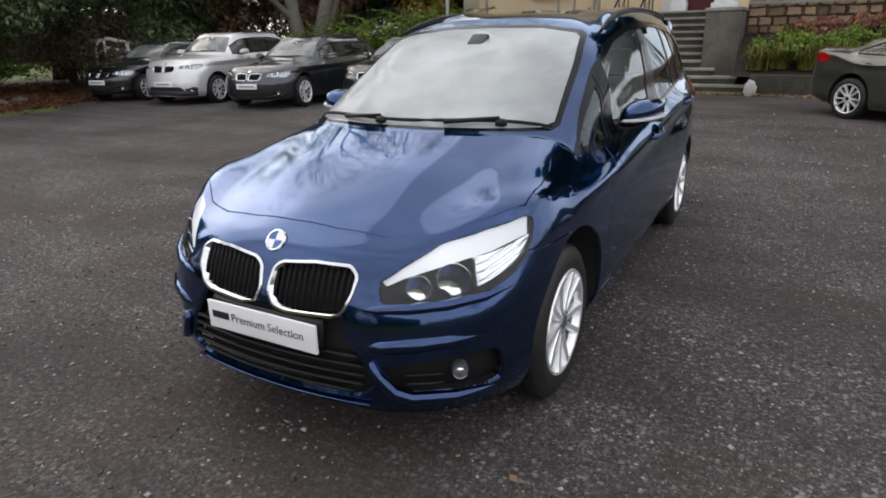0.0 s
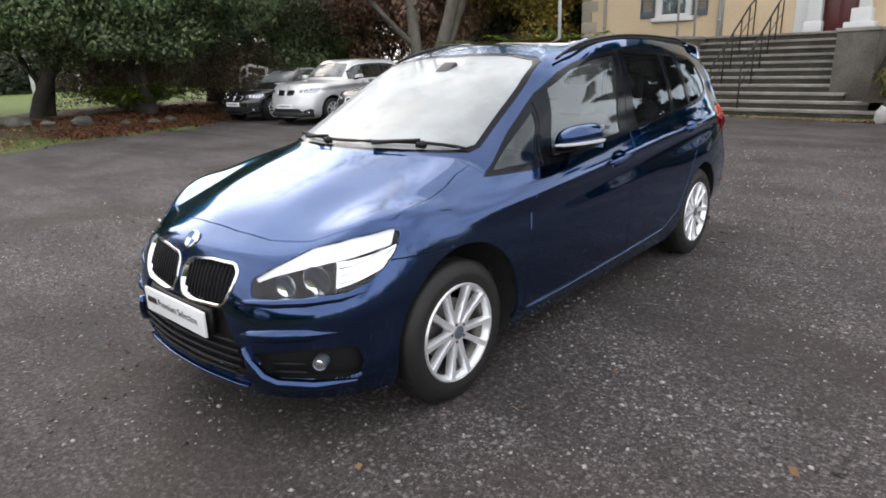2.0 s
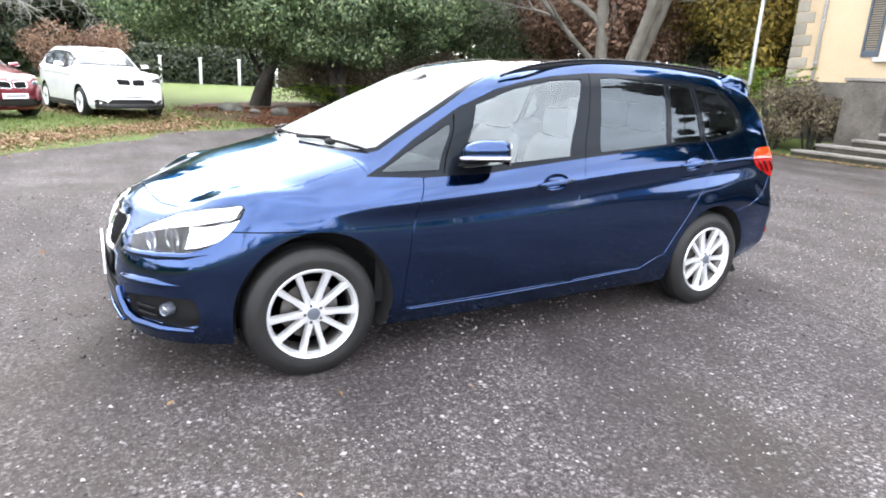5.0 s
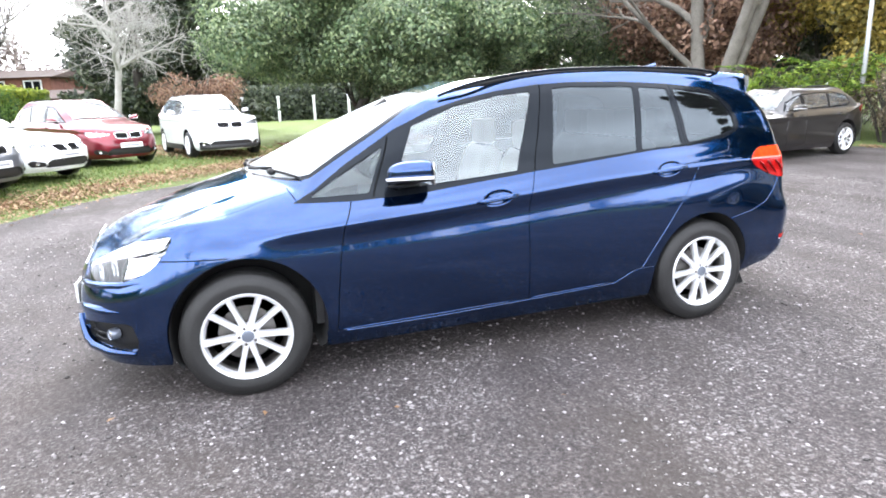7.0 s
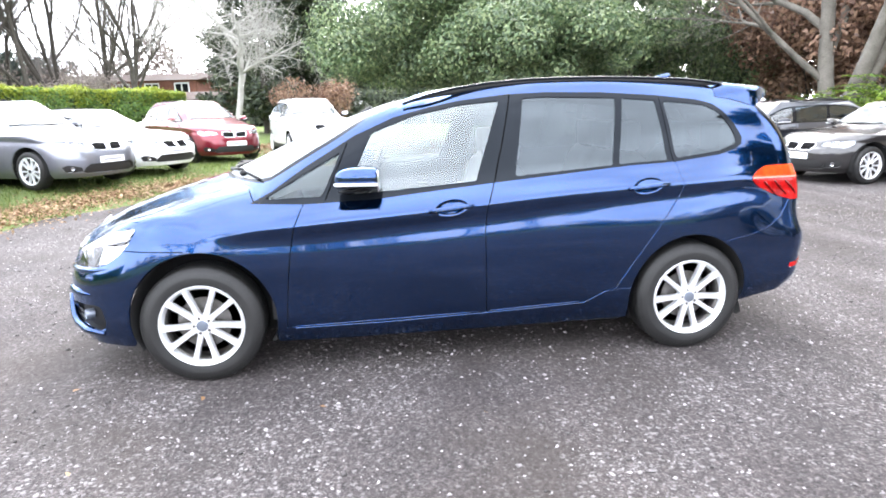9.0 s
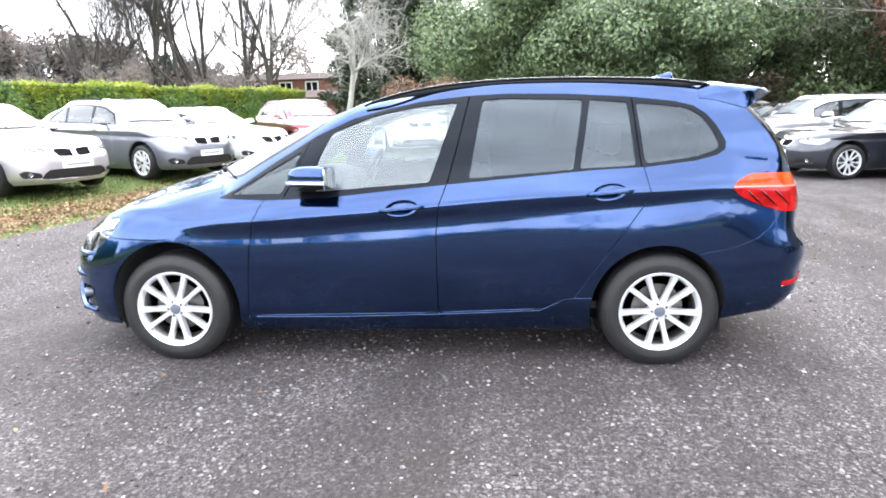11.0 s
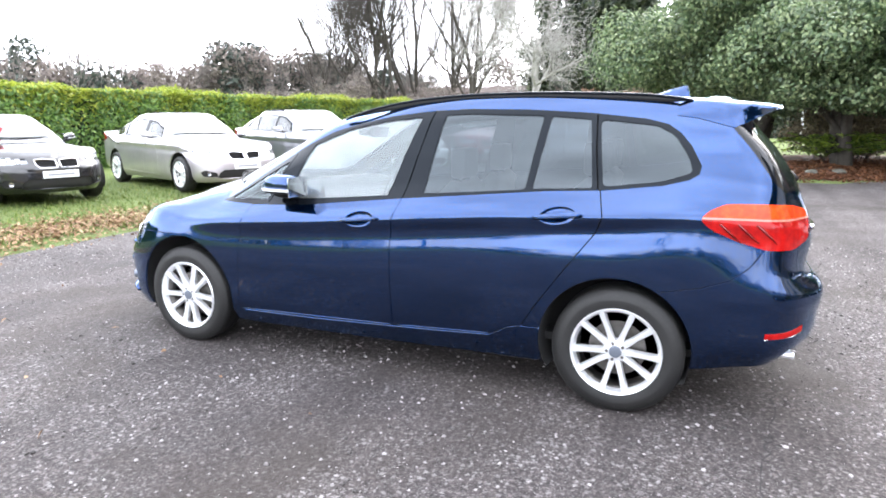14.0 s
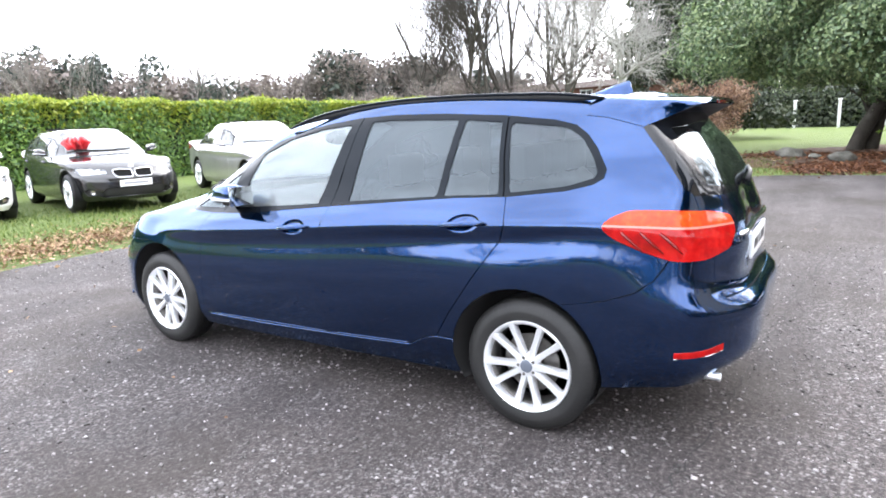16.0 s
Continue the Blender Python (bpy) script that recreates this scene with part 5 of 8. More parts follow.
def leaf_mat(name, dark, mid, light, gloss=.45, glow=.25):
    """Leaves: every one its own tone; some light passes through."""
    m = material(name, mid, gloss, 0, .45)
    n, l, b = nodes_of(m)
    g = n.new("ShaderNodeNewGeometry")
    col = ramp(m, g.outputs["Random Per Island"], [(.1, dark), (.5, mid), (.92, light)])
    l.new(col, b.inputs["Base Color"])
    if glow:
        t, x = n.new("ShaderNodeBsdfTranslucent"), n.new("ShaderNodeMixShader")
        l.new(col, t.inputs[0])
        x.inputs[0].default_value = glow
        l.new(b.outputs[0], x.inputs[1])
        l.new(t.outputs[0], x.inputs[2])
        l.new(x.outputs[0], n["Material Output"].inputs["Surface"])
    return m


def leaves(points, normals, size, rng, aspect=.5, droop=.25, flat=.35):
    """A folded four-cornered leaf at each point."""
    n = len(points)
    d = rng.normal(size=(n, 3))
    d[:, 2] -= droop
    nn = normals + flat * rng.normal(size=(n, 3))
    nn /= np.linalg.norm(nn, axis=1, keepdims=True) + 1e-9
    d -= (d * nn).sum(1, keepdims=True) * nn
    d /= np.linalg.norm(d, axis=1, keepdims=True) + 1e-9
    w = np.cross(nn, d)
    s = size * rng.uniform(.6, 1.35, (n, 1))
    a, b = points - d * s * .5, points + d * s * .5
    mid = points + d * s * .05
    c, e = mid + w * s * aspect * .5 + nn * s * .10, mid - w * s * aspect * .5 + nn * s * .10
    verts = np.stack([a, c, b, e], 1).reshape(-1, 3)
    faces = np.arange(4 * n).reshape(-1, 4)
    return verts, faces


def clumps(balls, count, rng, shellness=.55):
    """Points in and on a bunch of balls (x, y, z, r, squash), with outward normals."""
    balls = np.array(balls, float)
    wgt = balls[:, 3] ** 2
    pick = rng.choice(len(balls), count, p=wgt / wgt.sum())
    d = rng.normal(size=(count, 3))
    d /= np.linalg.norm(d, axis=1, keepdims=True)
    r = balls[pick, 3:4] * (shellness + (1 - shellness) * rng.uniform(0, 1, (count, 1)) ** .5)
    r *= 1 + .12 * rng.normal(size=(count, 1))
    p = balls[pick, :3] + d * r * np.stack([np.ones(count), np.ones(count), balls[pick, 4]], 1)
    nn = d + np.array([0, 0, .35])
    return p, nn / np.linalg.norm(nn, axis=1, keepdims=True)


def limbs(rng, base, height, spread, r0, levels=4, kids=4, lean=(0, 0), trunks=1, start=.3, wiggle=.12, up=.25, thin=.004):
    """Bare branching: lists of (points, radii), trunk first."""
    out = []

    def grow(p, d, length, r, level):
        n = 5
        pts, rad = [p.copy()], [r]
        q, dd = p.copy(), d.copy()
        for k in range(n):
            dd = dd + wiggle * rng.normal(size=3) + np.array([0, 0, up * .12])
            dd /= np.linalg.norm(dd)
            q = q + dd * length / n
            pts.append(q.copy())
            rad.append(r * (1 - .62 * (k + 1) / n) if level < levels else r * (1 - .8 * (k + 1) / n))
        out.append((pts, rad, level))
        if level >= levels:
            return
        for j in range(kids + (level > 0) * rng.integers(0, 2)):
            f = rng.uniform(start if level == 0 else .25, 1.0)
            k = min(n - 1, int(f * n))
            pt = pts[k] + (pts[k + 1] - pts[k]) * (f * n - k)
            ax = rng.normal(size=3)
            ax -= ax.dot(dd) * dd
            ax /= np.linalg.norm(ax)
            nd = dd * rng.uniform(.35, .9) + ax * spread * rng.uniform(.6, 1.15)
            nd[2] += up * .5
            nd /= np.linalg.norm(nd)
            grow(pt, nd, length * rng.uniform(.45, .72), max(thin, rad[k] * rng.uniform(.42, .68)), level + 1)
    for k in range(trunks):
        d = np.array([lean[0] + rng.normal() * .18 * (trunks > 1), lean[1] + rng.normal() * .18 * (trunks > 1), 1.0])
        grow(np.array(base, float) + (rng.normal(size=3) * [.2, .2, 0] if trunks > 1 else 0), d / np.linalg.norm(d), height * rng.uniform(.8, 1.0), r0, 0)
    return out


def limb_mesh(branches, sides=(9, 7, 5, 4, 3, 3)):
    out_v, out_q, at = [], [], 0
    groups = {}
    for pts, rad, level in branches:
        groups.setdefault((sides[min(level, len(sides) - 1)], len(pts)), []).append((pts, rad))
    for (n, m), rows in groups.items():
        P = np.array([r[0] for r in rows], float)
        R = np.array([r[1] for r in rows], float)
        T = np.gradient(P, axis=1)
        T /= np.linalg.norm(T, axis=2, keepdims=True) + 1e-9
        ref = np.where(np.abs(T[:, :1, 2:3]) < .8, np.array([[[0, 0, 1.0]]]), np.array([[[1.0, 0, 0]]]))
        S = np.cross(T, np.broadcast_to(ref, T.shape))
        S /= np.linalg.norm(S, axis=2, keepdims=True) + 1e-9
        U = np.cross(S, T)
        a = 2 * np.pi * np.arange(n) / n
        V = P[:, :, None] + R[:, :, None, None] * (np.cos(a)[None, None, :, None] * S[:, :, None] + np.sin(a)[None, None, :, None] * U[:, :, None])
        out_v.append(V.reshape(-1, 3))
        b = at + (np.arange(len(rows)) * m * n)[:, None, None] + (np.arange(m - 1) * n)[None, :, None]
        j, j2 = np.arange(n)[None, None], (np.arange(n) + 1)[None, None] % n
        out_q.append(np.stack([b + j, b + n + j, b + n + j2, b + j2], -1).reshape(-1, 4))
        at += len(rows) * m * n
    return np.concatenate(out_v), np.concatenate(out_q)


BARK_DARK = varied("dark_bark", [(.018, .0156, .012), (.042, .036, .0288), (.066, .06, .051)], 3, .9, 12, .8, .03)
BARK_GREY = varied("grey_bark", [(.0675, .06, .051), (.1275, .1162, .0975), (.18, .165, .1425)], 2.5, .9, 10, .8, .03)
BARK_PALE = varied("pale_bark", [(.221, .2113, .1918), (.299, .2893, .2633), (.377, .3672, .3445)], 3, .85, 10, .5, .02)
LAUREL = leaf_mat("evergreen_leaf", (.0276, .0552, .0207), (.0851, .138, .0552), (.2185, .2702, .1265), .42, .25)
HEDGE_LEAF = leaf_mat("hedge_leaf", (.040, .094, .017), (.084, .170, .028), (.16, .26, .046), .42, .3)
HEDGE_TIP = leaf_mat("fresh_hedge_leaf", (.132, .192, .015), (.24, .3, .024), (.348, .378, .054), .4, .4)
BROWN_LEAF = leaf_mat("copper_leaf", (.095, .052, .036), (.215, .125, .082), (.34, .215, .145), .6, .3)
YELLOW_LEAF = leaf_mat("yellow_leaf", (.10, .085, .016), (.25, .20, .040), (.40, .30, .065), .6, .35)
FERN_LEAF = leaf_mat("fern_green_leaf", (.055, .115, .014), (.14, .24, .028), (.27, .35, .048), .5, .35)
STRAP_LEAF = leaf_mat("strap_leaf", (.06, .075, .012), (.13, .14, .022), (.24, .20, .05), .5, .3)
SCRUB_LEAF = leaf_mat("dry_bush_leaf", (.055, .043, .028), (.11, .088, .055), (.18, .148, .085), .7, .2)
OLIVE_LEAF = leaf_mat("dull_green_leaf", (.009, .018, .0072), (.024, .039, .0144), (.054, .066, .027), .5, .2)
# far twigs, bark and evergreens: tones lightened to paint in distance haze
HAZED_BROWN = leaf_mat("hazed_brown_twigs", (.12, .10, .09), (.18, .152, .138), (.25, .215, .195), .9, .25)
HAZED_BARK = varied("hazed_bark", [(.108, .095, .086), (.180, .162, .149)], 1, .9, 8, 0)
HAZED_GREEN = leaf_mat("hazed_green", (.030, .040, .034), (.052, .064, .053), (.085, .10, .082), .9, .15)
FALLEN = leaf_mat("fallen_leaf", (.108, .051, .024), (.228, .132, .063), (.36, .258, .156), .7, .15)
FALLEN_RED = leaf_mat("russet_litter", (.054, .018, .0084), (.102, .039, .0156), (.18, .078, .03), .7, .15)
FLOWER = leaf_mat("pink_flower", (.18, .048, .036), (.27, .096, .072), (.3, .18, .12), .6, .3)


def evergreen(x, y, height, radius, seed, label, count=30000, leaf=.17, low=1.4, mat=None, squash=.72, trunk_r=.32):
    """Dark-trunked evergreen with low spreading limbs and a dense, uneven crown."""
    rng = np.random.default_rng(seed)
    z = land(x, y)
    t = tagged(new("evergreen_tree"), label, "tree")
    t.location = (x, y, z)
    br = limbs(rng, (0, 0, -.1), height * .62, .8, trunk_r, 2, 5, trunks=2, start=.22, wiggle=.1, up=.4)
    v, f = limb_mesh(br)
    soup("trunk", v, f, BARK_DARK, t, smooth=True)
    balls = []
    for k in range(70):
        a, h = rng.uniform(0, 2 * math.pi), rng.uniform(0, 1)
        rr = radius * math.sqrt(max(.05, 1 - (2 * h - .85) ** 2 * .8)) * rng.uniform(.35, .92)
        balls.append((rr * math.cos(a), rr * math.sin(a), low + .6 + (height - low - 1.0) * h, radius * rng.uniform(.16, .30), squash))
    p, n = clumps(balls, count, rng, .5)
    keep = p[:, 2] > low + .5 * rng.normal(size=len(p)) * .5
    v, f = leaves(p[keep], n[keep], leaf, rng, .48, .35, .45)
    soup("crown", v, f, mat or LAUREL, t)
    return t


def bare_tree(x, y, height, seed, label, mat, r0=.22, levels=5, kids=5, spread=.75, trunks=1, start=.28, up=.3, lean=(0, 0), name="bare_tree", thin=.004):
    rng = np.random.default_rng(seed)
    t = tagged(new(name), label, "tree")
    t.location = (x, y, land(x, y))
    br = limbs(rng, (0, 0, -.1), height, spread, r0, levels, kids, lean, trunks, start, .13, up, thin)
    for nm, keep in (("trunk", [b for b in br if b[2] == 0]), ("branchwork", [b for b in br if b[2] in (1, 2)]), ("outer_branchwork", [b for b in br if b[2] > 2])):
        if keep:
            v, f = limb_mesh(keep)
            soup(nm, v, f, mat, t, smooth=True)
    return t


def bush(x, y, rx, ry, h, seed, label, mat, count=5000, leaf=.12, name="bush", z=None, balls_n=26, category="bush"):
    rng = np.random.default_rng(seed)
    b = tagged(new(name), label, category)
    b.location = (x, y, land(x, y) if z is None else z)
    balls = [(rx * .75 * rng.uniform(-1, 1), ry * .75 * rng.uniform(-1, 1), h * rng.uniform(.2, .72), min(rx, ry, h) * rng.uniform(.25, .42), .85) for _ in range(balls_n)]
    p, n = clumps(balls, count, rng, .4)
    p[:, 2] = np.abs(p[:, 2])
    v, f = leaves(p, n, leaf, rng, .5, .1, .6)
    soup("foliage", v, f, mat, b)
    stems = []
    for k in range(14):
        a = rng.uniform(0, 2 * math.pi)
        e = np.array([rx * .6 * math.cos(a), ry * .6 * math.sin(a), h * rng.uniform(.5, .85)])
        stems.append(([np.array([e[0] * .25, e[1] * .25, -.05]), e * .55, e], [.025, .016, .006], 2))
    v, f = limb_mesh(stems)
    tagged(soup("stemwork", v, f, BARK_DARK, b), kind="stuff")
    return b

# ---- the parked cars ----
def car_form(of, wb, orr, W, roof, belt, nose, hood, ws0, ws1, rw1, rw0, deck):
    """Feature lines of a parked car from its main measures: overhangs, wheelbase, half width and heights; ws and rw: foot and head of windscreen and rear window."""
    back = wb + orr
    plan = [(0, -of), (.28, -of + .012), (.56, -of + .065), (.80, -of + .23), (.92, -of + .43), (.985, 0), (1, .45), (1, .43 * wb), (1, .72 * wb), (.985, wb), (.95, wb + .34), (.875, back - .24), (.6, back - .045), (0, back)]
    fw, rw = [1, 1, 1, .9, .6] + [0] * 9, [0] * 10 + [.5, .9, 1, 1]
    def ring(dx, fs, rs, zf, zs, zr, slope=0.0):
        out = []
        for k, (x, y) in enumerate(plan):
            s = 1 - fw[k] - rw[k]
            z = zf * fw[k] + zr * rw[k] + (zs + slope * (y - wb * .5)) * s
            out.append((max(0.0, x * W - (dx if x else 0)), y + fs * fw[k] - rs * rw[k], z))
        return out
    char = ring(-.004, .16, .06, nose, belt - .115, deck - .02, .03)
    q = min(wb + .05, rw0 - .30)
    bl = [(0, ws0, hood + .02), (.28 * W, ws0 + .02, hood + .018), (.55 * W, ws0 + .10, hood + .01), (.70 * W, ws0 + .19, hood - .005), (.78 * W, ws0 + .24, (hood + belt) / 2), (.855 * W, ws0 + .26, belt - .012), (.915 * W, ws0 + .52, belt),
          (.925 * W, .47 * wb, belt + .012), (.915 * W, .75 * wb, belt + .025), (.88 * W, q, belt + .035), (.80 * W, rw0 - .12, (belt + deck) / 2 + .03), (.70 * W, rw0 - .04, deck + .01), (.5 * W, rw0, deck + .012), (0, rw0 + .04, deck + .015)]
    hd = [(0, ws1, roof - .075), (.27 * W, ws1 - .01, roof - .08), (.48 * W, ws1 - .05, roof - .10), (.585 * W, ws1 - .08, roof - .125), (.635 * W, ws1 - .08, roof - .15), (.665 * W, ws1 + .03, roof - .15), (.675 * W, ws1 + .22, roof - .118),
          (.68 * W, (2 * ws1 + rw1) / 3 + .1, roof - .095), (.68 * W, (ws1 + 2 * rw1) / 3, roof - .092), (.675 * W, rw1 - .22, roof - .112), (.66 * W, rw1 - .06, roof - .135), (.61 * W, rw1, roof - .13), (.45 * W, rw1 + .02, roof - .11), (0, rw1 + .04, roof - .095)]
    A, B, C = np.array(char), np.array(bl), np.array(hd)
    mid = (A + B) / 2 + np.array([(0, 0, .03 * (fw[k] + .5 * rw[k])) for k in range(14)]) + np.array([(.012 * (1 - fw[k] - rw[k]), 0, 0) for k in range(14)])
    pane = (B + C) / 2 + np.array([((.012 if 3 < k < 12 else 0), 0, .02) for k in range(14)])
    sh = [(x * .87, y + (.10 if k < 5 else .08 if k < 7 else -.05 if k > 9 else 0), roof - .045 - .012 * (3 <= k <= 5) - .01 * (k > 9)) for k, (x, y, z) in enumerate(hd)]
    mo = [(x * .5, y + (.42 if k < 5 else .3 if k < 7 else -.28 if k > 9 else 0), roof - .010) for k, (x, y, z) in enumerate(hd)]
    ce = [(0, ws1 + .62 + (rw1 - ws1 - 1.0) * k / 13, roof) for k in range(14)]
    return [ring(.075, .06, .12, .20, .19, .26), ring(.02, .01, .02, .29, .29, .36), ring(.004, 0, 0, .46, .46, .5), ring(0, .02, .01, .60, .60, .64), ring(.004, .06, .03, nose - .13, belt - .24, deck - .20, .02), ring(.012, .10, .04, nose - .06, belt - .16, deck - .10, .03),
            char, mid.tolist(), bl, pane.tolist(), hd, sh, mo, ce]


FORMS = {
    "saloon": dict(of=.84, wb=2.968, orr=1.08, W=.93, roof=1.46, belt=.955, nose=.79, hood=.985, ws0=.52, ws1=1.32, rw1=2.55, rw0=3.30, deck=1.07),
    "tourer": dict(of=.86, wb=3.07, orr=1.05, W=.95, roof=1.55, belt=1.02, nose=.83, hood=1.03, ws0=.50, ws1=1.34, rw1=2.85, rw0=3.72, deck=1.12),
    "hatchback": dict(of=.76, wb=2.69, orr=.86, W=.885, roof=1.42, belt=.94, nose=.77, hood=.965, ws0=.46, ws1=1.28, rw1=2.95, rw0=3.34, deck=1.04),
    "coupe": dict(of=.80, wb=2.81, orr=1.0, W=.915, roof=1.37, belt=.92, nose=.75, hood=.945, ws0=.55, ws1=1.36, rw1=2.35, rw0=3.20, deck=1.02),
    "suv": dict(of=.84, wb=2.67, orr=.92, W=.915, roof=1.60, belt=1.07, nose=.93, hood=1.11, ws0=.40, ws1=1.15, rw1=3.0, rw0=3.42, deck=1.13),
    "carrier": dict(of=.84, wb=2.67, orr=.82, W=.90, roof=1.56, belt=1.0, nose=.82, hood=1.05, ws0=.10, ws1=1.16, rw1=2.92, rw0=3.36, deck=1.10),
    "estate": dict(of=.84, wb=2.968, orr=1.08, W=.93, roof=1.47, belt=.955, nose=.79, hood=.985, ws0=.52, ws1=1.32, rw1=3.35, rw0=3.85, deck=1.08),
}
GLASS_PARKED = misted(glass("parked_car_glass", (.45, .5, .5), ior=1.7), .05, .12, (.5, .53, .54))
GLASS_PARKED_SCREEN = misted(glass("parked_car_screen", (.5, .55, .55), ior=1.8), .25, .42, (.5, .54, .55))
LAMP_GREY = material("lamp_tray_grey", (.42, .43, .45), .25, .7)
CREASE_BLACK = material("bare_black_plastic", (.012, .012, .0126), .55)


def parked_car(form, label, mat, x, y, heading, z=0.0, name=None, rim=None, lower=None, spokes=10, bow=False):
    """A parked car with its nose at (x, y); heading: the way its nose points."""
    F = dict(FORMS[form])
    of, wb, orr, W, roof, belt, nose_z, hood, ws0, ws1, rw1, rw0, deck = [F[k] for k in ("of", "wb", "orr", "W", "roof", "belt", "nose", "hood", "ws0", "ws1", "rw1", "rw0", "deck")]
    back = wb + orr
    car = tagged(new(name or form), label, "car")
    bm = shell(car_form(**F), 5, [3, 3, 3, 3, 3, 3, 5, 5, 4, 4, 3, 3, 3])
    tree = BVHTree.FromBMesh(bm)
    def hit(o, d, alt):
        h = tree.ray_cast(Vector(o), Vector(d))
        return h[0] if h[0] else Vector(alt)
    nose = lambda px, pz: hit((px, -4, pz), (0, 1, 0), (px, -of, pz)).y
    flank = lambda py, pz: hit((3, py, pz), (-1, 0, 0), (W, py, pz)).x
    tail = lambda px, pz: hit((px, 9, pz), (0, -1, 0), (px, back, pz)).y
    big = lambda c: c.x > .35
    q = min(wb + .05, rw0 - .30)
    dlo = [(ws0 + .33, belt + .012), (ws0 + .5, belt + .018), (.47 * wb, belt + .03), (.75 * wb, belt + .043), (q + .02, belt + .06), (q + .12 + (rw1 - q) * .2, belt + .12), (rw1 - .10, roof - .185), ((ws1 + 2 * rw1) / 3, roof - .118), ((2 * ws1 + rw1) / 3 + .1, roof - .118), (ws1 + .2, roof - .145), (ws1 - .03, roof - .185), (ws1 - .33, roof - .185 - (roof - belt - .185) * .36)]
    mark(bm, cut(bm, dlo, SIDE, big), 11)
    b0, c0 = .50 * wb, (.83 if rw1 < 2.7 else .80) * wb
    lo_z = lambda py: belt + .045 + .02 * (py / wb)
    mark(bm, cut(bm, inset(dlo, .022), SIDE, big), 12)
    for at, w in ((b0, .09), (c0, .06)):
        mark(bm, cut(bm, [(at - w / 2, belt), (at + w / 2, belt), (at + w / 2 + .08, roof - .1), (at - w / 2 + .08, roof - .1)], SIDE, big), 11, (12,))
    layer = bm.faces.layers.int["part"]
    for fc in bm.faces:
        if fc[layer] == 12:
            cy = fc.calc_center_median().y
            fc[layer] = 12 if cy < b0 + .04 else 13 if cy < c0 + .04 else 14
    mark(bm, cut(bm, [(-.01, hood + .045), (.45 * W, hood + .04), (.70 * W, hood + .03), (.645 * W, (hood + roof) / 2 - .02), (.60 * W, roof - .20), (.565 * W, roof - .135), (.45 * W, roof - .11), (-.01, roof - .088)], FRONT, lambda c: c.y < ws1 + .1 and c.y > ws0 - .2), 23)
    mark(bm, cut(bm, [(-.01, deck + .03), (.5 * W, deck + .03), (.63 * W, deck + .05), (.55 * W, roof - .16), (-.01, roof - .115)], FRONT, lambda c: c.y > rw1 - .1), 25)
    a0, a1 = .8 * .50 * W + .6 * (-of + .06), .8 * .93 * W + .6 * (-of + .44)
    mark(bm, cut(bm, rounded([(a0, nose_z - .115), (a0 + .02, nose_z - .05), (a1 - .12, nose_z - .012), (a1, nose_z - .012), (a1 - .02, nose_z - .075), (a1 - .14, nose_z - .135)], .015), DIAG_F, lambda c: c.y < 0), 18)
    kid = rounded([(.018, nose_z - .175), (.024, nose_z - .065), (.22, nose_z - .048), (.325, nose_z - .062), (.315, nose_z - .135), (.275, nose_z - .19), (.05, nose_z - .195)], .02)
    mark(bm, cut(bm, kid, FRONT, lambda c: c.y < -.4), 19)
    mark(bm, cut(bm, inset(kid, .009), FRONT, lambda c: c.y < -.4), 20)
    low = [(-.01, .26), (.46, .26), (.55, .285), (.52, .36), (.44, .42), (-.01, .42)]
    mark(bm, cut(bm, low, FRONT, lambda c: c.y < -.4), 21)
    mark(bm, cut(bm, rounded([(.56 * W + .02, .29), (.80 * W, .30), (.84 * W, .38), (.78 * W, .42), (.58 * W + .02, .37)], .02), FRONT, lambda c: c.y < -.2), 22)
    r0, r1 = -.7071 * .95 * W + .7071 * (wb + .45), -.7071 * .45 * W + .7071 * (back - .05)
    mark(bm, cut(bm, rounded([(r0, deck - .10), (r0 + .12, deck - .03), (r1, deck - .03), (r1, deck - .16), (r0 + .1, deck - .18)], .03), DIAG_R, lambda c: c.y > wb), 26)
    for ay in (0.0, wb):
        for poly in (disc(ay, .35, .385, 28), [(ay - .385, .0), (ay - .38, .35), (ay + .38, .35), (ay + .385, .0)]):
            mark(bm, cut(bm, poly, SIDE, lambda c: c.x > .5 and c.z < .85), 10)
    for line in ([(ws0 + .34, .28), (ws0 + .30, .6), (ws0 + .42, belt + .01)], [(b0 + .02, .28), (b0, .7), (b0 + .02, belt + .04)], [(q - .26, .33), (q - .18, .6), (q - .02, belt - .1), (q - .06, belt + .06)], [(ws0 + .34, .28), (q - .26, .33)]):
        mark(bm, cut(bm, strip(line, .008), SIDE, big), 9, (0,))
    mark(bm, cut(bm, strip([(-.01, -of + .185), (.4 * W, -of + .24), (.62 * W, -of + .36), (.86 * W, -.1), (.80 * W, ws0 + .16)], .008), TOP, lambda c: c.z > nose_z - .04 and c.y < ws0 + .3), 9, (0,))
    part("body", taken(bm, 0, both=True, rim=.02), mat, car)
    part("windscreen", taken(bm, 23, both=True, rim=0, lift=.001), GLASS_PARKED_SCREEN, car).visible_shadow = False
    part("rear_window", taken(bm, 25, both=True, rim=0, lift=.001), GLASS_TINT, car)
    part("inner_lining", taken(bm, (0, 9, 11, 26), both=True, rim=0, lift=-.02), MATT_BLACK, car)
    part("lower_grille", taken(bm, 21, both=True, lift=-.03, rim=-.03), CREASE_BLACK, car)
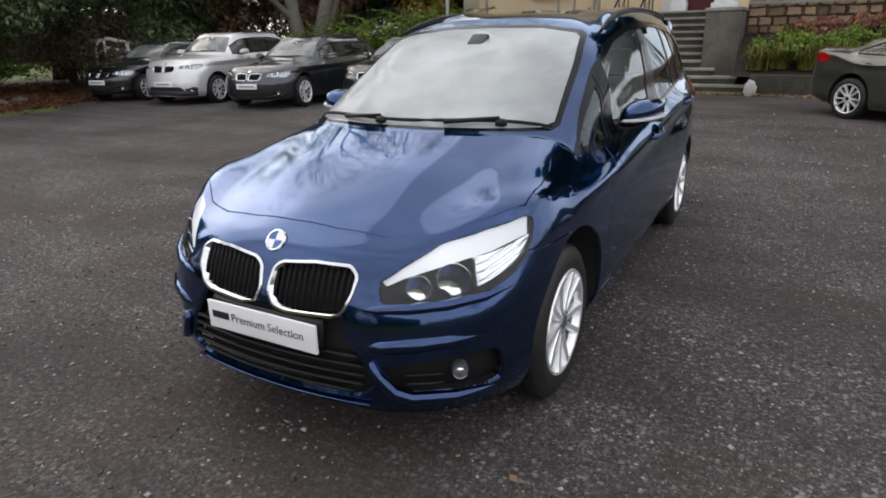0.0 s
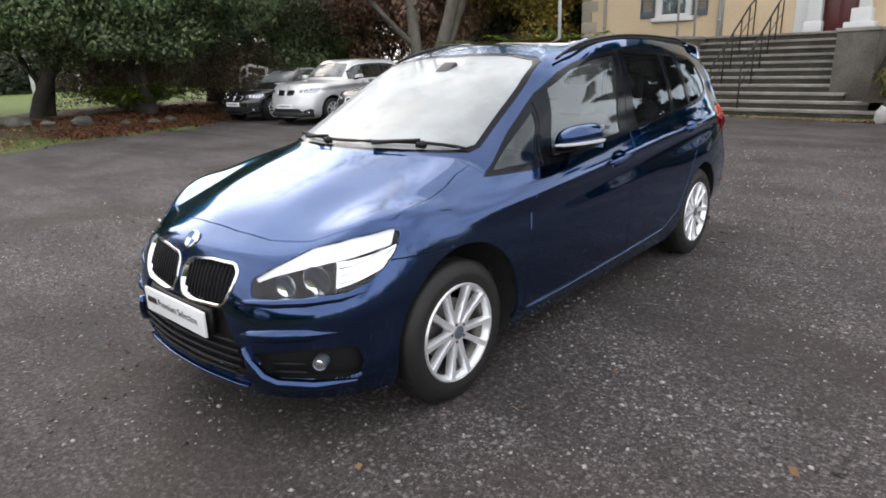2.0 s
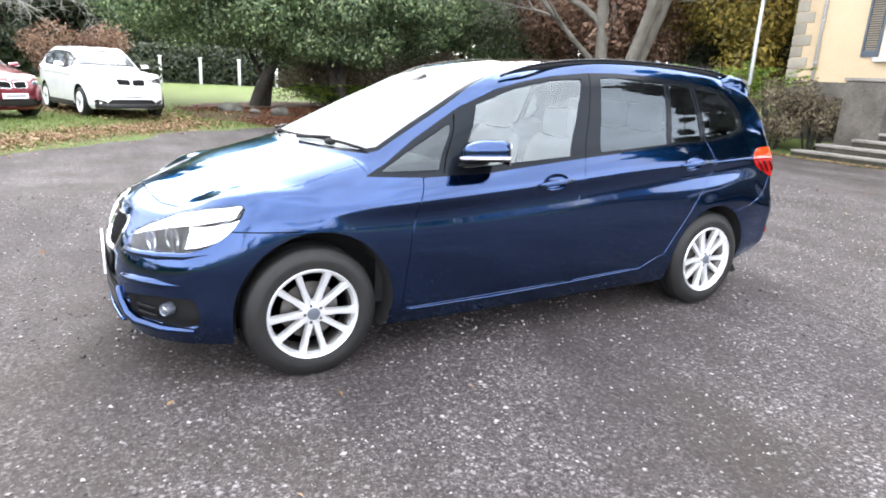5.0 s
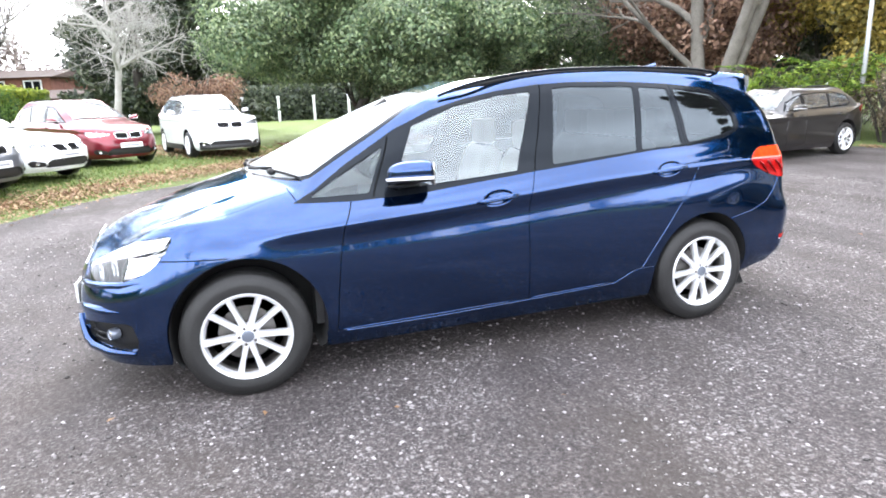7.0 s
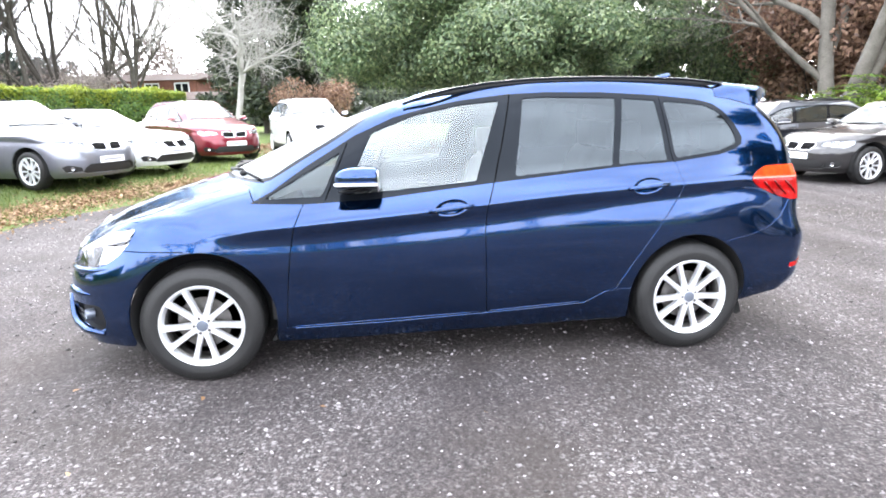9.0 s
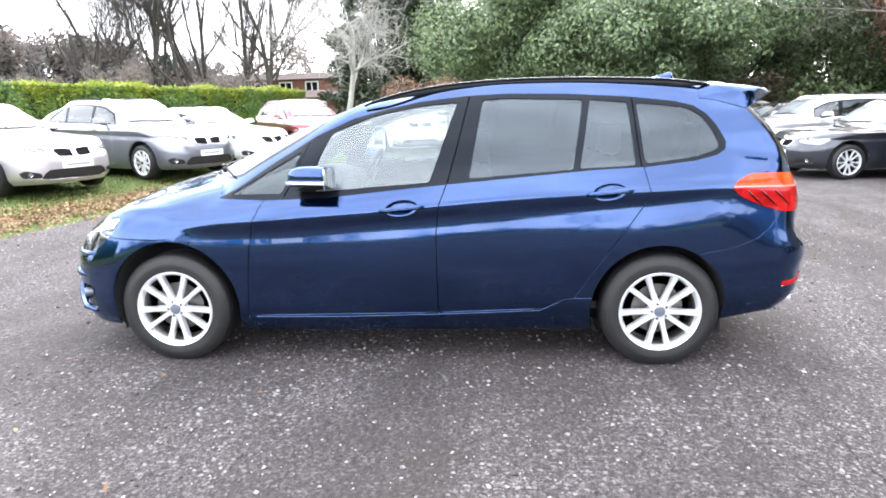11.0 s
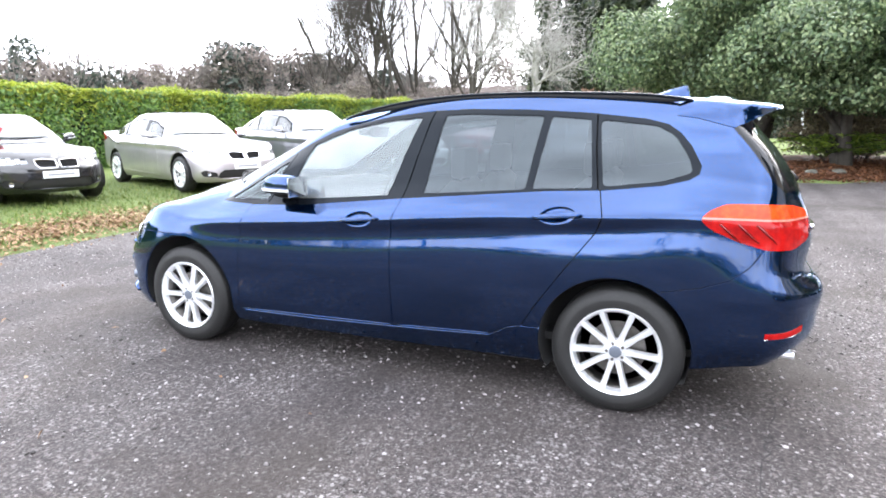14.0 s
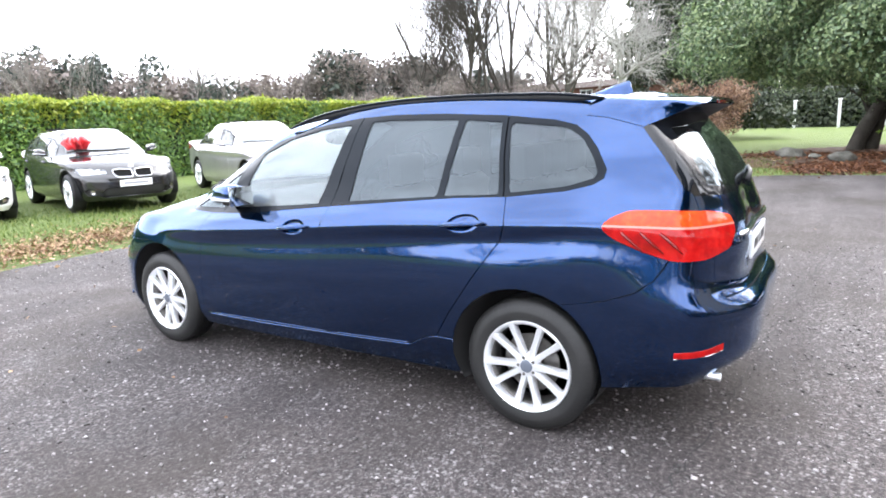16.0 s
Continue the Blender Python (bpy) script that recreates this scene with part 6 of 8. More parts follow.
    for s in (1, -1):
        f = s < 0
        part("window_surround", taken(bm, 11, mirror=f, lift=.001, rim=.01), GLOSS_BLACK, car)
        for wid, nm in ((12, "front_window"), (13, "rear_side_window"), (14, "quarter_window")):
            part(nm, taken(bm, wid, mirror=f, lift=-.003, rim=0), GLASS_TINT if form in ("suv", "estate") and wid > 12 else GLASS_PARKED, car).visible_shadow = False
        h = part("headlamp", taken(bm, 18, mirror=f, rim=0), LENS, car)
        h.visible_shadow = False
        part("lamp_bowl", taken(bm, 18, mirror=f, lift=-.03, rim=-.03), LAMP_GREY, h)
        p0 = hit(Vector((.8, .6, 0)) * (a0 + .12) + Vector((1.8, -2.4, nose_z - .085)), (-.6, .8, 0), (.6, -.6, nose_z - .08))
        p1 = hit(Vector((.8, .6, 0)) * (a0 + .24) + Vector((1.8, -2.4, nose_z - .07)), (-.6, .8, 0), (.7, -.5, nose_z - .07))
        for p_ in (p0, p1):
            eye = lathe([(.012, 0), (.008, .02), (-.004, .036), (.02, .042)], "y", 16)
            part("lamp_eye", moved(eye, pose(s * p_.x, p_.y + .016, p_.z, 0, 0, s * 25)), REFLECTOR, h)
        k = part("kidney_grille", taken(bm, 19, mirror=f, lift=.008, rim=.03), CHROME, car)
        part("grille_recess", taken(bm, 20, mirror=f, lift=-.02, rim=0), MATT_BLACK, k)
        for j in range(9):
            xx = .05 + j * .029
            part("grille_bar", tube([(s * xx, nose(xx, zz) + .006, zz) for zz in (nose_z - .17, nose_z - .11, nose_z - .07)], .007, 5, squash=(.5, 1)), GRILLE_BLACK, k)
        fg = part("air_inlet", taken(bm, 22, mirror=f, lift=-.03, rim=-.03), CREASE_BLACK, car)
        part("fog_lamp", moved(sharp(lathe([(-.012, 0), (-.01, .025), (-.012, .034), (.02, .036)], "y", 16)), pose(s * .72 * W, nose(.72 * W, .355) + .012, .355, 0, 0, s * 25)), CHROME, fg)
        part("tail_lamp", taken(bm, 26, mirror=f, lift=.004, rim=.02), RED_LENS, car)
        door_mirror(car, s, mat, W + .075, ws0 + .55, belt + .075, .92)
        for py in (b0 - .18, q - .32):
            door_handle(car, s, py, belt - .09, flank(py, belt - .09), mat, .04)
        for ay in (0.0, wb):
            wheel(car, s * (W - .125), ay, .325, s, spokes, .328, .235, .225, rim, fine=False)
            liner = bmesh.new()
            rows = [[liner.verts.new((s * xx, ay + .375 * math.cos(radians(d)), max(.2, .35 + .375 * math.sin(radians(d))))) for d in range(-30, 211, 15)] for xx in (W - .03, W - .36)]
            for j in range(len(rows[0]) - 1):
                liner.faces.new((rows[0][j], rows[0][j + 1], rows[1][j + 1], rows[1][j]))
            liner.faces.new(rows[1])
            part("arch_liner", liner, MATT_BLACK, car)
        if lower:
            part("sill_cladding", box((s * (W - .06) if s > 0 else -W - .006, .42, .20), (W + .006 if s > 0 else -(W - .06), wb - .40, .33), .015), CREASE_BLACK, car)
        if form in ("suv", "estate", "tourer"):
            line = [(s * .60 * W, py, hit((.60 * W, py, 3), (0, 0, -1), (0, py, roof)).z + .022) for py in np.linspace(ws1 + .25, rw1 - .25, 8)]
            part("roof_rail", tube(line, .014, 6), CHROME if form == "suv" else GLOSS_BLACK, car)
    py = nose(.2, .47) - .015
    pl = part("front_plate", box((-.26, py - .008, .425), (.26, py + .01, .535), .004), WHITE_PLATE, car)
    part("plate_bar", box((-.20, py - .0095, .462), (.20, py - .0075, .498)), material("plate_print", (.25, .26, .28), .5), pl, smooth=False)
    ty = tail(.2, .75) + .004
    part("rear_plate", box((-.26, ty - .01, .70), (.26, ty + .008, .81), .004), WHITE_PLATE, car)
    part("bonnet_emblem", moved(sharp(lathe([(-.004, 0), (-.005, .032), (-.007, .036), (0, .041)], "y", 20)), pose(0, nose(0, nose_z - .012) + .004, nose_z - .012, -45, 0, 0)), CHROME, car)
    if lower:
        part("bumper_cladding", tube([(xx, nose(abs(xx), .29) + .004, .275) for xx in np.linspace(-.74, .74, 13)], .05, 8, squash=(.4, 1.2)), CREASE_BLACK, car, "bare black lower bumper")
        part("skid_plate", tube([(xx, nose(abs(xx), .235) - .020, .225) for xx in np.linspace(-.5, .5, 9)], .02, 6, squash=(.7, 1)), ALLOY, car, "silver skid plate")
    part("underbody", box((-W + .34, -of + .25, .20), (W - .34, back - .3, .27)), MATT_BLACK, car, smooth=False)
    part("cabin_floor", box((-W + .16, ws0 + .1, .34), (W - .16, rw0 - .2, .38)), DASH, car, smooth=False)
    part("dashboard", box((-.70 * W, ws0 + .22, belt - .22), (.70 * W, ws0 + .62, hood - .015), .05), DASH, car)
    steering_wheel(car, -.36, ws0 + .72, hood - .05)
    for sx in (-.36, .36):
        seat(car, sx, ws1 + .22, .36, DASH if form != "saloon" else CREAM_HIDE, "front_seat")
        seat(car, sx, ws1 + 1.05, .36, DASH if form != "saloon" else CREAM_HIDE, "rear_seat")
    wip = [(xx, ws0 + .06 + .2 * (abs(xx) / (.7 * W)) ** 2, hit((abs(xx), ws0 + .06 + .2 * (abs(xx) / (.7 * W)) ** 2, 3), (0, 0, -1), (0, 0, hood)).z + .012) for xx in np.linspace(-.6, .45, 9)]
    part("windscreen_wiper", tube(wip, .009, 5), SATIN_BLACK, car)
    if bow:
        b = part("ribbon_bow", lathe([(-.03, .04), (0, .06), (.03, .04)], "z", 14), BOW_RED, car, "red ribbon bow on the bonnet")
        b.location = (-.46, ws0 + .16, hood + .15)
        for k in range(8):
            a = 2 * math.pi * k / 8
            loop = tube([(.04 * math.cos(a), .04 * math.sin(a), .0), (.13 * math.cos(a - .25), .13 * math.sin(a - .25), .12), (.19 * math.cos(a), .19 * math.sin(a), .06), (.13 * math.cos(a + .25), .13 * math.sin(a + .25), -.02), (.04 * math.cos(a), .04 * math.sin(a), .0)], .04, 6, squash=(.3, 1.7))
            part("bow_loop", loop, BOW_RED, b)
    bm.free()
    hx, hy = heading
    ang = math.atan2(hx, -hy)
    m = pose(x, y, z, 0, 0, math.degrees(ang)) @ Matrix.Translation((0, of, 0))
    car.matrix_world = m
    return car


BOW_RED = material("red_ribbon", (.5625, .03, .0375), .35)
SILVER_WARM = paint("warm_silver_paint", (.504, .4752, .504), .15, .32, .75)
GREY_BLUE = paint("blue_grey_paint", (.165, .1725, .2025), .2, .3, .7)
WHITE = paint("white_paint", (.80, .81, .82), .03, .35, .0)
WHITE_SILVER = paint("pale_silver_paint", (.6048, .612, .6264), .1, .36, .5)
RED = paint("red_paint", (.13, .0032, .012), .3, .3, .6)
BLACK = paint("black_paint", (.0084, .0084, .0098), .3, .25, .2)
DARK_GREY = paint("dark_grey_paint", (.0225, .0255, .0345), .3, .28, .5)
BROWN_GREY = paint("brown_grey_paint", (.014, .0129, .0133), .3, .28, .3)
OLIVE = paint("olive_grey_paint", (.0525, .0546, .0455), .3, .28, .6)

LAWN_Z = .19
# on the lawn, noses to the yard
parked_car("coupe", "white car standing on the grass beside a black one", WHITE, -.35, -6.75, (.2, .98), LAWN_Z, "white_car")
parked_car("hatchback", "black hatchback on the lawn with a red ribbon bow", BLACK, -2.8, -6.15, (.22, .975), LAWN_Z, "black_hatchback", bow=True)
parked_car("saloon", "silver four-door saloon parked on the lawn before the hedge", SILVER_WARM, -5.38, -4.68, (.34, .94), LAWN_Z, "silver_saloon")
parked_car("tourer", "blue-grey tall saloon parked on the lawn before the hedge", GREY_BLUE, -7.7, -3.5, (.44, .9), LAWN_Z, "grey_tourer")
parked_car("coupe", "white coupe parked on the lawn beside a red car", WHITE, -9.7, -2.9, (.46, .888), LAWN_Z, "white_coupe")
parked_car("carrier", "bright red compact people carrier parked on the lawn", RED, -12.1, -2.15, (.8, .6), LAWN_Z, "red_carrier")
parked_car("suv", "white compact off-roader with black lower cladding on the grass", WHITE, -12.9, .06, (.956, .29), LAWN_Z, "white_off_roader", lower=True)
# on the tarmac beside the house
parked_car("hatchback", "black hatchback on the tarmac beside a silver off-roader", BLACK, -13.7, 7.5, (.13, -.99), 0, "black_car")
parked_car("suv", "silver compact off-roader with dark lower cladding on the tarmac", WHITE_SILVER, -11.3, 7.55, (.13, -.99), 0, "silver_off_roader", lower=True)
parked_car("estate", "dark grey estate car parked on the tarmac", DARK_GREY, -8.7, 7.6, (.13, -.99), 0, "grey_estate")
parked_car("hatchback", "dark brown-grey hatchback parked near the bushes", BROWN_GREY, -6.35, 8.75, (.13, -.99), 0, "dark_hatchback")
parked_car("saloon", "olive-grey saloon parked before the flower bed", OLIVE, 5.65, 8.1, (.72, -.69), 0, "olive_saloon")

# ---- hedge, trees and shrubs ----
HEDGE_LINE = [(9, -15.4), (-6, -13.7), (-15, -12.3), (-22, -10.0), (-26.5, -7.6)]


def hedge():
    rng = np.random.default_rng(11)
    h = tagged(new("laurel_hedge"), "clipped laurel hedge with bright yellow-green tips", "hedge")
    core = bmesh.new()
    pts, nrm, tips = [], [], []
    top_z, half = 2.36, .62
    for (ax, ay), (bx, by) in zip(HEDGE_LINE, HEDGE_LINE[1:]):
        d = np.array([bx - ax, by - ay])
        ln = np.linalg.norm(d)
        d /= ln
        s = np.array([-d[1], d[0]])
        if s[0] < 0:
            s = -s
        n = int(ln * 2100)
        u = rng.uniform(-.3, ln + .3, n)
        wav = .06 * np.sin(u * 1.9 + ax) + .05 * np.sin(u * 4.3)
        # the face towards the yard
        zz = rng.uniform(.1, top_z, n)
        off = half - .10 * (zz / top_z) ** 2 + wav + rng.normal(size=n) * .06
        p = np.stack([ax + d[0] * u + s[0] * off, ay + d[1] * u + s[1] * off, zz], 1)
        pts.append(p)
        nrm.append(np.tile([s[0], s[1], .35], (n, 1)))
        m = int(ln * 800)
        u = rng.uniform(-.3, ln + .3, m)
        off = rng.uniform(-half, half, m)
        wav = .07 * np.sin(u * 1.3 + ax) + .05 * np.sin(u * 3.7)
        tips.append(np.stack([ax + d[0] * u + s[0] * off, ay + d[1] * u + s[1] * off, top_z + wav + rng.normal(size=m) * .05 - .16 * (off / half) ** 4], 1))
        q = int(ln * 700)
        u = rng.uniform(-.3, ln + .3, q)
        zz = top_z - rng.exponential(.30, q)
        off = half - .06 + rng.normal(size=q) * .06
        tips.append(np.stack([ax + d[0] * u + s[0] * off, ay + d[1] * u + s[1] * off, zz], 1))
        ang = math.atan2(d[1], d[0])
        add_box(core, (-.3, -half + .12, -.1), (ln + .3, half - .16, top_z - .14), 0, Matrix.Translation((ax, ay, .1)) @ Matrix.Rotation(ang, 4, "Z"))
    part("hedge_shade_core", core, SHADE_CORE, h, smooth=False)
    p, n = np.concatenate(pts), np.concatenate(nrm)
    v, f = leaves(p, n, .115, rng, .45, .4, .5)
    soup("hedge_leaves", v, f, HEDGE_LEAF, h)
    p = np.concatenate(tips)
    v, f = leaves(p, np.tile([.3, .3, .8], (len(p), 1)), .11, rng, .42, -.5, .8)
    soup("fresh_leaves", v, f, HEDGE_TIP, h, "bright yellow-green young leaves")
    return h


# near-black filling: the shade between the hedge leaves, put into colour
SHADE_CORE = varied("hedge_shade", [(.0048, .0084, .0036), (.012, .021, .0072)], 2, .95, 10, .5, .05)
hedge()

evergreen(-19.3, 4.3, 5.9, 4.9, 21, "large dark evergreen with a low spreading crown", 125000, .125, 1.75, trunk_r=.25)
evergreen(-16.9, 6.9, 5.3, 3.8, 22, "broad evergreen tree beside the parked cars", 95000, .125, 1.3, trunk_r=.22)
bare_tree(-21.55, -3.95, 4.7, 35, "pale leafless tree with spreading limbs", BARK_PALE, .15, 4, 7, 1.35, start=.24, up=.08, thin=.008)
evergreen(-21.0, 11.4, 6.4, 3.9, 24, "tall evergreen behind the parked cars", 60000, .14, 2.2, trunk_r=.25)
bare_tree(-13.4, 15.2, 12.5, 36, "grey leafless tree with several thick stems", BARK_GREY, .26, 5, 5, .7, trunks=3, start=.16, up=.25, thin=.008)
for k, (x, y, h) in enumerate([(-52, -32, 15), (-55, -28.5, 14), (-50, -24, 15), (-56, -24.5, 16), (-54, -20, 15), (-50, -17.5, 14.5), (-57, -34, 13), (-51, -28, 13)]):
    bare_tree(x, y, h, 41 + k, "dark leafless tree behind the hedge", BARK_DARK, .24, 5, 5, .55, trunks=2 if k % 2 else 1, start=.12, up=.45, thin=.006)


def conifer(x, y, height, radius, seed, label, count=16000):
    rng = np.random.default_rng(seed)
    t = tagged(new("conifer"), label, "tree")
    t.location = (x, y, land(x, y))
    v, f = limb_mesh([([np.array([0, 0, -.1]), np.array([.1, 0, height * .5]), np.array([0, .1, height])], [.3, .2, .03], 0)])
    soup("trunk", v, f, BARK_DARK, t, smooth=True)
    balls = []
    for k in range(170):
        h = rng.uniform(.08, 1)
        a, rr = rng.uniform(0, 2 * math.pi), radius * (1.05 - h) * rng.uniform(.3, 1)
        balls.append((rr * math.cos(a), rr * math.sin(a), height * h, radius * rng.uniform(.12, .26), .55))
    p, n = clumps(balls, count, rng, .15)
    v, f = leaves(p, n, .34, rng, .34, .5, .7)
    soup("crown", v, f, OLIVE_LEAF, t)


# these thickets share the twig colour lightened for haze
for k, (x, y, h) in enumerate([(-49, -29, 6.5), (-52, -21.5, 6.0), (-47, -36, 5.5)]):
    bush(x, y, 5.0, 3.0, h, 211 + k, "bare brown twiggy thicket behind the hedge", HAZED_BROWN, 9000, .2, "thicket", balls_n=40)
conifer(-33, -4.2, 13, 4.2, 51, "tall dark conifer behind the lawn", 40000)
conifer(-30, -1.5, 11, 3.6, 52, "dark conifer beside a copper beech", 26000)
bush(-25.5, -1.2, 2.2, 1.8, 3.0, 61, "copper-brown beech bush at the lawn's far side", BROWN_LEAF, 9000, .13, "copper_bush")
# between the parked cars and the house
bush(-16.5, 17.5, 3.5, 3.0, 7.0, 62, "tall russet beech behind the parked cars", BROWN_LEAF, 30000, .2, "copper_beech", category="tree", balls_n=40)
bush(-20.5, 14.5, 3.5, 3.0, 5.5, 63, "dark evergreen shrub behind the parked cars", LAUREL, 14000, .18, "laurel_bush", balls_n=36)
bush(-13.0, 20.5, 3.2, 3.0, 7.5, 64, "autumn tree with yellow leaves", YELLOW_LEAF, 20000, .2, "yellow_tree", category="tree", balls_n=36)
bush(-16.0, 23.5, 5.0, 3.0, 9.0, 65, "tall dull green trees behind the yard", OLIVE_LEAF, 34000, .34, "green_tree", category="tree", balls_n=44)
bush(-10.2, 23.0, 3.2, 2.5, 9.0, 66, "tall dull green tree beside the house", OLIVE_LEAF, 22000, .3, "green_tree", category="tree", balls_n=40)
bush(-22.5, 19.0, 4.0, 3.5, 9.0, 67, "dull green tree at the back of the yard", OLIVE_LEAF, 26000, .34, "green_tree", category="tree", balls_n=40)
bush(-15.8, 10.8, 1.6, 1.4, 1.7, 68, "bare brown thicket beside the parked cars", SCRUB_LEAF, 6000, .09, "thicket")
bush(-18.6, 10.2, 2.4, 1.6, 2.0, 69, "bare brown thicket under the evergreen", SCRUB_LEAF, 8000, .09, "thicket")


for k, (x, y, h) in enumerate([(-57, -5, 8.5), (-58, 3, 10), (-56, 11, 9.5), (-55, 19, 9)]):
    bush(x, y, 5.5, 4.5, h, 201 + k, "dull green tree beyond the boundary hedge", OLIVE_LEAF, 16000, .45, "green_tree", category="tree", balls_n=40)


def fern_bush(x, y, r, h, seed, label):
    """Arching fronds with leaflets."""
    rng = np.random.default_rng(seed)
    b = tagged(new("feathery_shrub"), label, "shrub")
    b.location = (x, y, land(x, y))
    P, N, stems = [], [], []
    for k in range(90):
        a, ln = rng.uniform(0, 2 * math.pi), r * rng.uniform(.6, 1.15)
        base = np.array([rng.normal() * r * .25, rng.normal() * r * .25, h * rng.uniform(.05, .45)])
        mid = base + np.array([math.cos(a) * ln * .5, math.sin(a) * ln * .5, h * .38])
        tip = base + np.array([math.cos(a) * ln, math.sin(a) * ln, h * rng.uniform(.2, .42)])
        stems.append(([base, mid, tip], [.012, .008, .003], 3))
        for t in np.linspace(.15, 1, 26):
            q = (1 - t) ** 2 * base + 2 * t * (1 - t) * mid + t * t * tip
            for s in (-1, 1):
                off = s * .13 * (1.1 - t)
                P.append(q + np.array([-math.sin(a) * off, math.cos(a) * off, .02]))
                N.append((0, 0, 1))
    v, f = leaves(np.array(P), np.array(N, float), .15, rng, .35, .1, .4)
    soup("fronds", v, f, FERN_LEAF, b)
    v, f = limb_mesh(stems)
    soup("stemwork", v, f, BARK_DARK, b)


fern_bush(-17.9, 6.6, 1.3, 1.1, 76, "yellow-green shrub under the evergreens")
bush(-20.6, 7.6, 2.6, 2.2, 2.6, 77, "bare brown thicket behind the evergreen trunks", SCRUB_LEAF, 14000, .11, "thicket", balls_n=36)
bush(-19.6, 11.2, 2.4, 2.0, 2.7, 78, "bare brown thicket behind the parked cars", SCRUB_LEAF, 12000, .11, "thicket", balls_n=32)
fern_bush(-10.4, 15.0, 2.1, 2.5, 71, "bright green feathery shrub behind the parked cars")
fern_bush(-12.2, 14.6, 1.6, 2.0, 72, "bright green feathery shrub beside the leafless tree")
fern_bush(-8.9, 15.6, 1.6, 2.7, 73, "yellow-green feathery shrub near the lamp post")
bush(-7.0, 15.0, 1.35, 1.0, 2.2, 74, "dry brown-green bush beside the steps", SCRUB_LEAF, 7000, .08, "dry_bush")
bush(-6.2, 15.6, 1.0, .8, 1.7, 75, "dry brown bush against the stair wall", SCRUB_LEAF, 4500, .08, "dry_bush")


def far_woods():
    """The belt of trees on the horizon, with distance haze put into its colours."""
    rng = np.random.default_rng(81)
    for nm, mat, n, zlo, zhi, r0, r1 in (("far_woodland", HAZED_BROWN, 125000, 1.5, 7.3, 1.0, 2.3), ("far_evergreens", HAZED_GREEN, 27000, 3.0, 8.8, 1.0, 2.0)):
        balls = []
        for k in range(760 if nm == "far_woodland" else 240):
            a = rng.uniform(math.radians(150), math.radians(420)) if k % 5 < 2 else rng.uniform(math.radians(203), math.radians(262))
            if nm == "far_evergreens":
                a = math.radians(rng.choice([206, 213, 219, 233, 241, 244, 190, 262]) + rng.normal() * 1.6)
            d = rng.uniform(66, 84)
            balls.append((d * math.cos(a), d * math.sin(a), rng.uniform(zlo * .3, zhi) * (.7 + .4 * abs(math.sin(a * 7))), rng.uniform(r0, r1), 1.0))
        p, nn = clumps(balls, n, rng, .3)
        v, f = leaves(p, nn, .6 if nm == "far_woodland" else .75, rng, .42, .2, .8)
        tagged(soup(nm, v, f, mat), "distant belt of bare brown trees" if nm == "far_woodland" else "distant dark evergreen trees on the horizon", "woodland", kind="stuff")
    twigs = []
    for k in range(90):
        a = rng.uniform(math.radians(200), math.radians(262))
        d = rng.uniform(62, 78)
        for br in limbs(rng, (d * math.cos(a), d * math.sin(a), 0), rng.uniform(5.8, 8.6), .5, .12, 2, 5, start=.2, up=.6):
            twigs.append((br[0], [max(.02, r) for r in br[1]], 3))
    v, f = limb_mesh(twigs)
    tagged(soup("far_bare_trees", v, f, HAZED_BARK), "distant leafless trees above the hedge", "woodland", kind="stuff")


far_woods()

EARTH = varied("leafy_earth", [(.027, .0168, .0108), (.06, .033, .018), (.102, .051, .024)], 1.2, .95, 30, .7, .03)
eb = bmesh.new()
ring_e = [(-13.25, 2.6), (-13.45, 5.2), (-14.1, 6.8), (-16.5, 8.2), (-17.4, 10.5), (-17.3, 13.8), (-21.5, 13), (-23, 9), (-22, 5), (-20, 2.6), (-17, 1.6), (-14.5, 1.5)]
xs_e = [-23.5 + .5 * k for k in range(22)]
cells = {}
for i, x in enumerate(xs_e):
    for j in range(27):
        y = 1.0 + .5 * j
        if inside(ring_e, x + .25, y + .25):
            quad = []
            for dx, dy in ((0, 0), (1, 0), (1, 1), (0, 1)):
                key = (i + dx, j + dy)
                if key not in cells:
                    px, py = x + .5 * dx, y + .5 * dy
                    cells[key] = eb.verts.new((px + .12 * noise.noise(Vector((px, py, 5))), py + .12 * noise.noise(Vector((px, py, 9))), land(px, py) + .018))
                quad.append(cells[key])
            eb.faces.new(quad)
tagged(part("leafy_border", eb, EARTH), "brown earth strewn with leaves under the evergreens", "earth", kind="structure")

# ---- rocks, fallen leaves, grit ----
ROCK = varied("lichened_rock", [(.042, .0408, .0312), (.09, .087, .072), (.162, .156, .138)], 3, .9, 8, .8, .03, random_tone=.2)


def rock(x, y, rx, ry, rz, seed):
    rng = np.random.default_rng(seed)
    bm = bmesh.new()
    bmesh.ops.create_icosphere(bm, subdivisions=3, radius=1)
    off = rng.uniform(0, 50)
    for v in bm.verts:
        n = noise.noise(v.co * 1.4 + Vector((off, 0, 0))) * .35 + noise.noise(v.co * 4 + Vector((0, off, 0))) * .08
        v.co = Vector((v.co.x * rx, v.co.y * ry, v.co.z * rz)) * (1 + n)
    ob = part("border_rock", bm, ROCK)
    ob.matrix_world = pose(x, y, land(x, y) + rz * .35, 0, 0, rng.uniform(0, 360))
    tagged(ob, "pale lichened boulder on the lawn's leafy border", "rock", "border rocks")


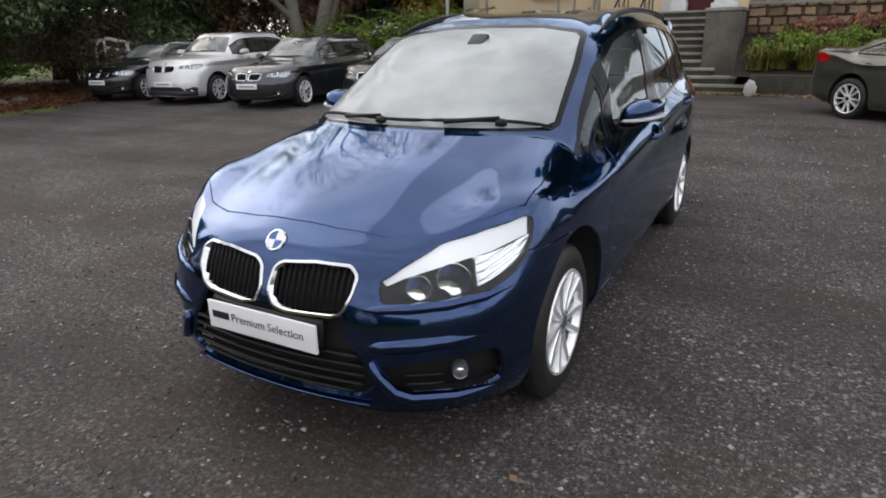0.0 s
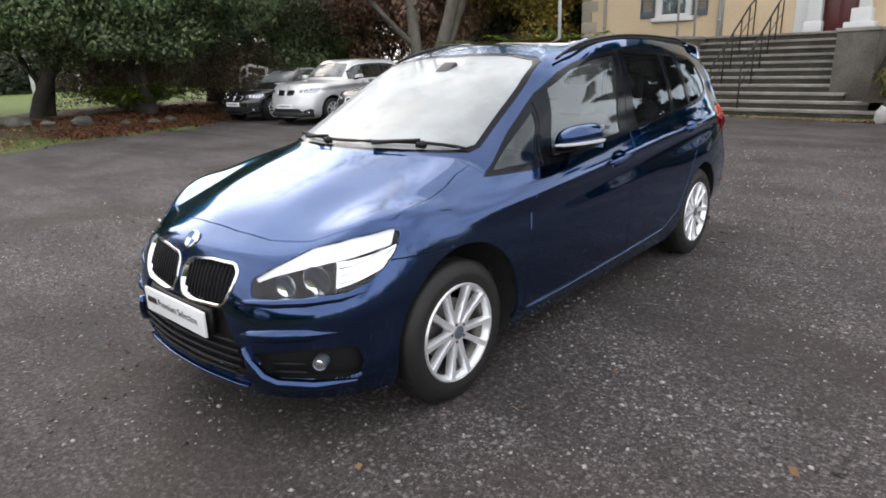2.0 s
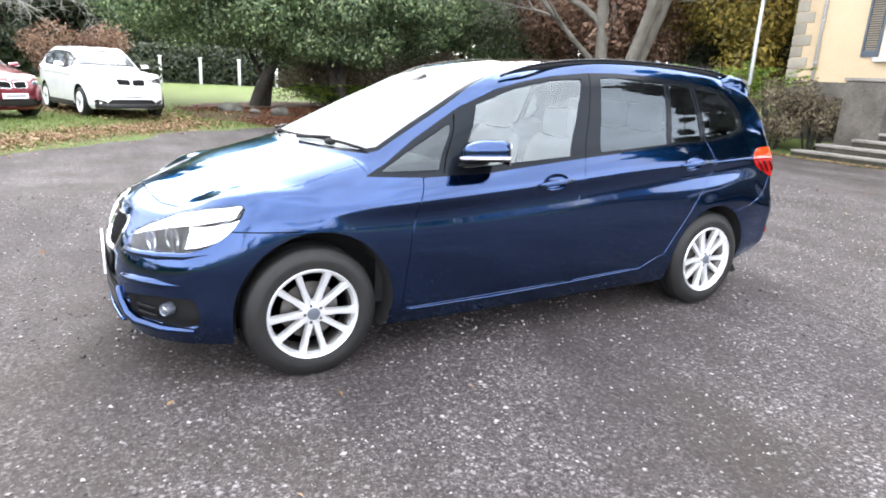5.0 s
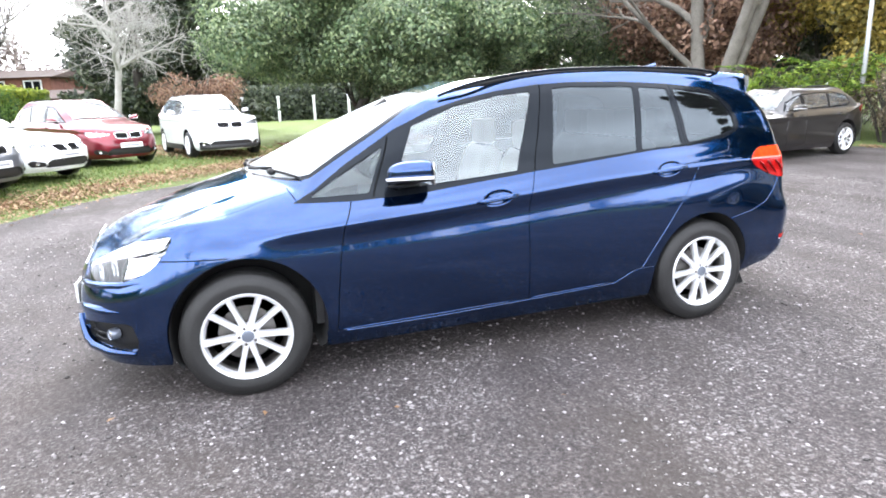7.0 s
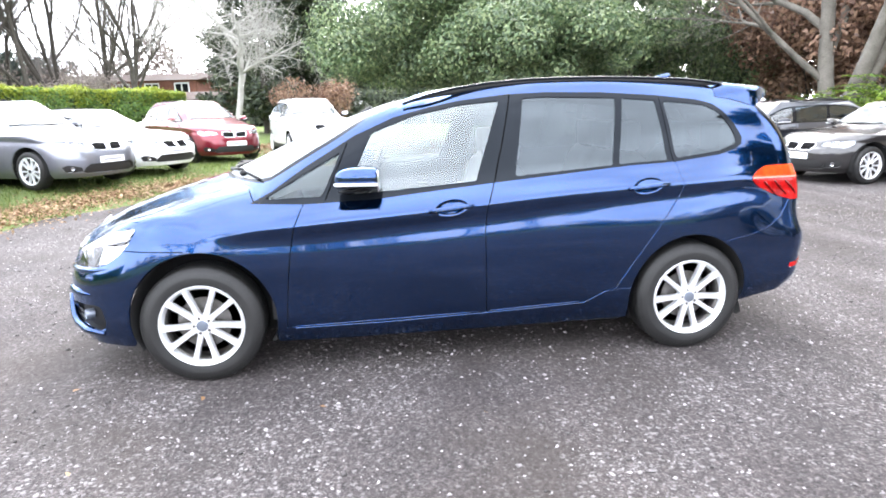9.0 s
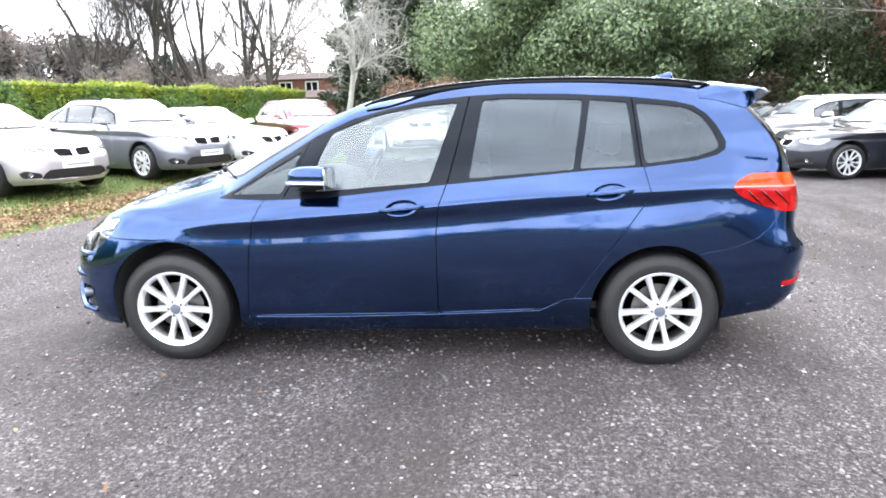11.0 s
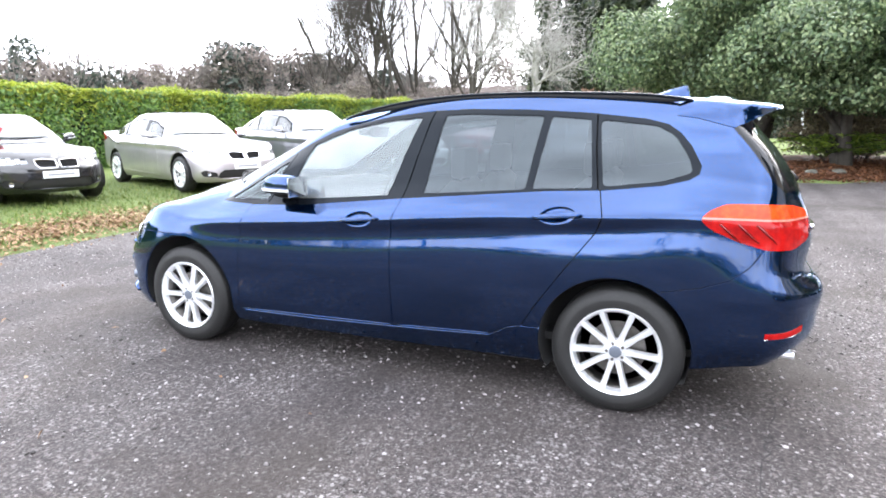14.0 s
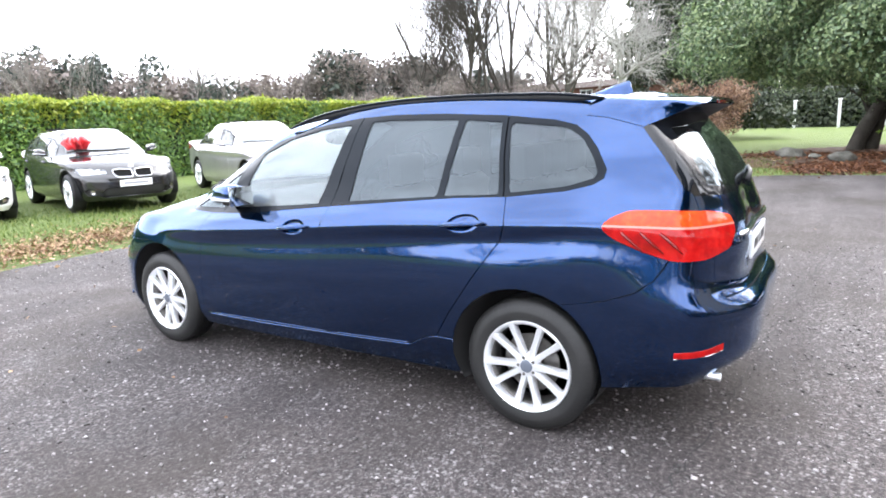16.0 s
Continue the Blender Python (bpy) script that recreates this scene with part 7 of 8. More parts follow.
for k, (x, y, s) in enumerate([(-15.9, 2.8, .31), (-14.9, 4.0, .30), (-15.5, 3.4, .16), (-15.3, 3.95, .14), (-14.6, 4.9, .13), (-14.5, 5.6, .15), (-15.0, 6.3, .16)]):
    rock(x, y, s * 1.15, s * .9, s * .62, 90 + k)


def litter(name, spots, mat, count, size, label, seed, spread=.5, lift=.012):
    rng = np.random.default_rng(seed)
    P, N = [], []
    spots = np.array(spots, float)
    seg = np.linalg.norm(np.diff(spots, axis=0), axis=1)
    for k in range(count):
        j = rng.choice(len(seg), p=seg / seg.sum())
        t = rng.uniform()
        q = spots[j] * (1 - t) + spots[j + 1] * t + rng.normal(size=2) * spread * (.5 + .5 * math.sin(7 * t + j) ** 2)
        P.append((q[0], q[1], land(q[0], q[1]) + lift + rng.uniform(0, .03)))
        N.append((0, 0, 1))
    v, f = leaves(np.array(P), np.array(N, float), size, rng, .6, 0, .35)
    tagged(soup(name, v, f, mat), label, "leaf litter", kind="stuff")


litter("fallen_leaves", [(4, -4.9), (.3, -4.65), (-2, -4.75), (-4.6, -4.3), (-6.6, -3.6), (-8.6, -2.5), (-10.6, -.95), (-12.4, .8), (-13.2, 1.6)], FALLEN, 24000, .055, "fallen tan and brown leaves along the lawn's edge", 101, .42)
litter("fallen_leaves_by_tree", [(-20, -3.4), (-17, -1.2), (-14.5, -.6), (-13.2, 1.2)], FALLEN, 3500, .09, "fallen brown leaves under the pale tree", 102, .8)
litter("russet_litter", [(-13.6, 3.2), (-14.0, 4.6), (-14.3, 6.0), (-15.5, 7.6), (-18, 8.4)], FALLEN_RED, 22000, .085, "russet leaf litter on the border under the evergreens", 103, .45)
litter("russet_litter_beyond", [(-16.5, 2.4), (-16.2, 4.4), (-17.5, 7.2), (-19, 9)], FALLEN_RED, 14000, .09, "russet leaf litter under the evergreens", 104, .8)
litter("leaves_by_steps", [(-7.0, 14.1), (-4.5, 13.95), (-1.5, 13.95), (1.0, 13.6), (4, 13.5)], FALLEN, 1500, .07, "fallen leaves blown against the steps", 105, .13)
litter("scattered_leaves", [(-6, 3), (2, -1.5), (4, 5), (-2, 9), (6, 8)], FALLEN, 120, .05, "a few fallen leaves scattered on the tarmac", 106, 1.6)


def grit():
    """Loose chippings on the tarmac, lying in drifts."""
    rng = np.random.default_rng(111)
    P = []
    while len(P) < 52000:
        x, y = rng.uniform(-4.5, 7.0), rng.uniform(-4.4, 9.5)
        if y > -4.0 + .12 * abs(x) and noise.noise(Vector((x * .9, y * .9, 4))) + .5 * noise.noise(Vector((x * 3.1, y * 2.2, 8))) > rng.uniform(-.75, .5):
            P.append((x, y))
    P = np.array(P)
    oct_v = np.array([(1, 0, 0), (0, 1, 0), (-1, 0, 0), (0, -1, 0), (0, 0, 1), (0, 0, -.4)])
    oct_f = np.array([(0, 1, 4), (1, 2, 4), (2, 3, 4), (3, 0, 4), (1, 0, 5), (2, 1, 5), (3, 2, 5), (0, 3, 5)])
    n = len(P)
    s = rng.gamma(2.2, .0022, n).clip(.0022, .013)
    w = oct_v[None] * (s[:, None] * rng.uniform(.6, 1.5, (n, 3)) * [1, 1, .7])[:, None] + rng.normal(size=(n, 6, 3)) * (s * .12)[:, None, None]
    a = rng.uniform(0, 6.28, n)
    c, sn = np.cos(a)[:, None], np.sin(a)[:, None]
    V = np.stack([w[..., 0] * c - w[..., 1] * sn + P[:, :1], w[..., 0] * sn + w[..., 1] * c + P[:, 1:], w[..., 2] + (s * .25)[:, None]], -1)
    F = oct_f[None] + 6 * np.arange(n)[:, None, None]
    tagged(soup("loose_grit", V.reshape(-1, 3), F.reshape(-1, 3), GRIT), "pale loose chippings on the tarmac", "grit", kind="stuff")


GRIT = leaf_mat("pale_chippings", (.05, .045, .0435), (.14, .128, .126), (.34, .318, .315), .85, 0)
grit()


def grass_blades():
    """Tufts along the lawn's edge and before the parked cars."""
    rng = np.random.default_rng(121)
    P = []
    while len(P) < 22000:
        x, y = rng.uniform(-16, 6), rng.uniform(-10, 3)
        d = edge_distance(x, y)
        if .05 < d < 4.5 and rng.uniform() < 1.1 - d * .2:
            P.append((x, y, land(x, y)))
    P = np.array(P)
    n = len(P)
    a = rng.uniform(0, 6.28, n)
    h = rng.uniform(.03, .085, n)
    w = rng.uniform(.006, .012, n)
    lean = rng.normal(size=(n, 2)) * .03
    sx, sy = np.cos(a) * w, np.sin(a) * w
    v = np.stack([P + np.stack([-sx, -sy, 0 * sx - .005], 1), P + np.stack([sx, sy, 0 * sx - .005], 1), P + np.stack([lean[:, 0], lean[:, 1], h], 1)], 1).reshape(-1, 3)
    tagged(soup("grass_tufts", v, np.arange(3 * n).reshape(-1, 3), GRASS_BLADE), "short green grass blades along the lawn's edge", "grass", kind="stuff")


GRASS_BLADE = leaf_mat("grass_blade", (.048, .084, .012), (.108, .162, .027), (.204, .228, .072), .6, .35)
grass_blades()

# ---- the house with its steps ----
CREAM = varied("cream_render", [(.469, .3555, .2269), (.5295, .416, .2723), (.5749, .4614, .3177)], .7, .85, 30, .15, .004)
STONE = varied("weathered_stone", [(.045, .0396, .033), (.09, .081, .0672), (.138, .126, .108)], 1.6, .9, 14, .6, .015)
# dark stone: mossy on the bed's low wall, plain darkening on the step risers
DARK_STONE = varied("dark_stone", [(.021, .0204, .0132), (.045, .0408, .03), (.078, .072, .057)], 2.2, .95, 12, .7, .02)
STEP_STONE = varied("worn_step_stone", [(.1152, .1044, .09), (.216, .2016, .18), (.3168, .3024, .2736)], 1.8, .85, 14, .5, .01)
QUOIN = varied("pale_quoin_stone", [(.24, .216, .174), (.312, .282, .228)], 2, .85, 10, .4, .01, random_tone=.15)
RUBBLE = varied("sandstone_rubble", [(.085, .05, .032), (.17, .115, .07), (.26, .20, .135)], 3, .9, 8, .6, .015, random_tone=.5)
MORTAR = varied("mortar", [(.072, .063, .054), (.108, .099, .084)], 4, .95, 10, .4, .01)
WHITE_WOOD = varied("white_painted_wood", [(.525, .5325, .525), (.6, .6, .5925)], 3, .5, 12, .1, .002)
SHUTTER = varied("slate_blue_paint", [(.06, .078, .096), (.09, .108, .132)], 4, .55, 12, .15, .003)
DOOR_RED = varied("burgundy_paint", [(.06, .0108, .0108), (.084, .0168, .0156)], 3, .4, 12, .1, .002)
IRON = varied("black_iron", [(.0108, .0108, .012), (.024, .0228, .0216)], 9, .5, 14, .3, .002, metal=.4)
PIPE = varied("pale_painted_iron", [(.3, .3, .282), (.372, .366, .348)], 5, .5, 12, .2, .002)
SLATE = varied("roof_slate", [(.03, .0312, .036), (.054, .0552, .06)], 3, .7, 10, .4, .01)
BRICK = varied("red_brick", [(.078, .03, .0216), (.12, .048, .0336), (.162, .075, .054)], 2, .85, 30, .4, .01, random_tone=.2)
CURTAIN = varied("net_curtain", [(.27, .282, .27), (.36, .372, .36)], 5, .8, 6, .2, .01)
FLOOR_Z, WALL_Y = 1.93, 18.2


def house():
    """Rendered front with one shuttered window, stone corner and a pillared doorway."""
    h = tagged(new("house"), "cream rendered house with blue shutters and a burgundy door", "house")
    x0, x1, z1, th = -8.9, 1.3, 8.6, .35
    win, dr = (-6.22, -5.32, 2.58, 4.35), (-1.72, -.80, FLOOR_Z, 4.15)
    for lo, hi in (((x0, 0), (win[0], z1)), ((win[0], 0), (win[1], win[2])), ((win[0], win[3]), (win[1], z1)), ((win[1], 0), (dr[0], z1)), ((dr[0], 0), (dr[1], dr[2])), ((dr[0], dr[3]), (dr[1], z1)), ((dr[1], 0), (x1, z1))):
        part("wall", box((lo[0], WALL_Y, lo[1] - .2), (hi[0], WALL_Y + th, hi[1])), CREAM, h, smooth=False)
    part("wall", box((x0, WALL_Y + th, -.2), (x0 + th, WALL_Y + 9, z1)), CREAM, h, smooth=False)
    part("wall", box((x1 - th, WALL_Y + th, -.2), (x1, WALL_Y + 9, z1)), CREAM, h, smooth=False)
    part("wall", box((x0, WALL_Y + 9, -.2), (x1, WALL_Y + 9 + th, z1)), CREAM, h, smooth=False)
    part("inner_floor", box((x0 + th, WALL_Y + th, FLOOR_Z - .2), (x1 - th, WALL_Y + 9, FLOOR_Z - .02)), DASH, h, smooth=False)
    roof = prism([(WALL_Y - .4, z1), (WALL_Y + 9.8, z1), (WALL_Y + 7, z1 + 2.2), (WALL_Y + 2.4, z1 + 2.2)], x0 - .4, x1 + .4, "x")
    part("roof", roof, SLATE, h, smooth=False)
    part("plinth", box((x0 - .06, WALL_Y - .07, -.2), (dr[0] - .9, WALL_Y, FLOOR_Z - .05), .01), STONE, h)
    w = part("window", join(box((win[0] - .10, WALL_Y - .03, win[2] - .02), (win[0] + .07, WALL_Y + .10, win[3] + .1), .006), box((win[1] - .07, WALL_Y - .03, win[2] - .02), (win[1] + .10, WALL_Y + .10, win[3] + .1), .006), box((win[0] + .07, WALL_Y + .02, win[3] - .07), (win[1] - .07, WALL_Y + .10, win[3] + .1), .006), box((win[0] + .07, WALL_Y + .02, win[2]), (win[1] - .07, WALL_Y + .10, win[2] + .09), .006), box((win[0] + .07, WALL_Y + .04, 3.44), (win[1] - .07, WALL_Y + .10, 3.50), .006)), WHITE_WOOD, h, "white sash window")
    part("window_sill", box((win[0] - .20, WALL_Y - .14, win[2] - .13), (win[1] + .20, WALL_Y + .1, win[2] - .01), .012), WHITE_WOOD, w)
    for z0, zz in ((win[2] + .09, 3.44), (3.50, win[3] - .07)):
        part("pane", box((win[0] + .07, WALL_Y + .066, z0), (win[1] - .07, WALL_Y + .072, zz)), GLASS_CLEAR, w, smooth=False)
    net = bmesh.new()
    cols = [[net.verts.new((win[0] + (win[1] - win[0]) * k / 40, WALL_Y + .22 + .03 * math.sin(k * 1.3), z)) for z in (win[2] + .02, win[3])] for k in range(41)]
    for a, b in zip(cols, cols[1:]):
        net.faces.new((a[0], b[0], b[1], a[1]))
    part("net_curtain", net, CURTAIN, w)
    for s0 in (win[0] - .14 - .46, win[1] + .14):
        sh = part("shutter", join(box((s0, WALL_Y - .05, win[2]), (s0 + .06, WALL_Y - .004, win[3]), .004), box((s0 + .40, WALL_Y - .05, win[2]), (s0 + .46, WALL_Y - .004, win[3]), .004), box((s0 + .06, WALL_Y - .05, win[2]), (s0 + .40, WALL_Y - .004, win[2] + .17), .004), box((s0 + .06, WALL_Y - .05, win[3] - .12), (s0 + .40, WALL_Y - .004, win[3]), .004)), SHUTTER, h, "slate-blue louvred shutter")
        z = win[2] + .19
        while z < win[3] - .13:
            part("slat", moved(box((s0 + .06, -.018, -.004), (s0 + .40, .018, .004)), Matrix.Translation((0, WALL_Y - .026, z)) @ Matrix.Rotation(radians(38), 4, "X")), SHUTTER, sh, smooth=False)
            z += .062
    # doorway
    d = part("door", box((dr[0] + .06, WALL_Y + .14, FLOOR_Z), (dr[1] - .06, WALL_Y + .19, dr[3] - .06), .006), DOOR_RED, h, "closed burgundy panelled door")
    for zz in (FLOOR_Z + .12, FLOOR_Z + 1.0):
        for k in (0, 1):
            xa = dr[0] + .14 + k * .36
            part("door_panel", box((xa, WALL_Y + .128, zz), (xa + .26, WALL_Y + .142, zz + .72), .006), DOOR_RED, d)
    part("door_knob", moved(lathe([(-.05, 0), (-.04, .025), (-.01, .02), (.02, .02)], "y", 14), pose(dr[1] - .13, WALL_Y + .13, FLOOR_Z + .95)), CHROME, d)
    for xa, xb in ((dr[0] - .30, dr[0] + .04), (dr[1] - .04, dr[1] + .24)):
        pil = part("pilaster", join(box((xa, WALL_Y - .16, FLOOR_Z + .26), (xb, WALL_Y + .12, 4.3), .01), box((xa - .05, WALL_Y - .22, FLOOR_Z), (xb + .05, WALL_Y + .10, FLOOR_Z + .28), .015)), WHITE_WOOD, h, "white painted door pillar")
    part("door_lintel", box((dr[0] - .35, WALL_Y - .2, 4.15), (dr[1] + .3, WALL_Y + .12, 4.5), .015), WHITE_WOOD, h)
    part("side_light", box((dr[0] - .62, WALL_Y - .03, FLOOR_Z), (dr[0] - .30, WALL_Y - .002, 4.1), .006), WHITE_WOOD, h, "white panel beside the door")
    z, k = 0.0, 0
    while z < z1 - .3:
        w_ = .55 if k % 2 else .34
        part("quoin", box((x0 - .03, WALL_Y - .03, z), (x0 + w_, WALL_Y - .002, z + .30), .012), QUOIN, h)
        part("quoin", box((x0 - .03, WALL_Y, z), (x0 - .001, WALL_Y + (.34 if k % 2 else .55), z + .30), .012), QUOIN, h)
        z += .325
        k += 1
    for px in (x0 + .85, -4.35):
        p = part("downpipe", tube([(px, WALL_Y - .07, .1), (px, WALL_Y - .07, z1)], .045, 12), PIPE, h, "pale painted downpipe")
        for zz in (2.4, 3.6, 4.8):
            part("pipe_collar", moved(lathe([(-.04, .058), (.04, .058)], "z", 12), pose(px, WALL_Y - .07, zz)), PIPE, p)


def stairs():
    n, rise, going = 11, FLOOR_Z / 11, .285
    st = tagged(new("stone_steps"), "broad flight of worn stone steps up to the door", "steps", kind="structure")
    xa, xb, y0 = -4.35, -.70, 14.25
    for k in range(n):
        wide = (2.0, 1.45, .55, .0)[min(k, 3)] if k < 3 else 0
        lo = (xa - wide * .75, y0 + k * going, 0 if k == 0 else k * rise - .02)
        hi = (xb + wide * .62, WALL_Y if k == n - 1 else y0 + (k + 1.6) * going, (k + 1) * rise - .06)
        # risers coloured darker than the treads to deepen the steps' contrast
        s = part("step", box((lo[0], lo[1] + .035, lo[2]), (hi[0], hi[1], hi[2])), DARK_STONE, st, smooth=False)
        part("tread", box((lo[0] - .02, lo[1], hi[2]), (hi[0] + .02, hi[1], hi[2] + .06), .014), STEP_STONE, st, "pale worn stone tread")
    for wx0, wx1, yy in ((-5.35, xa - .004, y0 + 3 * going), (xb + .004, .12, y0 + 3 * going)):
        tagged(part("stair_wall", box((wx0, yy, 0), (wx1, WALL_Y - .08, FLOOR_Z - .08), .03), STONE), "grey weathered stone wall flanking the steps", "wall", kind="structure")
        tagged(part("coping", box((wx0 - .03, yy - .03, FLOOR_Z - .078), (wx1 + .03, WALL_Y - .08, FLOOR_Z + .0), .015), STEP_STONE), "flat stone coping on the stair wall", "coping", kind="structure")
    tagged(part("pedestal", join(box((-.62, 15.2, FLOOR_Z), (-.02, 15.8, FLOOR_Z + .12), .02), box((-.52, 15.3, FLOOR_Z + .12), (-.12, 15.7, FLOOR_Z + .42), .03)), WHITE_WOOD), "white block on the stair wall", "pedestal")
    for rx in (-3.15, -2.45):
        r = tagged(new("handrail"), "black iron handrail on slender posts on the steps", "handrail", "stair handrails")
        pts = []
        for k in (0, 3, 5, 7, 9, 10.6):
            yy, zz = y0 + (k + .4) * going, (min(k, 10) + 1) * rise
            pts.append((rx, yy, zz + .92))
            part("post", tube([(rx, yy, zz), (rx, yy, zz + .92)], .018, 8), IRON, r)
        part("rail", tube(pts, .022, 8, squash=(1.2, .8)), IRON, r)
        part("lower_rail", tube([(p[0], p[1], p[2] - .42) for p in pts], .012, 6), IRON, r)
    for px in (-5.2, -4.7, -3.95):
        tagged(part("veranda_post", tube([(px, 17.2, FLOOR_Z - .02), (px, 17.2, 5.2)], .035, 10), PIPE), "slender pale iron post on the stair wall", "post", "veranda posts")


def bed():
    """Low wall, flower bed and rubble wall beside the steps."""
    tagged(part("kerb_wall", box((.55, 13.85, 0), (16, 14.15, .44), .03), DARK_STONE), "low mossy stone wall of the flower bed", "wall", kind="structure")
    soil = bmesh.new()
    xs = [.13 + k * .56 for k in range(29)]
    rows = [[soil.verts.new((x, y, z + .05 * noise.noise(Vector((x, y, 3))))) for x in xs] for y, z in ((14.10, .38), (14.8, .62), (15.6, 1.0), (16.4, 1.28), (16.5, .2))]
    for a, b in zip(rows, rows[1:]):
        for k in range(len(xs) - 1):
            soil.faces.new((a[k], a[k + 1], b[k + 1], b[k]))
    tagged(part("flower_bed", soil, varied("dark_soil", [(.018, .0132, .009), (.042, .03, .021)], 3, .95, 12, .8, .03)), "dark soil bank of the flower bed", "soil", kind="structure")
    rw = tagged(part("rubble_wall", box((.13, 16.46, .0), (16, 16.9, 2.0)), MORTAR, smooth=False), "reddish sandstone rubble wall behind the bed", "wall", kind="structure")
    rnd = random.Random(5)
    z = .75
    shapes = []
    for k in range(6):
        bm = box((-.5, -.05, -.5), (.5, .05, .5), .0)
        bmesh.ops.bevel(bm, geom=list(bm.edges), offset=.09, segments=1, affect="EDGES")
        for v in bm.verts:
            v.co += Vector((rnd.uniform(-.05, .05), rnd.uniform(-.012, .012), rnd.uniform(-.05, .05)))
        shapes.append(mesh_of("stone", bm, RUBBLE, smooth=False))
    while z < 1.95:
        hh = rnd.uniform(.14, .24)
        x = .16
        while x < 9.0:
            w = rnd.uniform(.2, .5)
            s = new("stone", rnd.choice(shapes))
            s.parent = rw
            s.matrix_basis = Matrix.Translation((x + w / 2, 16.455, z + hh / 2)) @ Matrix.Diagonal((w - .02, 1, hh - .02, 1))
            x += w
        z += hh
    tagged(part("wall_coping", box((.13, 16.4, 2.0), (16, 16.96, 2.1), .02), STEP_STONE), "flat pale coping on the rubble wall", "coping", kind="structure")
    for k, (x, y, rx, h, mat, lab) in enumerate([(1.1, 14.7, .7, .75, FERN_LEAF, "bright green clump of long leaves in the bed"), (1.9, 14.8, .8, .8, FERN_LEAF, "bright green leafy plant in the bed"), (2.9, 14.9, .9, .8, FERN_LEAF, "green leafy plant in the flower bed"), (3.9, 15.1, 1.0, .9, FERN_LEAF, "green leafy plant spilling over the low wall"), (2.0, 15.6, .9, .7, FLOWER, "faded pink flowering shrub"), (3.4, 15.9, 1.0, .6, FLOWER, "faded pink and cream flowering shrub"), (5.2, 15.0, 1.1, .9, HEDGE_LEAF, "green shrub in the flower bed"), (6.8, 15.2, 1.1, 1.0, HEDGE_LEAF, "green shrub behind the olive saloon")]):
        bush(x, y, rx, .55, h, 130 + k, lab, mat, 2600, .09, "bed_plant", z=.42 + .42 * (y - 14.1), balls_n=18, category="plant")
    rng = np.random.default_rng(151)
    for k, (cx, cy, r, h) in enumerate([(.62, 14.42, .34, .75), (1.05, 14.5, .42, .85), (1.6, 14.45, .40, .8), (2.3, 14.5, .45, .8), (3.1, 14.55, .5, .85), (4.2, 14.6, .5, .9), (1.3, 15.4, .5, .8), (2.6, 15.7, .5, .7)]):
        clump = tagged(new("strap_plant"), "arching clump of long yellow-green strap leaves", "plant", "strap-leaved plants")
        clump.location = (cx, cy, .40 + .42 * (cy - 14.1))
        V, F = [], []
        for q in range(150):
            a, ln = rng.uniform(0, 6.28), r * rng.uniform(.5, 1.3)
            d, w = np.array([math.cos(a), math.sin(a), 0]), np.array([-math.sin(a), math.cos(a), 0]) * rng.uniform(.010, .018)
            p0 = np.array([rng.normal() * .08, rng.normal() * .08, -.02])
            hh = h * rng.uniform(.6, 1.1)
            for t, ww in ((0, 1), (.35, 1), (.7, .8), (1, .15)):
                c = p0 + d * ln * t + np.array([0, 0, hh * (2.1 * t - 1.6 * t * t)])
                V += [c - w * ww, c + w * ww]
            b0 = 8 * q
            F += [(b0, b0 + 1, b0 + 3, b0 + 2), (b0 + 2, b0 + 3, b0 + 5, b0 + 4), (b0 + 4, b0 + 5, b0 + 7, b0 + 6)]
        soup("leaf_clump", np.array(V), F, STRAP_LEAF, clump)
    bm = bmesh.new()
    bmesh.ops.create_icosphere(bm, subdivisions=3, radius=1)
    for v in bm.verts:
        v.co = Vector((v.co.x * .13, v.co.y * .11, v.co.z * .20)) * (1 + .25 * noise.noise(v.co * 2.2))
    st = part("white_stone", bm, varied("white_stone", [(.3, .3, .282), (.408, .402, .384)], 6, .9, 8, .5, .01))
    st.location = (.60, 13.55, .15)
    tagged(st, "small upright white-painted stone at the foot of the steps", "stone")


house()
stairs()
bed()


def lamp_post(x, y):
    p = tagged(new("lamp_post"), "slender grey metal lamp post among the shrubs", "lamp post")
    part("pole", tube([(x, y, land(x, y) - .02), (x, y, 2.0), (x, y, 6.0)], [.06, .055, .04], 14), GALV, p)
    part("base_collar", moved(lathe([(0, .09), (.5, .085), (.55, .06)], "z", 14), pose(x, y, land(x, y) - .02)), GALV, p)
    part("lamp_head", tube([(x, y, 6.0), (x - .25, y - .2, 6.12), (x - .6, y - .45, 6.1)], [.04, .07, .05], 10, squash=(1.4, .6)), GALV, p)


GALV = varied("galvanised_steel", [(.273, .286, .286), (.364, .377, .377)], 4, .45, 12, .1, .002, metal=.6)
lamp_post(-7.85, 15.0)
# added dark masses, tall enough to darken what flank and side panes mirror
for k, (x, y, r, h) in enumerate([(4.2, 20.8, 3.8, 24.0), (8.7, 21.5, 4.2, 24.0), (5.6, 26.0, 5.0, 26.0)]):
    bush(x, y, r, 2.4, h, 181 + k, "tall dark foliage added behind the rubble wall, mirrored in the car", OLIVE_LEAF, 62000, .40, "mirrored_foliage", category="tree", balls_n=70)


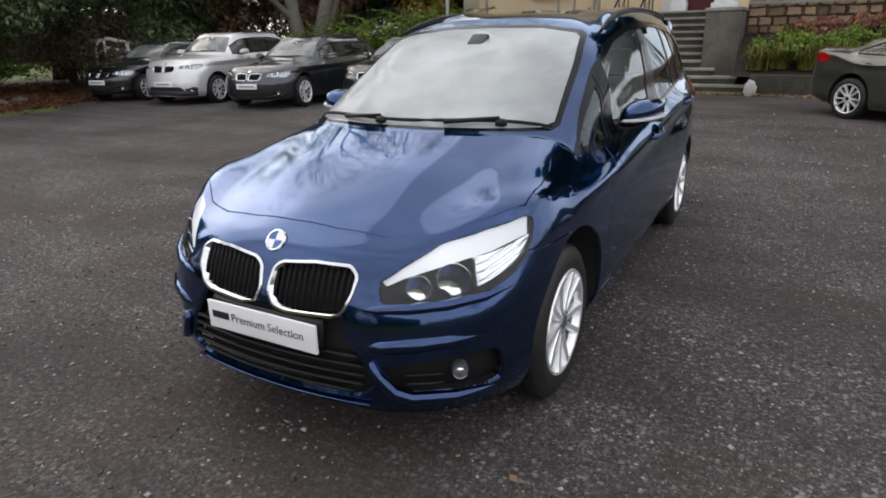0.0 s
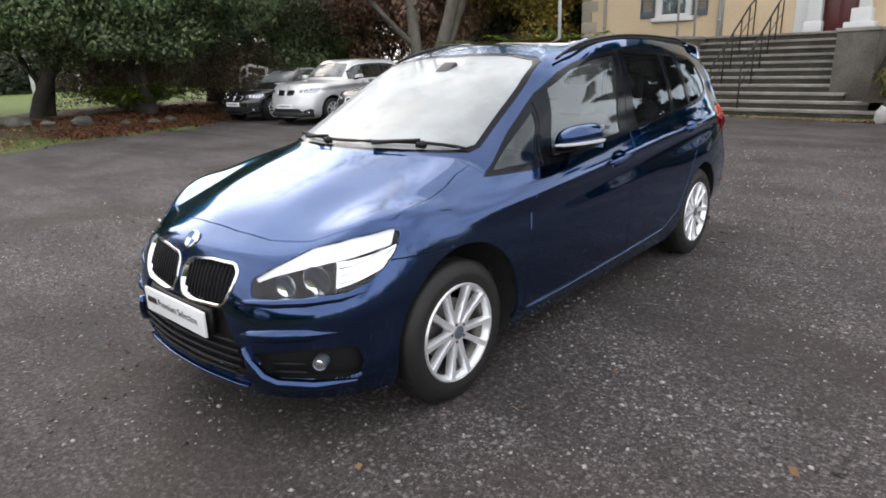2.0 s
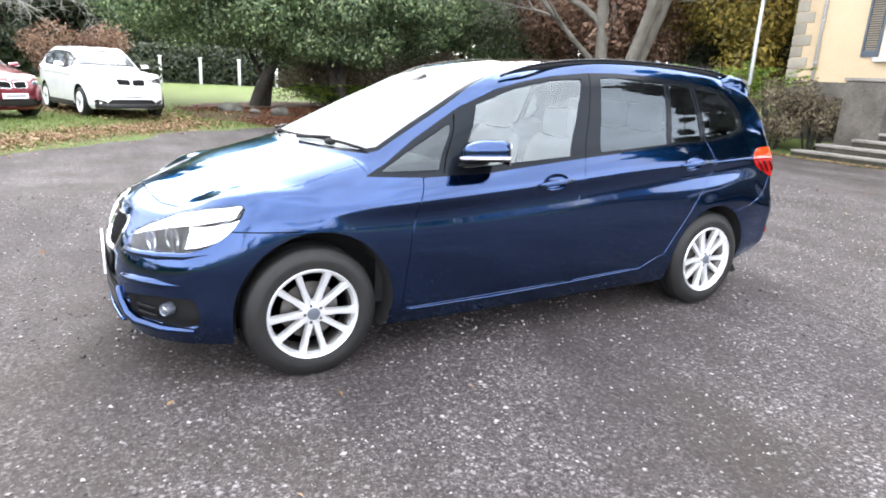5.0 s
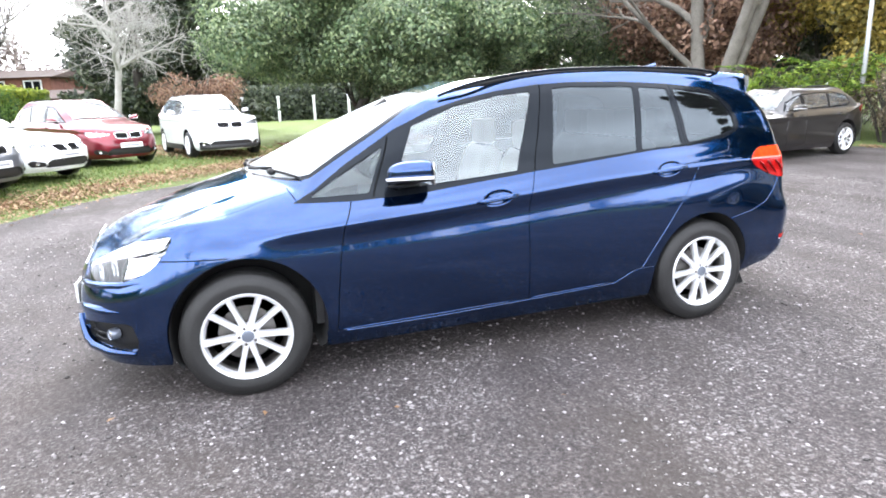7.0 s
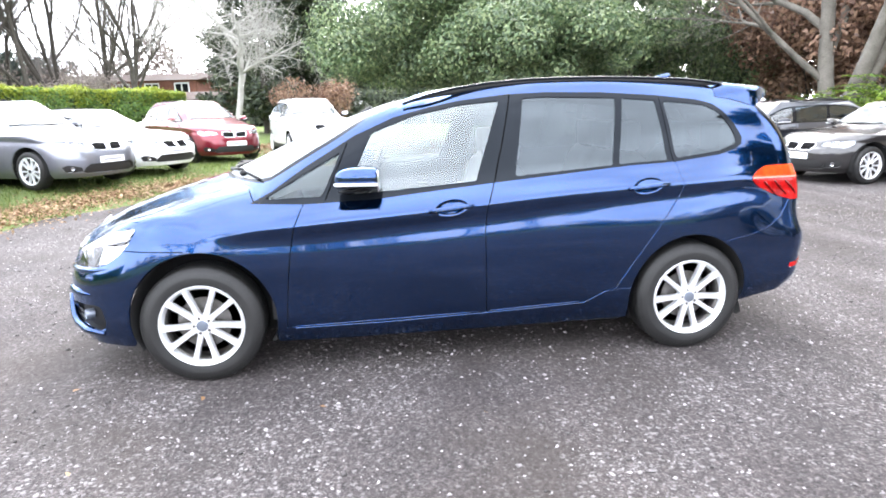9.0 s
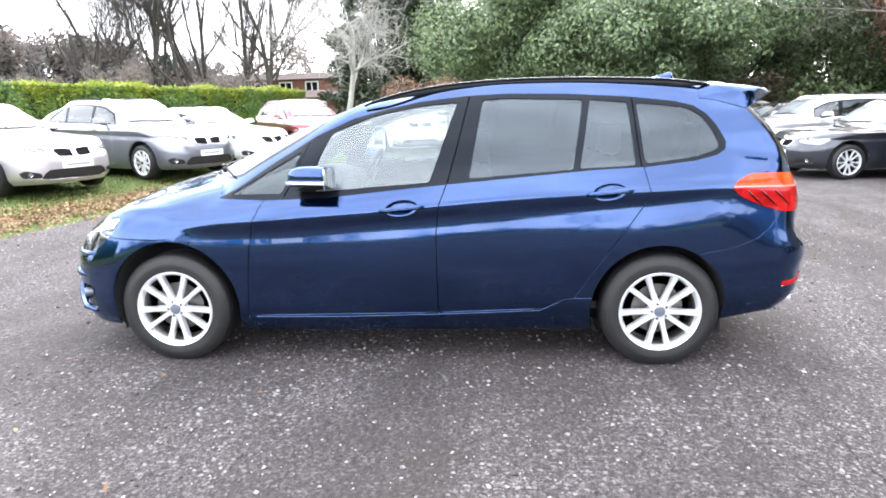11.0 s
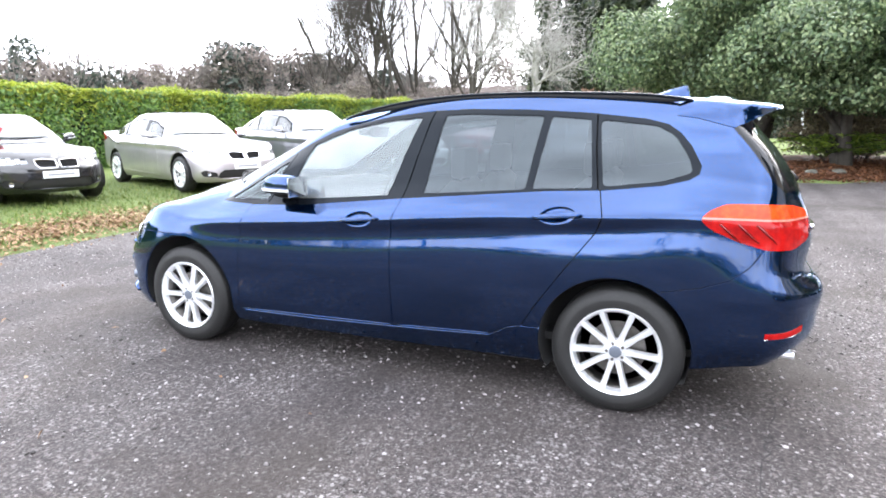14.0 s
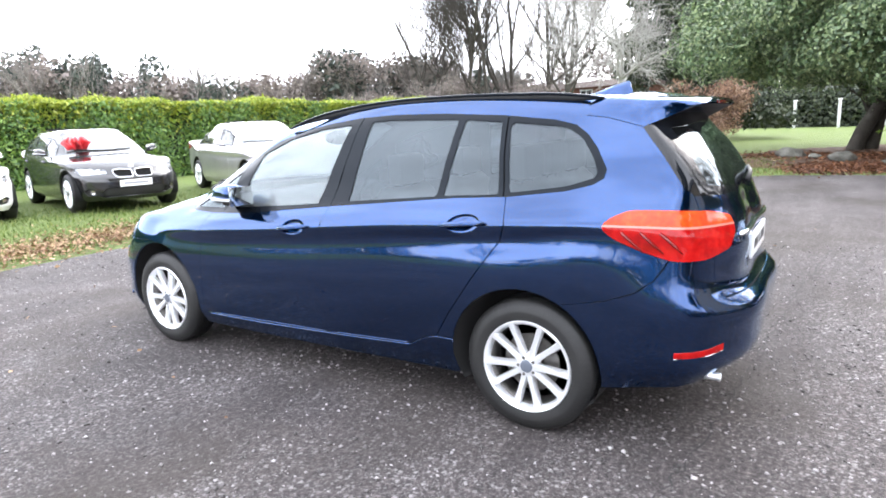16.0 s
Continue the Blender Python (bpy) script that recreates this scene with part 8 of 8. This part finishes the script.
def fence_posts():
    """White posts and wires at the far side of the lawn, before a dark hedge."""
    spots = [(-45.4 + .42 * k, 1.1 + 2.55 * k) for k in range(7)]
    post = tagged(new("fence_post"), "white square timber post at the lawn's far side", "fence post", "fence posts")
    part("shaft", box((-.09, -.09, -.1), (.09, .09, 1.75), .01), WHITE_WOOD, post)
    part("cap", box((-.13, -.13, 1.75), (.13, .13, 1.85), .02), WHITE_WOOD, post)
    post.matrix_world = pose(spots[0][0], spots[0][1], .19)
    for x, y in spots[1:]:
        copy_thing(post, pose(x, y, .19))
    rng = np.random.default_rng(141)
    n = 22000
    u = rng.uniform(0, 1, n)
    p = np.stack([-50 + 8 * u + rng.normal(size=n) * .5, -8 + 40 * u, rng.uniform(.1, 2.9, n)], 1)
    hb = tagged(new("boundary_hedge"), "dark green boundary hedge beyond the lawn", "hedge")
    v, f = leaves(p, np.tile([.9, -.1, .4], (n, 1)), .28, rng, .5, .2, .6)
    soup("hedge_leaves", v, f, OLIVE_LEAF, hb)
    # dark box inside the leaves stands in for the hedge's inner shade
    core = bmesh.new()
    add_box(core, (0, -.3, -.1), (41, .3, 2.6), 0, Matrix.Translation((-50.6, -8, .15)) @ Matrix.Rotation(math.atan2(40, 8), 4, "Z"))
    part("hedge_shade_core", core, SHADE_CORE, hb, smooth=False)


fence_posts()
frame_bm = join(tube([(-17.35, 10.0, .15), (-17.35, 10.0, 1.25), (-17.3, 10.1, 1.45), (-17.2, 10.35, 1.52), (-17.0, 10.8, 1.40)], .05, 8), tube([(-17.0, 10.85, .15), (-17.0, 10.85, 1.42)], .055, 8), tube([(-17.25, 10.25, .5), (-17.25, 10.25, 1.46)], .04, 8), tube([(-17.35, 10.0, 1.05), (-17.2, 10.3, 1.25), (-17.0, 10.85, 1.1)], .045, 8))
tagged(part("garden_arch", frame_bm, WHITE_WOOD), "weathered white garden frame under the dark trees", "garden frame")


def bungalow(x, y, turn, w, d, h, label, base=.15, rise=1.2):
    b = tagged(new("bungalow"), label, "house")
    b.matrix_world = pose(x, y, base, 0, 0, turn)
    part("wall", box((-w / 2, -d / 2, -base - .2), (w / 2, d / 2, h)), BRICK, b, smooth=False)
    part("roof", prism([(-d / 2 - .5, h), (d / 2 + .5, h), (0, h + rise)], -w / 2 - .5, w / 2 + .5, "x"), ROOF_TILE, b, smooth=False)
    count = max(1, int(w / 3))
    for k in range(count):
        xx = -w / 2 + w * (k + .5) / count
        wd = part("window", join(box((xx - .75, -d / 2 - .05, h - 1.5), (xx + .75, -d / 2 + .02, h - 1.38)), box((xx - .75, -d / 2 - .05, h - .32), (xx + .75, -d / 2 + .02, h - .2)), box((xx - .75, -d / 2 - .05, h - 1.38), (xx - .63, -d / 2 + .02, h - .32)), box((xx + .63, -d / 2 - .05, h - 1.38), (xx + .75, -d / 2 + .02, h - .32)), box((xx - .05, -d / 2 - .05, h - 1.38), (xx + .05, -d / 2 + .02, h - .32))), WHITE_WOOD, b, smooth=False)
        part("pane", box((xx - .63, -d / 2 - .02, h - 1.38), (xx + .63, -d / 2 - .01, h - .32)), GLOSS_BLACK, wd, smooth=False)


ROOF_TILE = varied("brown_roof_tile", [(.036, .024, .0192), (.066, .042, .033)], 2, .85, 14, .4, .02)
bungalow(-62, -19.5, 72, 15, 7, 3.3, "low red-brick bungalow with white windows behind the hedge", 1.0, .8)
bungalow(-36, -8.3, 78, 2.6, 3, 2.0, "small red-brick outbuilding with white windows", .15, .5)

# ---- across the yard, out of view: a hedge and bare trees added for reflections ----
rng_b = np.random.default_rng(161)
n_b = 9000
u_b = rng_b.uniform(-70, 60, n_b)
pb = np.stack([52 + 3 * rng_b.normal(size=n_b) * .3, u_b, rng_b.uniform(.1, 2.6, n_b)], 1)
vb, fb = leaves(pb, np.tile([-1.0, 0, .3], (n_b, 1)), .6, rng_b, .5, .2, .6)
tagged(soup("mirrored_hedge", vb, fb, OLIVE_LEAF), "unseen dark hedge across the yard, added for reflections", "hedge", kind="stuff")
bare_tree(34, -14, 9, 171, "unseen leafless tree across the yard, added for reflections", BARK_DARK, .2, 4, 5, .6, start=.2, up=.5)
bare_tree(38, 6, 8, 172, "unseen leafless tree by the hedge across the yard, added for reflections", BARK_DARK, .2, 4, 5, .6, start=.2, up=.5)


# ---- a crack across the tarmac behind the rear wheel ----
def crack():
    rnd = random.Random(17)
    bm = bmesh.new()
    line = [(-4.2, 3.95), (-2.0, 3.72), (-.4, 3.60), (.7, 3.52), (1.3, 3.43), (1.8, 3.36), (2.3, 3.46), (3.1, 3.40), (4.4, 3.52)]
    pts = glide(np.array([(x, y, 0) for x, y in line], float), np.array((-6, 4.1, 0.)), np.array((6, 3.5, 0.)), 14)
    left, right = [], []
    for x, y, z in pts:
        w, j = rnd.uniform(.0008, .006), rnd.uniform(-.02, .02)
        left.append(bm.verts.new((x, y + j + w, .0035)))
        right.append(bm.verts.new((x, y + j - w, .0035)))
    for k in range(len(left) - 1):
        bm.faces.new((right[k], right[k + 1], left[k + 1], left[k]))
    tagged(part("tarmac_crack", bm, varied("cracked_tarmac", [(.0204, .0192, .0192), (.036, .0336, .0324)], 6, .95, 10, .3, .004), smooth=False), "thin dark crack across the tarmac", "crack", kind="structure")


crack()
